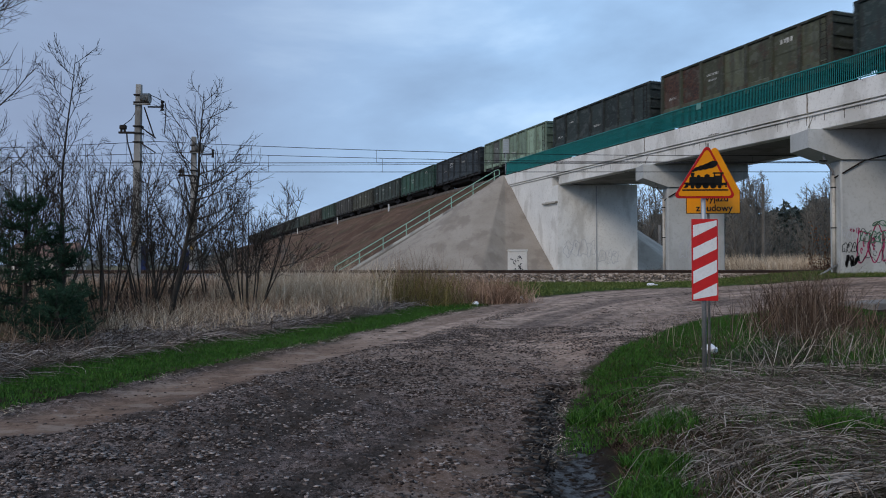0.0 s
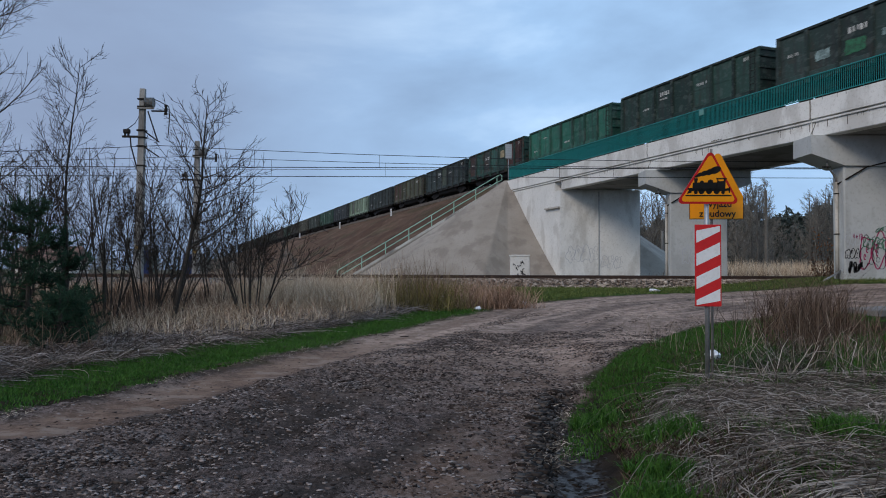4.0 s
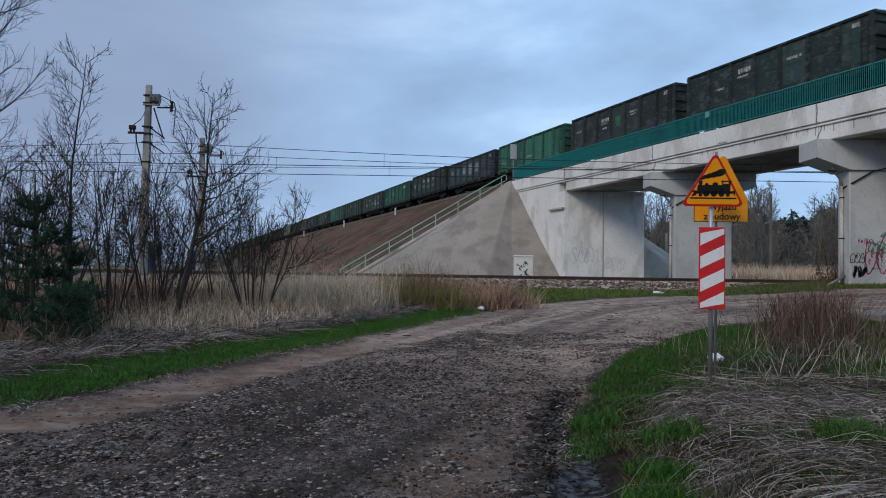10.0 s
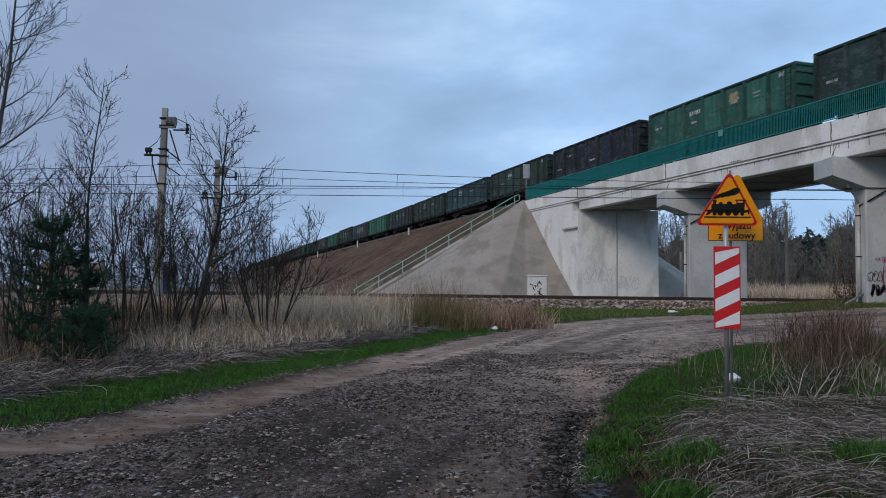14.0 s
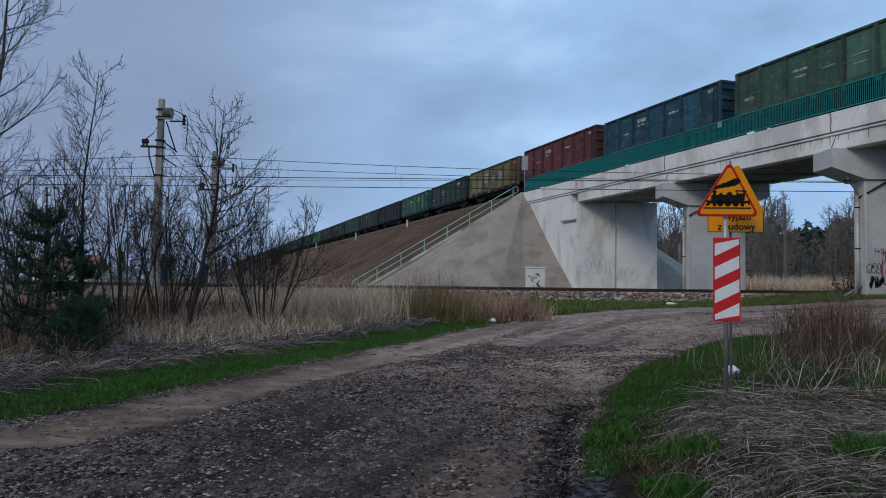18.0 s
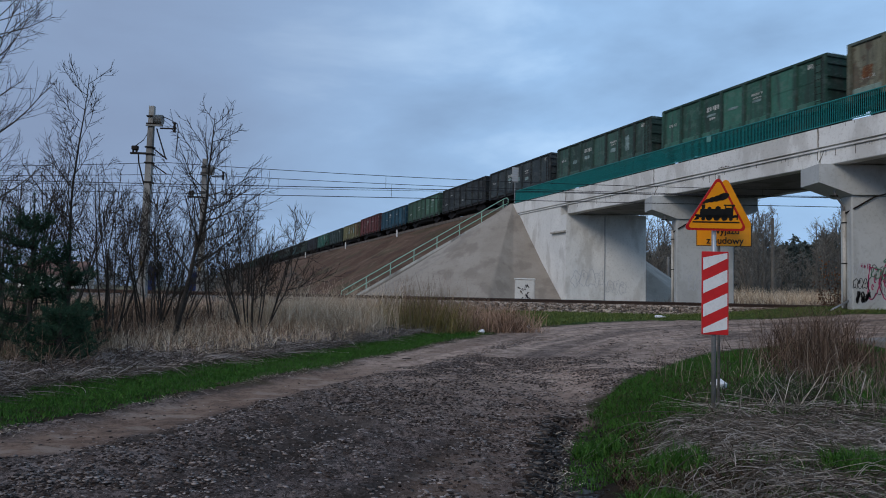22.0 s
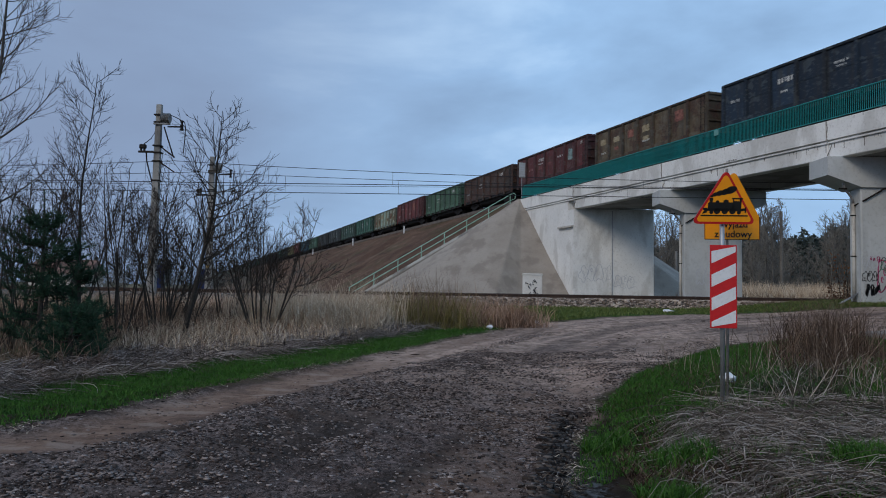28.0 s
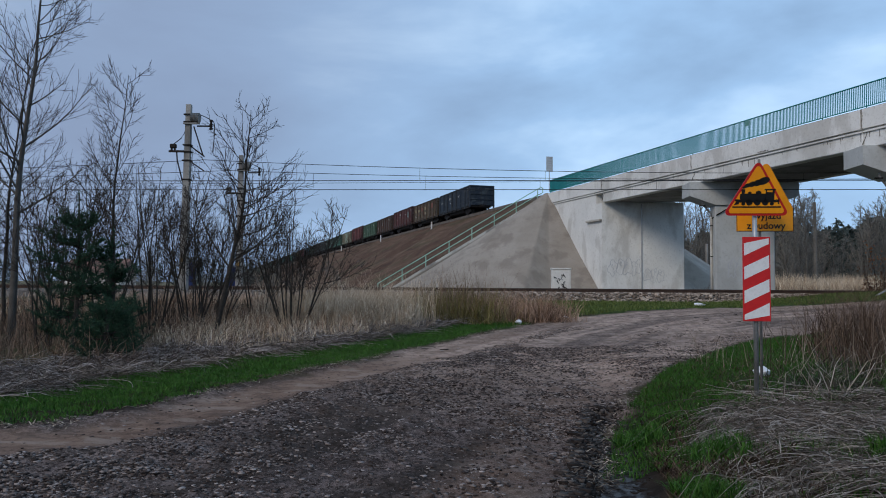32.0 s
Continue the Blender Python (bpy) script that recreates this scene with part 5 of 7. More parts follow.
def make_wagon(marks):
    """An open goods wagon, its middle on the rail's top at the origin, along y."""
    w = thing("goods_wagon", "open steel goods wagon", "goods wagon")
    hl, hw = BODY_L / 2, BODY_W / 2
    part("floor", Geo().box((-hw + 0.1, -hl + 0.1, SILL + 0.02), (hw - 0.1, hl - 0.1, SILL + 0.2), 0.02), M_WAGON, w)
    bay = (BODY_L - 0.24) / 7
    side = Geo().box((-0.02, -bay / 2, SILL + 0.1), (0.02, bay / 2, TOP - 0.1)).box((-0.035, -bay / 2 + 0.1, 2.28), (0.02, bay / 2 - 0.1, 2.36)).mesh("side_panel", M_WAGON)
    rail = Geo().box((-0.07, -hl, -0.14), (0.07, hl, 0), 0.02).mesh("top_rail", M_WAGON)
    sill = Geo().box((-0.06, -hl, -0.18), (0.06, hl, 0.1), 0.02).mesh("sill", M_WAGON)
    rib = Geo()
    rib.add([(0, -0.14, SILL - 0.3), (0.13, -0.09, SILL - 0.3), (0.13, 0.09, SILL - 0.3), (0, 0.14, SILL - 0.3), (0, -0.12, TOP - 0.1), (0.10, -0.08, TOP - 0.1), (0.10, 0.08, TOP - 0.1), (0, 0.12, TOP - 0.1)], [(0, 1, 5, 4), (1, 2, 6, 5), (2, 3, 7, 6), (0, 3, 2, 1), (4, 5, 6, 7)])
    rib_me = rib.mesh("rib", M_WAGON)
    for sx in (-1, 1):
        for k in range(7):
            part("side_panel", side, None, w, m=pose(sx * (hw - 0.12), -hl + 0.12 + (k + 0.5) * bay, 0, 0, 0, 0 if sx < 0 else 180))
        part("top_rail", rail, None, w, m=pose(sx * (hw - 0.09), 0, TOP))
        part("sill", sill, None, w, m=pose(sx * (hw - 0.1), 0, SILL + 0.1))
        for k in range(8):
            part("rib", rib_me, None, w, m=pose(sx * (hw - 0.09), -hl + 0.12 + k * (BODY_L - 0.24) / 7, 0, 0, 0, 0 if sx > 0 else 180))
    face = [(-0.03, SILL), (0.03, SILL)]
    for z in (1.75, 2.35, 2.95):
        face += [(0.03, z), (0.10, z + 0.03), (0.10, z + 0.11), (0.03, z + 0.14)]
    face += [(0.03, TOP - 0.16), (0.09, TOP - 0.15), (0.09, TOP - 0.001), (-0.05, TOP - 0.001), (-0.05, TOP - 0.16), (-0.03, TOP - 0.17)]
    n = len(face)
    ew = hw - 0.05
    end = Geo().add([(x, u, v) for x in (-ew, ew) for u, v in face], [tuple(range(n)), tuple(range(n, 2 * n))[::-1]] + [(i, (i + 1) % n, n + (i + 1) % n, n + i) for i in range(n)])
    end_me = end.mesh("end_wall", M_WAGON)
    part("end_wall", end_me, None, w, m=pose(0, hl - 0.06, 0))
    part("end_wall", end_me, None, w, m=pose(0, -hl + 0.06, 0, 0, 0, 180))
    part("centre_beam", Geo().box((-0.25, -hl - 0.1, 0.85), (0.25, hl + 0.1, SILL + 0.03), 0.03), M_BLACKIRON, w)
    hatch = Geo().box((-0.02, -0.55, -0.28), (0.02, 0.55, 0), 0.01).mesh("hatch", M_BLACKIRON)
    for k in range(7):
        y = -hl + 0.12 + (k + 0.5) * (BODY_L - 0.24) / 7
        part("hatch", hatch, None, w, m=pose(-hw + 0.15, y, SILL - 0.06, 0, 18, 0))
    wheel = Geo().disc((0, 0, 0), (1, 0, 0), 0.475, 0.13, 20).disc((0.04, 0, 0), (1, 0, 0), 0.505, 0.04, 20).disc((-0.08, 0, 0), (1, 0, 0), 0.12, 0.12, 12).mesh("wheel", M_BLACKIRON)
    axle = Geo().disc((0, 0, 0), (1, 0, 0), 0.09, 2.0, 10).mesh("axle", M_BLACKIRON)
    fr = Geo()
    for x in (-1.02, 1.02):
        prof = [(-1.25, 0.42), (-1.25, 0.62), (-0.6, 0.85), (0.6, 0.85), (1.25, 0.62), (1.25, 0.42), (0.8, 0.4), (0.35, 0.25), (-0.35, 0.25), (-0.8, 0.4)]
        n = len(prof)
        fr.add([(x - 0.08, u, v) for u, v in prof] + [(x + 0.08, u, v) for u, v in prof], [tuple(range(n)), tuple(range(n, 2 * n))[::-1]] + [(i, (i + 1) % n, n + (i + 1) % n, n + i) for i in range(n)])
    fr.box((-1.1, -0.25, 0.5), (1.1, 0.25, 0.84), 0.04)
    fr_me = fr.mesh("bogie", M_BLACKIRON)
    for sy in (-1, 1):
        bg = part("bogie", fr_me, None, w, "black cast bogie", m=pose(0, sy * 4.33, 0))
        for ay in (-0.925, 0.925):
            part("axle", axle, None, bg, m=pose(0, ay, 0.475))
            for sx in (-1, 1):
                part("wheel", wheel, None, bg, m=pose(sx * 0.79, ay, 0.475, 0, 0, 0 if sx < 0 else 180))
        part("coupler", Geo().box((-0.12, min(sy * hl, sy * (hl + 0.62)), 0.92), (0.12, max(sy * hl, sy * (hl + 0.62)), 1.16), 0.04), M_BLACKIRON, w)
    part("underframe", Geo().box((-1.15, -2.95, 0.5), (1.15, 2.95, SILL + 0.02), 0.1).box((-1.2, -hl + 0.2, 0.88), (1.2, hl - 0.2, SILL + 0.02), 0.04), M_BLACKIRON, w)
    ladder = Geo()
    for y in (0.0, 0.36):
        ladder.tube([(0, y, SILL - 0.1), (0, y, TOP - 0.1)], 0.02, 5)
    for k in range(6):
        ladder.tube([(0, 0, SILL + 0.1 + 0.35 * k), (0, 0.36, SILL + 0.1 + 0.35 * k)], 0.016, 5)
    part("ladder", ladder, M_BLACKIRON, w, m=pose(-hw - 0.03, -hl + 0.25, 0))
    for b, z, l, h in marks:
        h = min(h * 1.2, 0.3)
        l = min(l * 1.15, 1.25)
        y = -hl + 0.12 + (b + 0.5) * bay
        g = Geo()
        count = max(3, int(l / (h * 0.62)))
        for i in range(count):
            if (i * 3 + b) % 7 == 5:
                continue
            a = y - l / 2 + l * i / count
            c = l / count * (0.42 + 0.14 * ((i * 7 + b) % 3))
            g.box((-hw + 0.082, a, z + h * 0.08 * ((i * 5 + b) % 3)), (-hw + 0.085, a + c, z + h * (1 - 0.1 * ((i * 3 + b) % 3))))
        part("marking", g, M_MARK, w, "worn pale lettering")["kind"] = "stuff"
    return w


MARKS = [
    [(1, 2.75, 0.75, 0.24), (4, 2.45, 0.8, 0.12), (4, 2.15, 0.6, 0.10), (6, 1.8, 0.6, 0.12)],
    [(4, 2.65, 1.0, 0.24), (4, 2.42, 0.7, 0.1), (5, 2.1, 0.7, 0.12), (2, 2.5, 0.8, 0.16), (0, 2.95, 0.35, 0.18)],
    [(0, 2.95, 0.3, 0.2), (2, 2.55, 0.7, 0.14), (2, 2.38, 0.5, 0.1), (4, 2.5, 1.1, 0.26), (4, 2.0, 0.5, 0.12), (6, 2.3, 0.6, 0.14)],
    [(3, 1.7, 0.7, 0.12), (6, 1.7, 0.6, 0.12), (5, 2.6, 0.6, 0.1)],
]
# colour (linear), wear of the paint, which set of marks, words for the colour; in the order of the train
TRAIN = {
    -5: ((0.047, 0.127, 0.095), 0.09, 0, "green"), -4: ((0.038, 0.051, 0.062), 0.09, 1, "dark grey"), -3: ((0.300, 0.420, 0.320), 0.20, 3, "pale green"),
    -2: ((0.034, 0.050, 0.049), 0.05, 3, "dark olive"), -1: ((0.098, 0.108, 0.070), 0.28, 0, "olive and rust brown"), 0: ((0.031, 0.051, 0.052), 0.14, 1, "dark grey-green"),
    1: ((0.028, 0.105, 0.085), 0.40, 2, "dark green and maroon"), 2: ((0.029, 0.175, 0.125), 0.09, 3, "bright green"), 3: ((0.024, 0.066, 0.054), 0.11, 1, "dark green"),
    4: ((0.034, 0.064, 0.058), 0.18, 2, "dark grey-green"), 5: ((0.019, 0.138, 0.095), 0.07, 0, "green"), 6: ((0.025, 0.042, 0.043), 0.14, 2, "dark grey"),
    7: ((0.038, 0.059, 0.072), 0.18, 2, "dark blue-grey"), 8: ((0.034, 0.196, 0.123), 0.05, 3, "bright green"), 9: ((0.027, 0.045, 0.045), 0.14, 2, "dark grey"),
    10: ((0.029, 0.059, 0.056), 0.14, 1, "dark green"), 11: ((0.030, 0.095, 0.106), 0.07, 1, "dark teal"), 12: ((0.031, 0.070, 0.058), 0.14, 1, "dark green"),
    13: ((0.017, 0.025, 0.038), 0.09, 3, "black-blue"), 14: ((0.034, 0.175, 0.132), 0.18, 2, "sea green"), 15: ((0.032, 0.076, 0.074), 0.14, 0, "dark green-grey"),
    16: ((0.230, 0.225, 0.100), 0.30, 1, "olive and rust"), 17: ((0.150, 0.032, 0.034), 0.15, 1, "maroon"), 18: ((0.015, 0.101, 0.168), 0.05, 1, "blue"),
    19: ((0.060, 0.148, 0.101), 0.09, 0, "green"), 20: ((0.031, 0.042, 0.047), 0.11, 3, "dark grey"), 21: ((0.039, 0.055, 0.062), 0.18, 2, "dark grey"),
    22: ((0.051, 0.117, 0.095), 0.14, 2, "dark green"), 23: ((0.047, 0.159, 0.118), 0.11, 2, "green"), 24: ((0.360, 0.500, 0.430), 0.30, 3, "pale green and rust"),
    25: ((0.165, 0.034, 0.036), 0.15, 3, "maroon"), 26: ((0.072, 0.154, 0.099), 0.05, 0, "olive green"), 27: ((0.085, 0.062, 0.050), 0.70, 0, "red-brown"),
    28: ((0.105, 0.026, 0.028), 0.40, 1, "dark maroon"), 29: ((0.120, 0.090, 0.055), 0.50, 3, "olive brown"), 30: ((0.019, 0.036, 0.063), 0.00, 2, "black-blue"),
}
WAGON_PITCH = 13.92


def wagon_s(k, t):
    """Where the middle of wagon k stands along the high line at t seconds."""
    run = 1.083 * t + 0.0005 * t * t
    return WAGON_PITCH * (2.523 - k + run) - 10.18 - BODY_L / 2


# panels whose paint differs from the rest of their wagon: (wagon, bay from the near end)
PANELS = {
    (1, 0): (0.050, 0.018, 0.016, 0.5), (1, 1): (0.058, 0.022, 0.018, 0.5), (1, 4): (0.040, 0.045, 0.042, 0.4), (1, 6): (0.045, 0.028, 0.026, 0.5),
    (24, 0): (0.40, 0.42, 0.33, 0.36), (24, 1): (0.38, 0.44, 0.36, 0.40), (24, 2): (0.40, 0.50, 0.42, 0.25), (24, 5): (0.38, 0.36, 0.24, 0.30), (24, 6): (0.34, 0.34, 0.24, 0.38),
    (16, 0): (0.24, 0.11, 0.055, 0.3), (16, 1): (0.22, 0.16, 0.07, 0.4), (-1, 5): (0.10, 0.066, 0.046, 0.6), (-1, 6): (0.09, 0.055, 0.04, 0.6),
    (0, 3): (0.055, 0.075, 0.055, 0.2), (-3, 5): (0.17, 0.18, 0.17, 0.2),
}
# sprayed or bare patches: wagon, bay from the near end, height over the rail, width, height, paint
PATCHES = [
    (4, 5, 1.7, 0.9, 0.5, "icy"), (4, 4, 1.55, 1.2, 0.7, "green"), (4, 2, 2.35, 1.0, 0.6, "green"), (4, 2, 1.6, 1.1, 0.5, "icy"), (4, 1, 2.4, 1.2, 0.55, "darkgrey"), (4, 1, 1.6, 0.9, 0.4, "icy"), (9, 3, 1.9, 0.7, 0.8, "green"), (9, 4, 2.3, 0.9, 0.3, "darkgrey"),
    (16, 2, 1.8, 0.9, 0.9, "icy"), (16, 3, 1.9, 1.0, 0.6, "cream"), (16, 4, 1.9, 0.9, 0.5, "icy"), (22, 1, 1.7, 0.5, 1.1, "icy"),
    (25, 2, 2.05, 1.1, 1.0, "salmon"), (25, 3, 1.75, 0.85, 0.6, "dullpink"), (25, 4, 2.35, 0.6, 0.32, "salmon"), (25, 5, 2.15, 0.85, 0.42, "dullpink"), (25, 6, 2.3, 0.45, 0.26, "salmon"), (25, 4, 1.85, 0.5, 0.2, "dullpink"),
    (29, 1, 2.3, 0.95, 0.75, "salmon"), (29, 3, 2.35, 0.9, 0.5, "cream"), (29, 4, 2.3, 0.8, 0.55, "salmon"), (29, 5, 2.3, 0.85, 0.4, "cream"), (29, 6, 2.35, 0.8, 0.45, "cream"), (29, 3, 1.8, 0.7, 0.3, "cream"), (29, 5, 1.75, 0.6, 0.25, "salmon"),
    (7, 6, 2.5, 0.5, 0.2, "cream"), (7, 5, 1.9, 0.6, 0.9, "teal"), (7, 4, 1.95, 0.9, 0.8, "icy"), (7, 3, 1.75, 0.95, 1.2, "icy"), (7, 2, 1.85, 1.0, 0.95, "icy"),
    (6, 6, 2.1, 0.6, 0.35, "icy"), (6, 5, 1.7, 1.0, 0.85, "green"), (6, 4, 2.45, 0.9, 0.35, "icy"), (6, 4, 1.75, 1.0, 0.45, "teal"), (6, 3, 2.3, 0.9, 0.5, "icy"), (6, 3, 1.7, 0.9, 0.3, "teal"), (6, 2, 1.7, 0.9, 0.3, "teal"),
    (1, 2, 2.2, 0.95, 0.75, "cream"), (14, 2, 2.45, 0.75, 0.6, "cream"), (14, 1, 2.55, 0.7, 0.10, "icy"), (14, 1, 2.35, 0.6, 0.10, "icy"),
    (28, 1, 2.0, 0.75, 0.9, "icy"), (28, 3, 2.1, 0.7, 0.3, "dullpink"), (28, 4, 2.0, 0.7, 0.3, "dullpink"), (28, 5, 2.1, 0.6, 0.25, "dullpink"),
    (24, 4, 2.35, 1.2, 0.7, "cream"), (24, 2, 1.8, 0.6, 0.5, "rust"), (24, 1, 2.0, 0.9, 0.9, "rust"), (24, 5, 1.7, 0.5, 0.7, "rust"), (24, 6, 1.7, 0.6, 0.6, "rust"), (24, 0, 1.75, 0.8, 0.6, "rust"),
    (23, 3, 2.2, 0.8, 0.14, "icy"), (23, 4, 2.2, 0.8, 0.14, "icy"), (23, 2, 2.2, 0.7, 0.14, "icy"), (22, 2, 1.9, 0.7, 0.3, "icy"), (22, 4, 2.0, 0.8, 0.25, "icy"), (22, 5, 1.9, 0.6, 0.3, "icy"),
    (19, 1, 2.5, 1.0, 0.08, "icy"), (19, 2, 2.3, 1.0, 0.08, "icy"), (19, 2, 1.9, 0.9, 0.07, "icy"), (19, 3, 2.2, 0.9, 0.08, "icy"), (19, 1, 2.1, 0.9, 0.08, "icy"),
    (21, 3, 1.9, 0.9, 0.4, "icy"), (21, 4, 2.2, 0.7, 0.25, "icy"), (21, 2, 1.8, 0.8, 0.3, "icy"), (-3, 4, 1.6, 0.4, 0.5, "darkgrey"), (-3, 5, 1.8, 0.9, 0.9, "darkgrey"), (4, 3, 1.9, 0.9, 0.35, "icy"), (4, 2, 2.1, 0.8, 0.3, "icy"),
]


def spray(w, k):
    """The patches of wagon k, ragged at their edges."""
    rs = random.Random(900 + k)
    bay = (BODY_L - 0.24) / 7
    for wk, b, z, wide, tall, paint in PATCHES:
        if wk != k:
            continue
        y = -BODY_L / 2 + 0.12 + (b + 0.5) * bay
        ring = []
        for i in range(26):
            a = 6.2832 * (i + 0.5) / 26
            f = 1 / max(abs(math.cos(a)), abs(math.sin(a))) * rs.uniform(0.80, 1.0)
            ring.append((y + wide / 2 * f * math.cos(a), z + tall / 2 + tall / 2 * f * math.sin(a)))
        n = len(ring)
        x0, x1 = -BODY_W / 2 + 0.083, -BODY_W / 2 + 0.081 - 0.0004 * rs.random()
        g = Geo().add([(x0, u, v) for u, v in ring] + [(x1, u, v) for u, v in ring], [tuple(range(n)), tuple(range(n, 2 * n))] + [(i, (i + 1) % n, n + (i + 1) % n, n + i) for i in range(n)])
        part("paint_patch", g, PAINTS[paint], w, "worn sprayed patch")


WAGONS = {}


def build_train():
    protos = [make_wagon(m) for m in MARKS]
    used = set()
    for k in range(-20, 31):
        colour, wear, mk, words = TRAIN.get(k, ((0.06 + 0.025 * (k % 3), 0.085 + 0.03 * (k % 2), 0.075 + 0.01 * (k % 2)), 0.2, k % 4, "grey-green"))
        m = HIGH @ pose(TRACK_D, wagon_s(k, 0), RAIL_Z)
        if mk in used:
            w = copy_thing(protos[mk], m)
        else:
            used.add(mk)
            w = protos[mk]
            w.matrix_basis = m
        w.scale = (1, 1, 1.05 if k in (6, 17, 25, 28) else 1)
        tagged(w, words + " weathered steel open goods wagon on rails", "goods wagon", "wagons of the goods train")
        for o in w.children:
            if o.data and o.data.materials[0] == M_WAGON:
                # ribs take their shadow as dimmed paint; top rails and ends are dimmed too
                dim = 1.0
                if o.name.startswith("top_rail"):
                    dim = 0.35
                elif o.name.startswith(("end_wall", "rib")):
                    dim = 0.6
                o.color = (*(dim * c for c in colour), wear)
                bay = int((o.location.y + BODY_L / 2 - 0.12) / ((BODY_L - 0.24) / 7))
                own = PANELS.get((k, bay)) if o.name.startswith("side_panel") else None
                if own:
                    o.color = own
                if k == 24 and o.name.startswith("rib"):
                    o.color = (0.20, 0.20, 0.13, 0.2)
        spray(w, k)
        WAGONS[k] = w


build_train()


# ---- plants ----
def blades(n, xs, ys, zs, height, width, lean, material, name, label, category, seed, droop=0.35, heading=None, kind="stuff", bend=0.0):
    """Grass: each blade is a bent strip that tapers to a point."""
    rs = np.random.RandomState(seed)
    h = height[0] + (height[1] - height[0]) * rs.rand(n)
    a = rs.rand(n) * 6.2832 if heading is None else heading
    face = rs.rand(n) * 6.2832
    l = lean[0] + (lean[1] - lean[0]) * rs.rand(n)
    w = width * (0.6 + 0.8 * rs.rand(n))
    root = np.stack([xs, ys, zs], -1)
    way = np.stack([np.cos(a), np.sin(a), np.zeros(n)], -1)
    across = np.stack([np.cos(face), np.sin(face), np.zeros(n)], -1) * w[:, None] / 2
    up = np.array([0, 0, 1.0])
    mid = root + (way * np.sin(l)[:, None] + up * np.cos(l)[:, None]) * (h * 0.55)[:, None]
    l2 = l + droop * (0.5 + rs.rand(n))
    if bend:
        turn = a + bend * rs.randn(n)
        way = np.stack([np.cos(turn), np.sin(turn), np.zeros(n)], -1)
    tip = mid + (way * np.sin(l2)[:, None] + up * np.cos(l2)[:, None]) * (h * 0.45)[:, None]
    v = np.stack([root - across, root + across, mid + across * 0.7, mid - across * 0.7, tip], 1)
    base = 5 * np.arange(n)[:, None]
    quads = base + np.array([[0, 1, 2, 3]])
    tris = base + np.array([[3, 2, 4]])
    return soup(name, v, [quads, tris], material, label, category, kind)


def scatter(rs, n, test, lo, hi):
    """n points in a box of the plan where test holds."""
    out = np.zeros((0, 2))
    while len(out) < n:
        p = np.array(lo) + (np.array(hi) - np.array(lo)) * rs.rand(4 * n, 2)
        out = np.concatenate([out, p[rs.rand(4 * n) < test(p[:, 0], p[:, 1])]])
    return out[:n, 0], out[:n, 1]


def stalks(xs, ys, length, r, sweep, wild, lift, material, words, seed, segs=7):
    """Long dead stalks, three-sided, that follow a sweep over the ground with a curl of their own."""
    g = np.random.RandomState(seed)
    n = len(xs)
    step_l = (length[0] + (length[1] - length[0]) * g.rand(n)) / segs
    off, curl = g.randn(n) * wild, g.randn(n) * (0.05 + 0.25 * wild)
    off = off + 3.14 * (g.rand(n) < 0.25)
    px, py, high = xs.copy(), ys.copy(), 0.008 + lift * g.rand(n) ** 1.6
    ph = g.rand(n) * 6.28
    thick = r * (0.6 + 0.8 * g.rand(n))
    rings = []
    for k in range(segs + 1):
        h = sweep(px, py) + off + curl * k + 0.12 * np.sin(ph + 1.3 * k)
        dx, dy = np.cos(h), np.sin(h)
        pz = surface_z(px, py) + 0.004 + high * np.sin(3.1416 * min(0.97, (k + 0.4) / (segs + 0.6)))
        c = np.stack([px, py, pz], -1)
        side = np.stack([-dy, dx, np.zeros(n)], -1)
        up = np.array([0, 0, 1.0])
        w = (thick * (1 - 0.6 * k / segs))[:, None]
        rings.append(np.stack([c + side * w, c - side * w * 0.5 + up * w * 0.87, c - side * w * 0.5 - up * w * 0.87], 1))
        px, py = px + dx * step_l, py + dy * step_l
    v = np.stack(rings, 1)
    m = 3 * (segs + 1)
    quads = np.array([(3 * k + j, 3 * k + (j + 1) % 3, 3 * k + 3 + (j + 1) % 3, 3 * k + 3 + j) for k in range(segs) for j in range(3)])
    f = (quads[None] + m * np.arange(n)[:, None, None]).reshape(-1, 4)
    return soup("dead_stalks", v, [f], material, words, "dry grass")


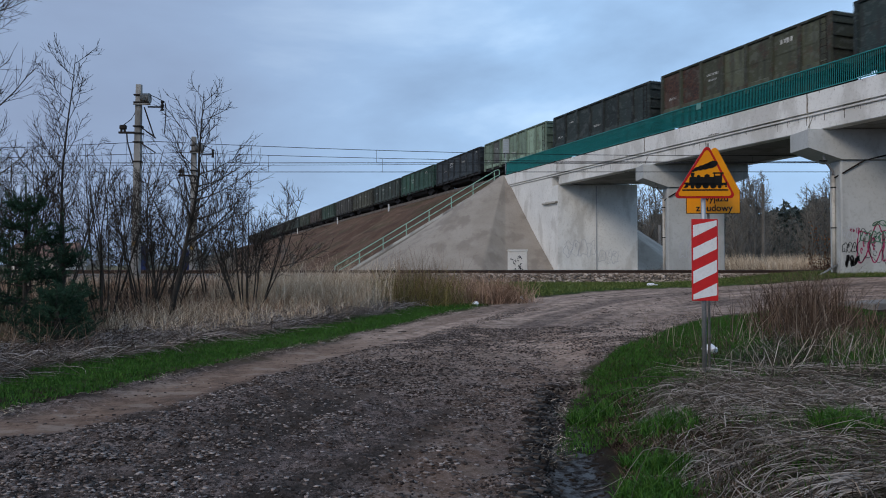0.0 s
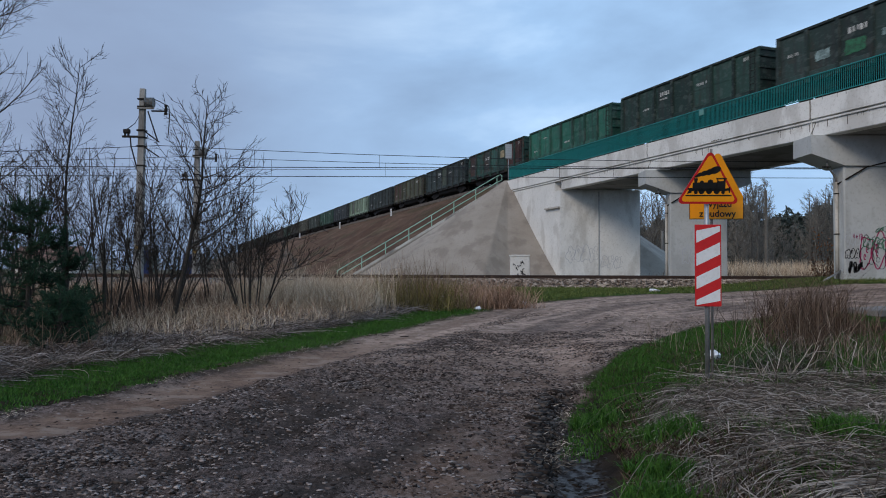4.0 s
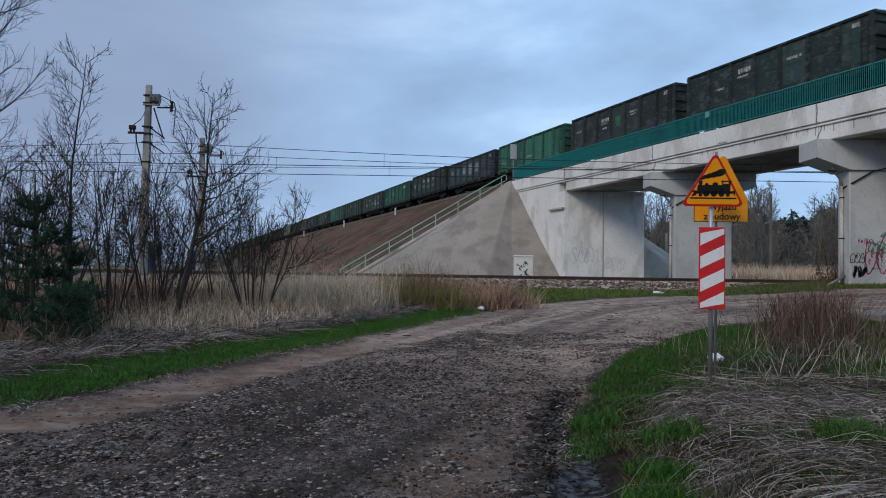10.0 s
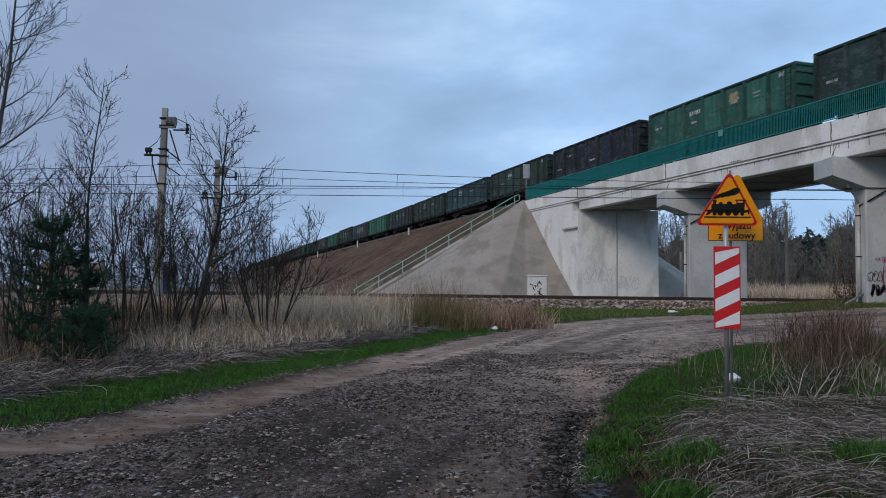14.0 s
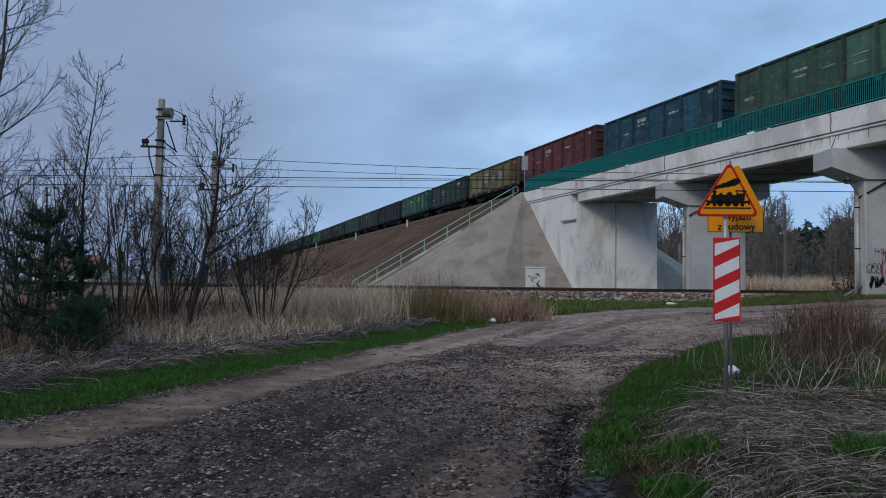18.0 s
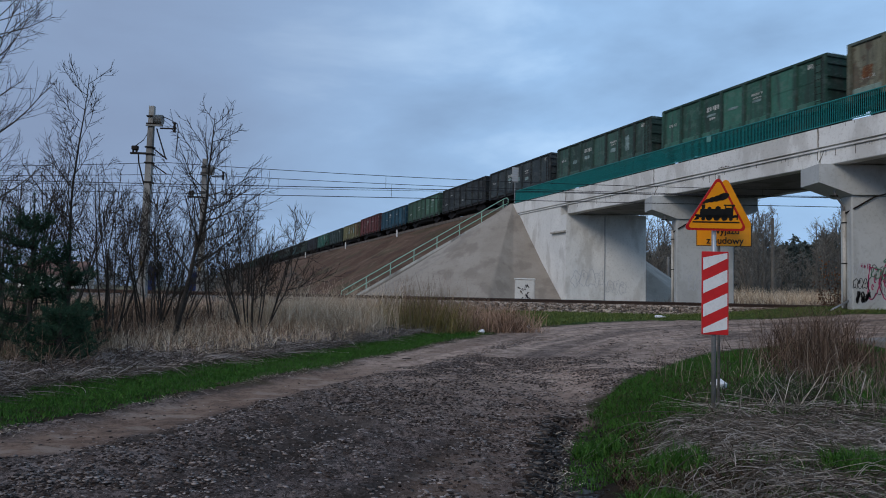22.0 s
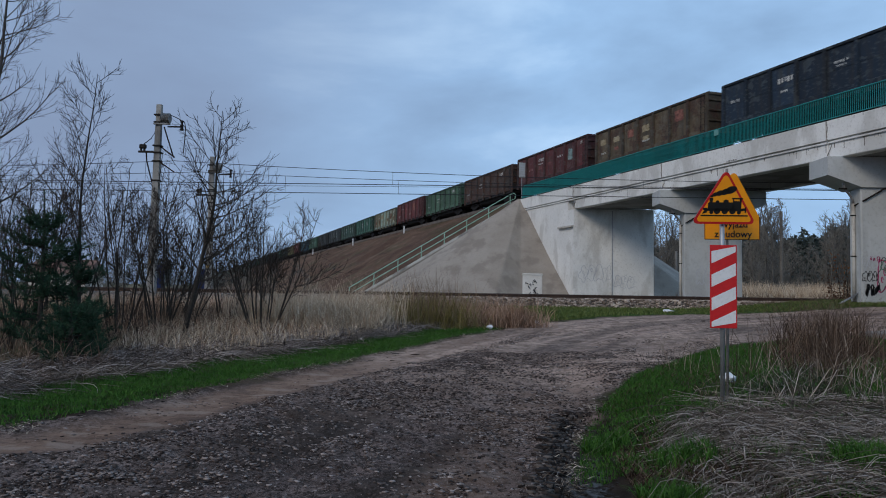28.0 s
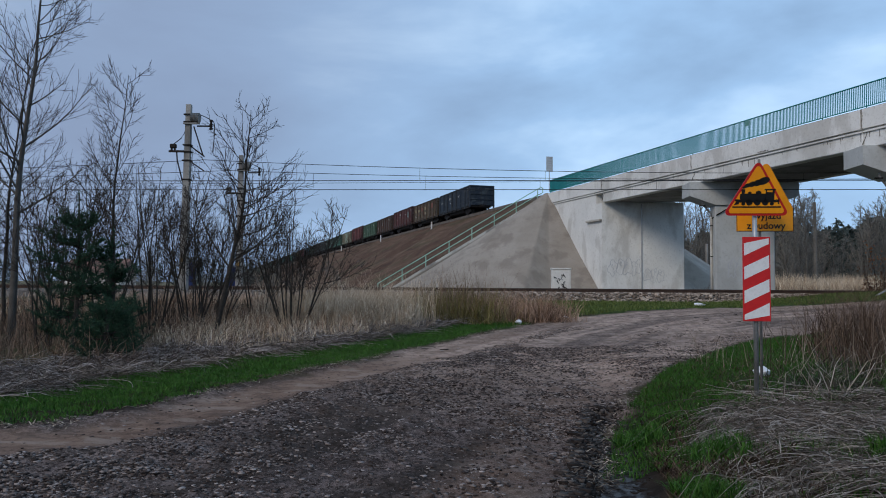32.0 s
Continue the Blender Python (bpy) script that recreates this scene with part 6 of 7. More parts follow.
def plants_near():
    rs = np.random.RandomState(21)
    # green verge on the road's north-west side
    x, y = scatter(rs, 72000, lambda x, y: (step((-inside_road(x, y) - 0.02) / 0.12) * (-inside_road(x, y) < 1.5 + 0.4 * value_noise(x, y, 1.1, 2) + 0.55 * step((-2.0 - x) / 3)) * (x < 3.2) * (y > 5)) * (0.35 + 0.65 * value_noise(x, y, 2.0, 7)), (-9, 6.5), (3.2, 27))
    blades(len(x), x, y, surface_z(x, y) - 0.01, (0.03, 0.10), 0.010, (0.1, 0.9), M_GRASS, "verge_grass", "short green grass along the gravel road", "grass", 1)
    # green strip between road and railway
    x, y = scatter(rs, 24000, lambda x, y: (inside_road(x, y) < -0.15) * (0.3 + 0.7 * value_noise(x, y, 0.8, 9)) * (y > 21 + 0.15 * x), (1.5, 22), (24, 36.9))
    blades(len(x), x, y, surface_z(x, y) - 0.01, (0.05, 0.18), 0.022, (0.1, 1.0), M_DULLGRASS, "railway_grass", "short green grass between the road and the railway", "grass", 2)
    # green patch by the sign
    def clear(x, y):
        return (inside_road(x, y) < -0.06) * (edge_distance(x, y, DITCH) > 0.30 + 0.08 * value_noise(x, y, 3.0, 44))

    def lush(x, y):
        edge = np.clip(1.3 - edge_distance(x, y, RIGHT_EDGE) / (0.9 + 0.2 * np.clip(y - 6, 0, 9)), 0.0, 1)
        tufts = step((value_noise(x, y, 1.3, 5) - 0.48) / 0.2) * 0.6
        return clear(x, y) * np.maximum(edge * step((y - 7.2) / 2.0), tufts * (1 - 0.5 * step((x - 3.2) / 2.0)) + 0.05)

    x, y = scatter(rs, 62000, lush, (0.9, 4.0), (12, 23))
    blades(len(x), x, y, surface_z(x, y) - 0.01, (0.03, 0.11), 0.008, (0.1, 1.0), M_GRASS, "corner_grass", "bright green grass in the bend of the road", "grass", 3)
    # dead grass lying flat around the sign: a fine mat, then long bleached stalks in swathes
    def bed(x, y):
        return clear(x, y) * step((x - np.interp(y, (3, 5, 6.3, 8.5, 9.6, 12, 15), (1.2, 1.35, 1.8, 2.2, 3.1, 4.8, 6.5))) / 0.6)

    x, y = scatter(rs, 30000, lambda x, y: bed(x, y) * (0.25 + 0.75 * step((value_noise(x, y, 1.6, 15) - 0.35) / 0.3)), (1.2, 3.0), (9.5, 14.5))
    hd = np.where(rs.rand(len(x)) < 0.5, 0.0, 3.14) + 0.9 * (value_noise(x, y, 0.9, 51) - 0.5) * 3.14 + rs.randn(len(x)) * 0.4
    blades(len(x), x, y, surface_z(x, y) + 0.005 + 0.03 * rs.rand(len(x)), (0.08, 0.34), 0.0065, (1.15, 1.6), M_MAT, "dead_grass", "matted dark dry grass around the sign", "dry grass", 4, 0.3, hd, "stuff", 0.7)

    # bleached stalks lie in swathes that sweep west and curl towards the rut
    def sweep(x, y):
        return 3.14 + 0.9 * (value_noise(x, y, 0.55, 52) - 0.5) + 1.25 * step((2.7 + 0.12 * (y - 5) - x) / 1.2)

    def swathe(x, y):
        return bed(x, y) * (0.12 + 0.88 * step((value_noise(x * 0.6, y * 1.6, 1.3, 53) - 0.36) / 0.22)) * (1 - 0.85 * step((y - 8.2) / 1.8))

    for n, lo, hi, size, r, wild, lift, material, seed, words in (
            (3600, (1.5, 4.0), (5.2, 7.8), (0.45, 1.1), 0.0046, 0.24, 0.05, M_STALK, 44, "bleached stalks lying in swathes beside the rut"),
            (2600, (2.4, 6.8), (7.5, 10.2), (0.4, 1.0), 0.0042, 0.2, 0.05, M_STALK, 45, "fine bleached stalks pressed flat around the sign"),
            (1700, (1.5, 4.2), (4.4, 9.0), (0.22, 0.55), 0.0044, 0.9, 0.12, M_STALK, 46, "curled pale stalks over the flattened grass"),
            (130, (2.0, 5.0), (7.0, 11.0), (0.9, 1.7), 0.0042, 0.5, 0.30, M_STALK, 47, "long single stalks arching over the flattened grass")):
        x, y = scatter(rs, n, swathe, lo, hi)
        stalks(x, y, size, r, sweep, wild, lift, material, words, seed)
    x, y = scatter(rs, 380, lambda x, y: bed(x, y) * (x / y > 0.33), (2.8, 8.6), (7.5, 13))
    blades(len(x), x, y, surface_z(x, y), (0.2, 0.8), 0.008, (0.1, 1.3), M_STALK, "dry_tangle", "tangled dry stems between the sign and the weeds", "dry grass", 50, 0.6, None, "stuff", 0.9)
    # green blades that come up through the stalks
    x, y = scatter(rs, 6500, lambda x, y: bed(x, y) * (0.15 + step((value_noise(x, y, 1.1, 54) - 0.45) / 0.3)), (1.5, 4.0), (8, 13))
    blades(len(x), x, y, surface_z(x, y), (0.04, 0.12), 0.006, (0.1, 1.2), M_GRASS, "young_grass", "young green grass between the dead stalks", "grass", 48)
    x, y = scatter(rs, 7000, lambda x, y: (inside_road(x, y) < -0.3) * (x / y > 0.50) * (0.3 + 0.7 * value_noise(x, y, 1.0, 55)), (5.0, 9.5), (12, 16))
    blades(len(x), x, y, surface_z(x, y), (0.06, 0.22), 0.010, (0.1, 0.9), M_GRASS, "green_patch", "green grass behind the flattened stalks", "grass", 49)
    # longer green tufts at the foot of the bank
    for i, (tx, ty, tr) in enumerate(((1.42, 5.1, 0.27), (1.62, 5.75, 0.26), (2.05, 6.9, 0.3), (1.55, 7.9, 0.25), (3.4, 6.4, 0.3), (1.3, 4.5, 0.2))):
        n = 900
        a, q = rs.rand(n) * 6.28, tr * rs.rand(n) ** 0.7
        x, y = tx + q * np.cos(a), ty + q * np.sin(a)
        blades(n, x, y, surface_z(x, y), (0.07, 0.25), 0.009, (0.05, 1.1), M_GRASS, "grass_tuft", "taller bright green grass tuft beside the wet rut", "grass", 70 + i, 0.7)
    x, y = scatter(rs, 9000, lambda x, y: clear(x, y) * step((x - np.interp(y, (5, 8, 12, 16), (1.3, 1.7, 3.4, 5.2))) / 0.8) * (0.15 + 0.85 * value_noise(x, y, 1.8, 88)), (1.2, 4.5), (10, 16))
    blades(len(x), x, y, surface_z(x, y), (0.05, 0.2), 0.007, (0.4, 1.5), M_DRY, "withered_grass", "withered brown blades among the green grass", "dry grass", 89, 0.5)
    # dead leaf litter under it
    x, y = scatter(rs, 16000, lambda x, y: clear(x, y) * (edge_distance(x, y, RIGHT_EDGE) < 1.6) * (1.1 - step((y - 6.5) / 2.5)), (0.9, 3.6), (7, 14))
    blades(len(x), x, y, surface_z(x, y), (0.03, 0.12), 0.012, (0.5, 1.5), M_LEAF, "dead_leaves", "brown dead leaves and stalks beside the wet rut", "dry grass", 41)
    # flattened pale grass below the shrubs
    x, y = scatter(rs, 11000, lambda x, y: (-inside_road(x, y) > 1.25 + 0.3 * value_noise(x, y, 1.1, 2) + 0.55 * step((-2.0 - x) / 3)) * (-inside_road(x, y) < 4.6) * (x < 2) * (0.3 + 0.7 * step((x + 8.5) / 3.5)), (-14, 6), (2, 26))
    hd = -0.6 + rs.randn(len(x)) * 1.1
    blades(len(x), x, y, surface_z(x, y) + 0.02 + 0.16 * rs.rand(len(x)), (0.2, 0.75), 0.011, (1.0, 1.62), M_PALE, "pale_dead_grass", "pale flattened dead grass below the shrubs", "dry grass", 5, 0.3, hd, "stuff", 0.6)
    x, y = scatter(rs, 3600, lambda x, y: (-inside_road(x, y) > 1.5 + 0.55 * step((-2.0 - x) / 3)) * (-inside_road(x, y) < 4.4) * (0.15 + 0.85 * step((x + 9.0) / 2.5)) * (0.15 + 0.85 * step((value_noise(x, y, 0.8, 67) - 0.38) / 0.2)), (-11, 7), (1, 24))
    stalks(x, y, (0.45, 1.2), 0.006, lambda x, y: 0.55 + 1.4 * (value_noise(x, y, 0.5, 68) - 0.5), 0.35, 0.2, M_PALE, "long bleached stalks fallen below the shrubs", 69)
    # bleached thatch where the verge meets the road
    x, y = scatter(rs, 4500, lambda x, y: np.exp(-((inside_road(x, y) + 0.02) / 0.13) ** 2) * (0.1 + 0.9 * step((value_noise(x, y, 1.4, 56) - 0.42) / 0.2)), (-7, 6.0), (2.5, 24))
    blades(len(x), x, y, surface_z(x, y) + 0.004, (0.04, 0.16), 0.013, (1.2, 1.55), M_DRY, "thatch", "bleached thatch along the edge of the verge", "dry grass", 57, 0.2)
    # reeds
    x, y = scatter(rs, 13000, lambda x, y: np.exp(-((x + 3.9 - 0.05 * (y - 22)) / 1.7) ** 4) * (0.3 + 0.7 * value_noise(x, y, 1.0, 25)), (-6.6, 20.2), (-1.0, 26))
    blades(len(x), x, y, surface_z(x, y), (0.25, 1.3), 0.018, (0.02, 1.35), M_REED, "reeds", "pale dry reeds before the railway", "reeds", 6, 0.6, None, "stuff", 0.8)
    x, y = scatter(rs, 14000, lambda x, y: 0.2 + 0.8 * value_noise(x, y, 0.6, 26), (-19, 18.5), (-3, 34))
    blades(len(x), x, y, surface_z(x, y), (0.2, 0.8), 0.018, (0.05, 1.45), M_WEED, "undergrowth", "brown dry undergrowth below the shrubs", "undergrowth", 7, 0.3)
    x, y = scatter(rs, 8000, lambda x, y: (0.08 + 0.92 * step((value_noise(x, y, 0.9, 27) - 0.35) / 0.3)) * (0.28 + 0.72 * step((x + 9.0) / 4)), (-20, 21.5), (-3, 35))
    blades(len(x), x, y, surface_z(x, y), (0.2, 0.72), 0.014, (0.02, 0.9), M_REED, "thicket_reeds", "pale dry reeds between the shrubs and the railway", "reeds", 61, 0.4)
    x, y = scatter(rs, 9000, lambda x, y: (-inside_road(x, y) > 2.9) * (0.2 + 0.8 * value_noise(x, y, 1.2, 64)), (-13, 12), (-2, 24))
    blades(len(x), x, y, surface_z(x, y), (0.2, 0.95), 0.010, (0.05, 1.5), M_TALL, "brown_stems", "thin reddish brown stems below the shrubs", "undergrowth", 62, 0.4)
    x, y = scatter(rs, 1300, lambda x, y: (-inside_road(x, y) > 3.4) * step((-5.2 - x) / 2) * (0.3 + 0.7 * value_noise(x, y, 0.7, 65)), (-15, 14), (-4, 26))
    blades(len(x), x, y, surface_z(x, y), (0.4, 1.5), 0.012, (0.02, 0.6), M_TWIG, "dark_stems", "thin dark upright stems below the shrubs", "undergrowth", 66, 0.3)
    x, y = scatter(rs, 4200, lambda x, y: (-inside_road(x, y) > 2.0) * (0.25 + 0.75 * value_noise(x, y, 1.3, 92)), (-7.4, 15.0), (-1.6, 20.5))
    blades(len(x), x, y, surface_z(x, y), (0.2, 0.75), 0.012, (0.05, 1.3), M_REED, "front_reeds", "pale broken reeds before the shrubs", "reeds", 93, 0.6, None, "stuff", 0.8)
    # brush by the tracks
    x, y = scatter(rs, 2800, lambda x, y: np.exp(-((x + 0.9) / 1.0) ** 2) * np.ones_like(y), (-3.0, 22.0), (1.5, 25.5))
    blades(len(x), x, y, surface_z(x, y), (0.2, 1.35), 0.015, (0.02, 1.1), M_BRUSHGREEN, "green_brush", "greenish willow brush before the tracks", "brush", 8, 0.2)
    x, y = scatter(rs, 6500, lambda x, y: np.exp(-((x - 0.6) / 1.8) ** 4) * (0.3 + 0.7 * value_noise(x, y, 1.5, 98)), (-1.6, 23.0), (3.1, 26.5))
    blades(len(x), x, y, surface_z(x, y), (0.15, 1.1), 0.015, (0.02, 1.3), M_WEED, "brown_brush", "reddish brown dry brush before the tracks", "brush", 9, 0.3)
    x, y = scatter(rs, 420, lambda x, y: np.exp(-((x + 1.0) / 0.9) ** 2) * np.ones_like(y), (-3.4, 22.0), (1.8, 25.5))
    blades(len(x), x, y, surface_z(x, y), (1.0, 2.1), 0.010, (0.02, 0.45), M_TALL, "tall_stems", "tall thin brown stems over the brush", "brush", 58, 0.15)
    x, y = scatter(rs, 700, lambda x, y: 0.3 + 0.7 * value_noise(x, y, 1.0, 59), (-6.6, 20.5), (-1.4, 25.5))
    blades(len(x), x, y, surface_z(x, y), (0.9, 1.9), 0.011, (0.02, 0.35), M_REED, "tall_reeds", "tall pale reeds over the dry growth", "reeds", 60, 0.3)
    # tall weeds behind the sign
    x, y = scatter(rs, 1700, lambda x, y: np.exp(-((x / y - 0.482) / 0.05) ** 2 - ((y - 16.5) / 2.0) ** 2), (5.2, 13), (11.5, 20))
    blades(len(x), x, y, surface_z(x, y), (0.4, 1.75), 0.011, (0.0, 0.75), M_BRAMBLE, "tall_weeds", "tall brown dead weeds behind the sign", "weeds", 10, 0.5, None, "stuff", 0.9)
    x, y = scatter(rs, 2600, lambda x, y: (x / y > 0.42) * (inside_road(x, y) < -0.4), (5.5, 11.5), (13, 19))
    blades(len(x), x, y, surface_z(x, y), (0.12, 0.5), 0.012, (0.1, 1.2), M_BRAMBLE, "dark_weeds", "dark dead weeds and brambles behind the sign", "weeds", 63, 0.3)
    x, y = scatter(rs, 260, lambda x, y: np.ones_like(x), (3.5, 9.8), (7.5, 15))
    blades(len(x), x, y, surface_z(x, y), (0.3, 1.0), 0.008, (0.0, 0.7), M_DRY, "dry_stalks", "thin dry stalks around the sign posts", "weeds", 11, 0.4)
    # stones on the road
    def stony(x, y):
        l = edge_distance(x, y, LEFT_EDGE)
        band = 0.42 + 0.9 * np.exp(-((l - 2.1) / 0.6) ** 2) + 0.25 * np.exp(-((edge_distance(x, y, DITCH) - 0.42) / 0.14) ** 2)
        return (inside_road(x, y) > -0.05) * np.clip(band, 0, 1) * (0.16 + 0.84 * step((0.6 * value_noise(x, y, 1.1, 31) + 0.4 * value_noise(x, y, 3.1, 32) - 0.40) / 0.22)) * np.where(l < 1.25, 0.04, 1)

    x, y = scatter(rs, 70000, stony, (-6.5, 3.2), (5, 17))
    stones(len(x), x, y, surface_z(x, y) + 0.001, (0.006, 0.030), M_PEBBLE, "road_gravel", "loose grey stones on the gravel road", "gravel", 12, 0.5)
    # flat broken chips, thickest on the ridges between the wheel lanes
    x, y = scatter(rs, 22000, lambda x, y: stony(x, y) * step((value_noise(edge_distance(x, y, LEFT_EDGE) * 2.4, 0.15 * y, 1.0, 83) - 0.35) / 0.3), (-6.5, 3.2), (7, 22))
    stones(len(x), x, y, surface_z(x, y) + 0.002, (0.009, 0.036), M_CHIP, "stone_chips", "flat pale broken chips on the gravel road", "gravel", 14, 0.28)
    x, y = scatter(rs, 900, lambda x, y: (inside_road(x, y) > 0.1) * (y > 14) * step((value_noise(x, y, 0.7, 84) - 0.5) / 0.15), (-3, 14), (16, 29))
    stones(len(x), x, y, surface_z(x, y) - 0.01, (0.02, 0.10), M_PEBBLE, "dirt_clods", "dark clods and stones on the worn road", "gravel", 15, 0.35)
    x, y = scatter(rs, 5200, lambda x, y: stony(x, y) * step((value_noise(x, y, 1.9, 86) - 0.55) / 0.12), (-6.5, 3.4), (5, 16))
    stones(len(x), x, y, surface_z(x, y) - 0.004, (0.012, 0.042), M_RUT, "dark_stones", "dark broken stones in heaps on the gravel road", "gravel", 17, 0.6)
    x, y = scatter(rs, 2600, lambda x, y: np.exp(-((edge_distance(x, y, DITCH) - 0.33) / 0.10) ** 2) * (inside_road(x, y) > -0.02) * (0.2 + 0.8 * value_noise(x, y, 3.0, 87)), (0.1, 3.6), (1.8, 9.6))
    stones(len(x), x, y, surface_z(x, y) - 0.004, (0.014, 0.058), M_RUT, "rut_stones", "dark broken stones along the wet rut", "gravel", 13)
    x, y = scatter(rs, 1200, lambda x, y: (edge_distance(x, y, DITCH) < 0.26) * (0.2 + 0.8 * value_noise(x, y, 5.0, 85)), (0.3, 3.4), (2.0, 9.6))
    stones(len(x), x, y, surface_z(x, y) - 0.006, (0.012, 0.05), M_CLOD, "mud_clods", "wet dark mud clods in the rut", "mud", 16, 0.5)


plants_near()


def puddle():
    """Shallow water at the low end of the wet rut."""
    rs = random.Random(12)
    cx, cy = 0.90, 4.62
    g = Geo()
    ring = [(0.17 * rs.uniform(0.75, 1.15) * math.cos(6.2832 * i / 30), 0.75 * rs.uniform(0.8, 1.12) * math.sin(6.2832 * i / 30)) for i in range(30)]
    z = float(np.median(surface_z(np.full(9, cx), np.linspace(cy - 0.5, cy + 0.5, 9))))
    g.prism(ring, -0.05, 0.006)
    ob = part("puddle", g, M_WATER, None, "", False, pose(cx, cy, z, 0, 0, -12))
    tagged(ob, "shallow muddy puddle in the wheel rut", "puddle", "", "structure")


puddle()


def shoot(g, rs, p, d, length, r0, r1, n, lift, wob, sides):
    """One bending shoot; gives its points and directions."""
    pts, dirs, rad = [p], [d], [r0]
    for i in range(n):
        d = (d + Vector((rs.uniform(-wob, wob), rs.uniform(-wob, wob), rs.uniform(-wob, wob) * 0.6 + lift))).normalized()
        p = p + d * (length / n)
        pts.append(p)
        dirs.append(d)
        rad.append(r0 + (r1 - r0) * (i + 1) / n)
    g.tube(pts, rad, sides, False)
    return pts, dirs, rad


def off_shoot(rs, d, tilt):
    """A direction that leaves d by about tilt degrees, on any side."""
    a = rs.uniform(0, 6.2832)
    u = d.cross(Vector((math.cos(a), math.sin(a), 0.3))).normalized()
    k = radians(tilt * rs.uniform(0.7, 1.25))
    return (d * math.cos(k) + u * math.sin(k)).normalized()


def grow_stem(wood, twigs, rs, p, d, length, r, count, fine, low=0.3, reach=0.46):
    pts, dirs, rad = shoot(wood, rs, p, d, length, r, 0.006, 12, 0.02, 0.07, 6)
    for k in range(count):
        u = low + (0.98 - low) * (k + rs.random()) / count
        i = min(11, int(u * 12))
        q = pts[i].lerp(pts[i + 1], u * 12 - i)
        bl = length * (reach * (1 - u) + 0.11) * rs.uniform(0.6, 1.15)
        bp, bd, br = shoot(wood, rs, q, off_shoot(rs, dirs[i], 58), bl, max(0.008, rad[i] * 0.45), 0.0055, 5, 0.11, 0.13, 4)
        n = int(bl * fine * 0.8) + 2
        for j in range(n):
            v = 0.2 + 0.8 * (j + rs.random()) / n
            m = min(4, int(v * 5))
            tp, td, tr = shoot(twigs, rs, bp[m].lerp(bp[m + 1], min(1, v * 5 - m)), off_shoot(rs, bd[m], 42), bl * rs.uniform(0.22, 0.5) * (1.15 - 0.6 * v) + 0.08, 0.0066, 0.0034, 3, 0.13, 0.14, 3)
            for w in range(rs.randint(1, 3)):
                e = rs.randint(1, 2)
                shoot(twigs, rs, tp[e], off_shoot(rs, td[e], 40), rs.uniform(0.08, 0.28), 0.0046, 0.0026, 2, 0.12, 0.12, 3)


def bare_tree(name, label, x, y, height, stems, seed, lean=(0, 0), r=0.05, count=24, fine=7, bark=None, group="", spread=0.26, reach=0.46):
    rs = random.Random(seed)
    z = float(ground_z(np.array(x), np.array(y)))
    t = thing(name, label, "tree" if name == "tree" else "shrub", pose(x, y, z), group)
    trunk, twigs = Geo(), Geo()
    for k in range(stems):
        a = 6.28 * k / stems + rs.uniform(-0.6, 0.6)
        o, f = (0.2, spread) if stems > 1 else (0.0, 0.0)
        d = Vector((lean[0] + f * math.cos(a), lean[1] + f * math.sin(a), 1)).normalized()
        grow_stem(trunk, twigs, rs, Vector((o * math.cos(a), o * math.sin(a), -0.1)), d, height * rs.uniform(0.7, 1.0) if stems > 1 else height, r * rs.uniform(0.8, 1.1), count, fine, 0.3, reach)
    part("trunk", trunk, bark or M_BARK, t, "", True)
    part("crown", twigs, M_TWIG, t, "bare twigs")
    return t


def trees():
    bare_tree("tree", "slender dark leafless tree leaning over dry grass", -6.65, 18.2, 5.7, 1, 11, (0.16, 0.0), 0.075, 30, 8)
    bare_tree("shrub", "many-stemmed leafless dark shrub in dry grass", -5.05, 19.6, 4.0, 13, 12, (0.04, 0.0), 0.024, 9, 6, None, "", 0.42)
    bare_tree("tree", "tall thin leafless tree at the thicket's edge", -9.95, 19.4, 6.9, 1, 13, (0.04, 0), 0.055, 28, 8, None, "", 0.26, 0.26)
    bare_tree("tree", "tall leafless birch with grey bark", -10.75, 16.6, 10.0, 1, 14, (-0.03, 0), 0.09, 28, 7, M_BIRCH, "", 0.26, 0.28)
    bare_tree("tree", "tall thin leafless tree in the thicket", -12.9, 19.6, 8.0, 1, 15, (-0.02, 0), 0.07, 28, 7, None, "", 0.26, 0.28)
    rs = random.Random(40)
    spots = [(-10.2, 17.5, 4.2), (-8.5, 18.8, 4.6), (-9.3, 18.0, 4.4), (-7.9, 19.9, 4.0), (-9.6, 21.5, 5.2), (-8.6, 22.5, 4.8), (-7.5, 20.5, 4.0), (-11.5, 20.0, 5.2), (-12.5, 22.5, 5.6), (-7.2, 23.5, 4.2), (-10.8, 24.5, 5.3), (-6.2, 22.8, 3.2), (-13.0, 18.0, 4.8), (-9.6, 16.0, 3.8), (-7.0, 19.2, 2.6), (-8.2, 20.8, 4.0), (-10.9, 18.6, 4.4)]
    for i, (x, y, h) in enumerate(spots):
        bare_tree("shrub", "leafless dark grey shrub of thin upright stems", x, y, h, rs.randint(3, 5), 100 + i, (rs.uniform(-0.08, 0.12), 0), 0.026, 9, 5.5, None, "shrubs of the thicket")


trees()


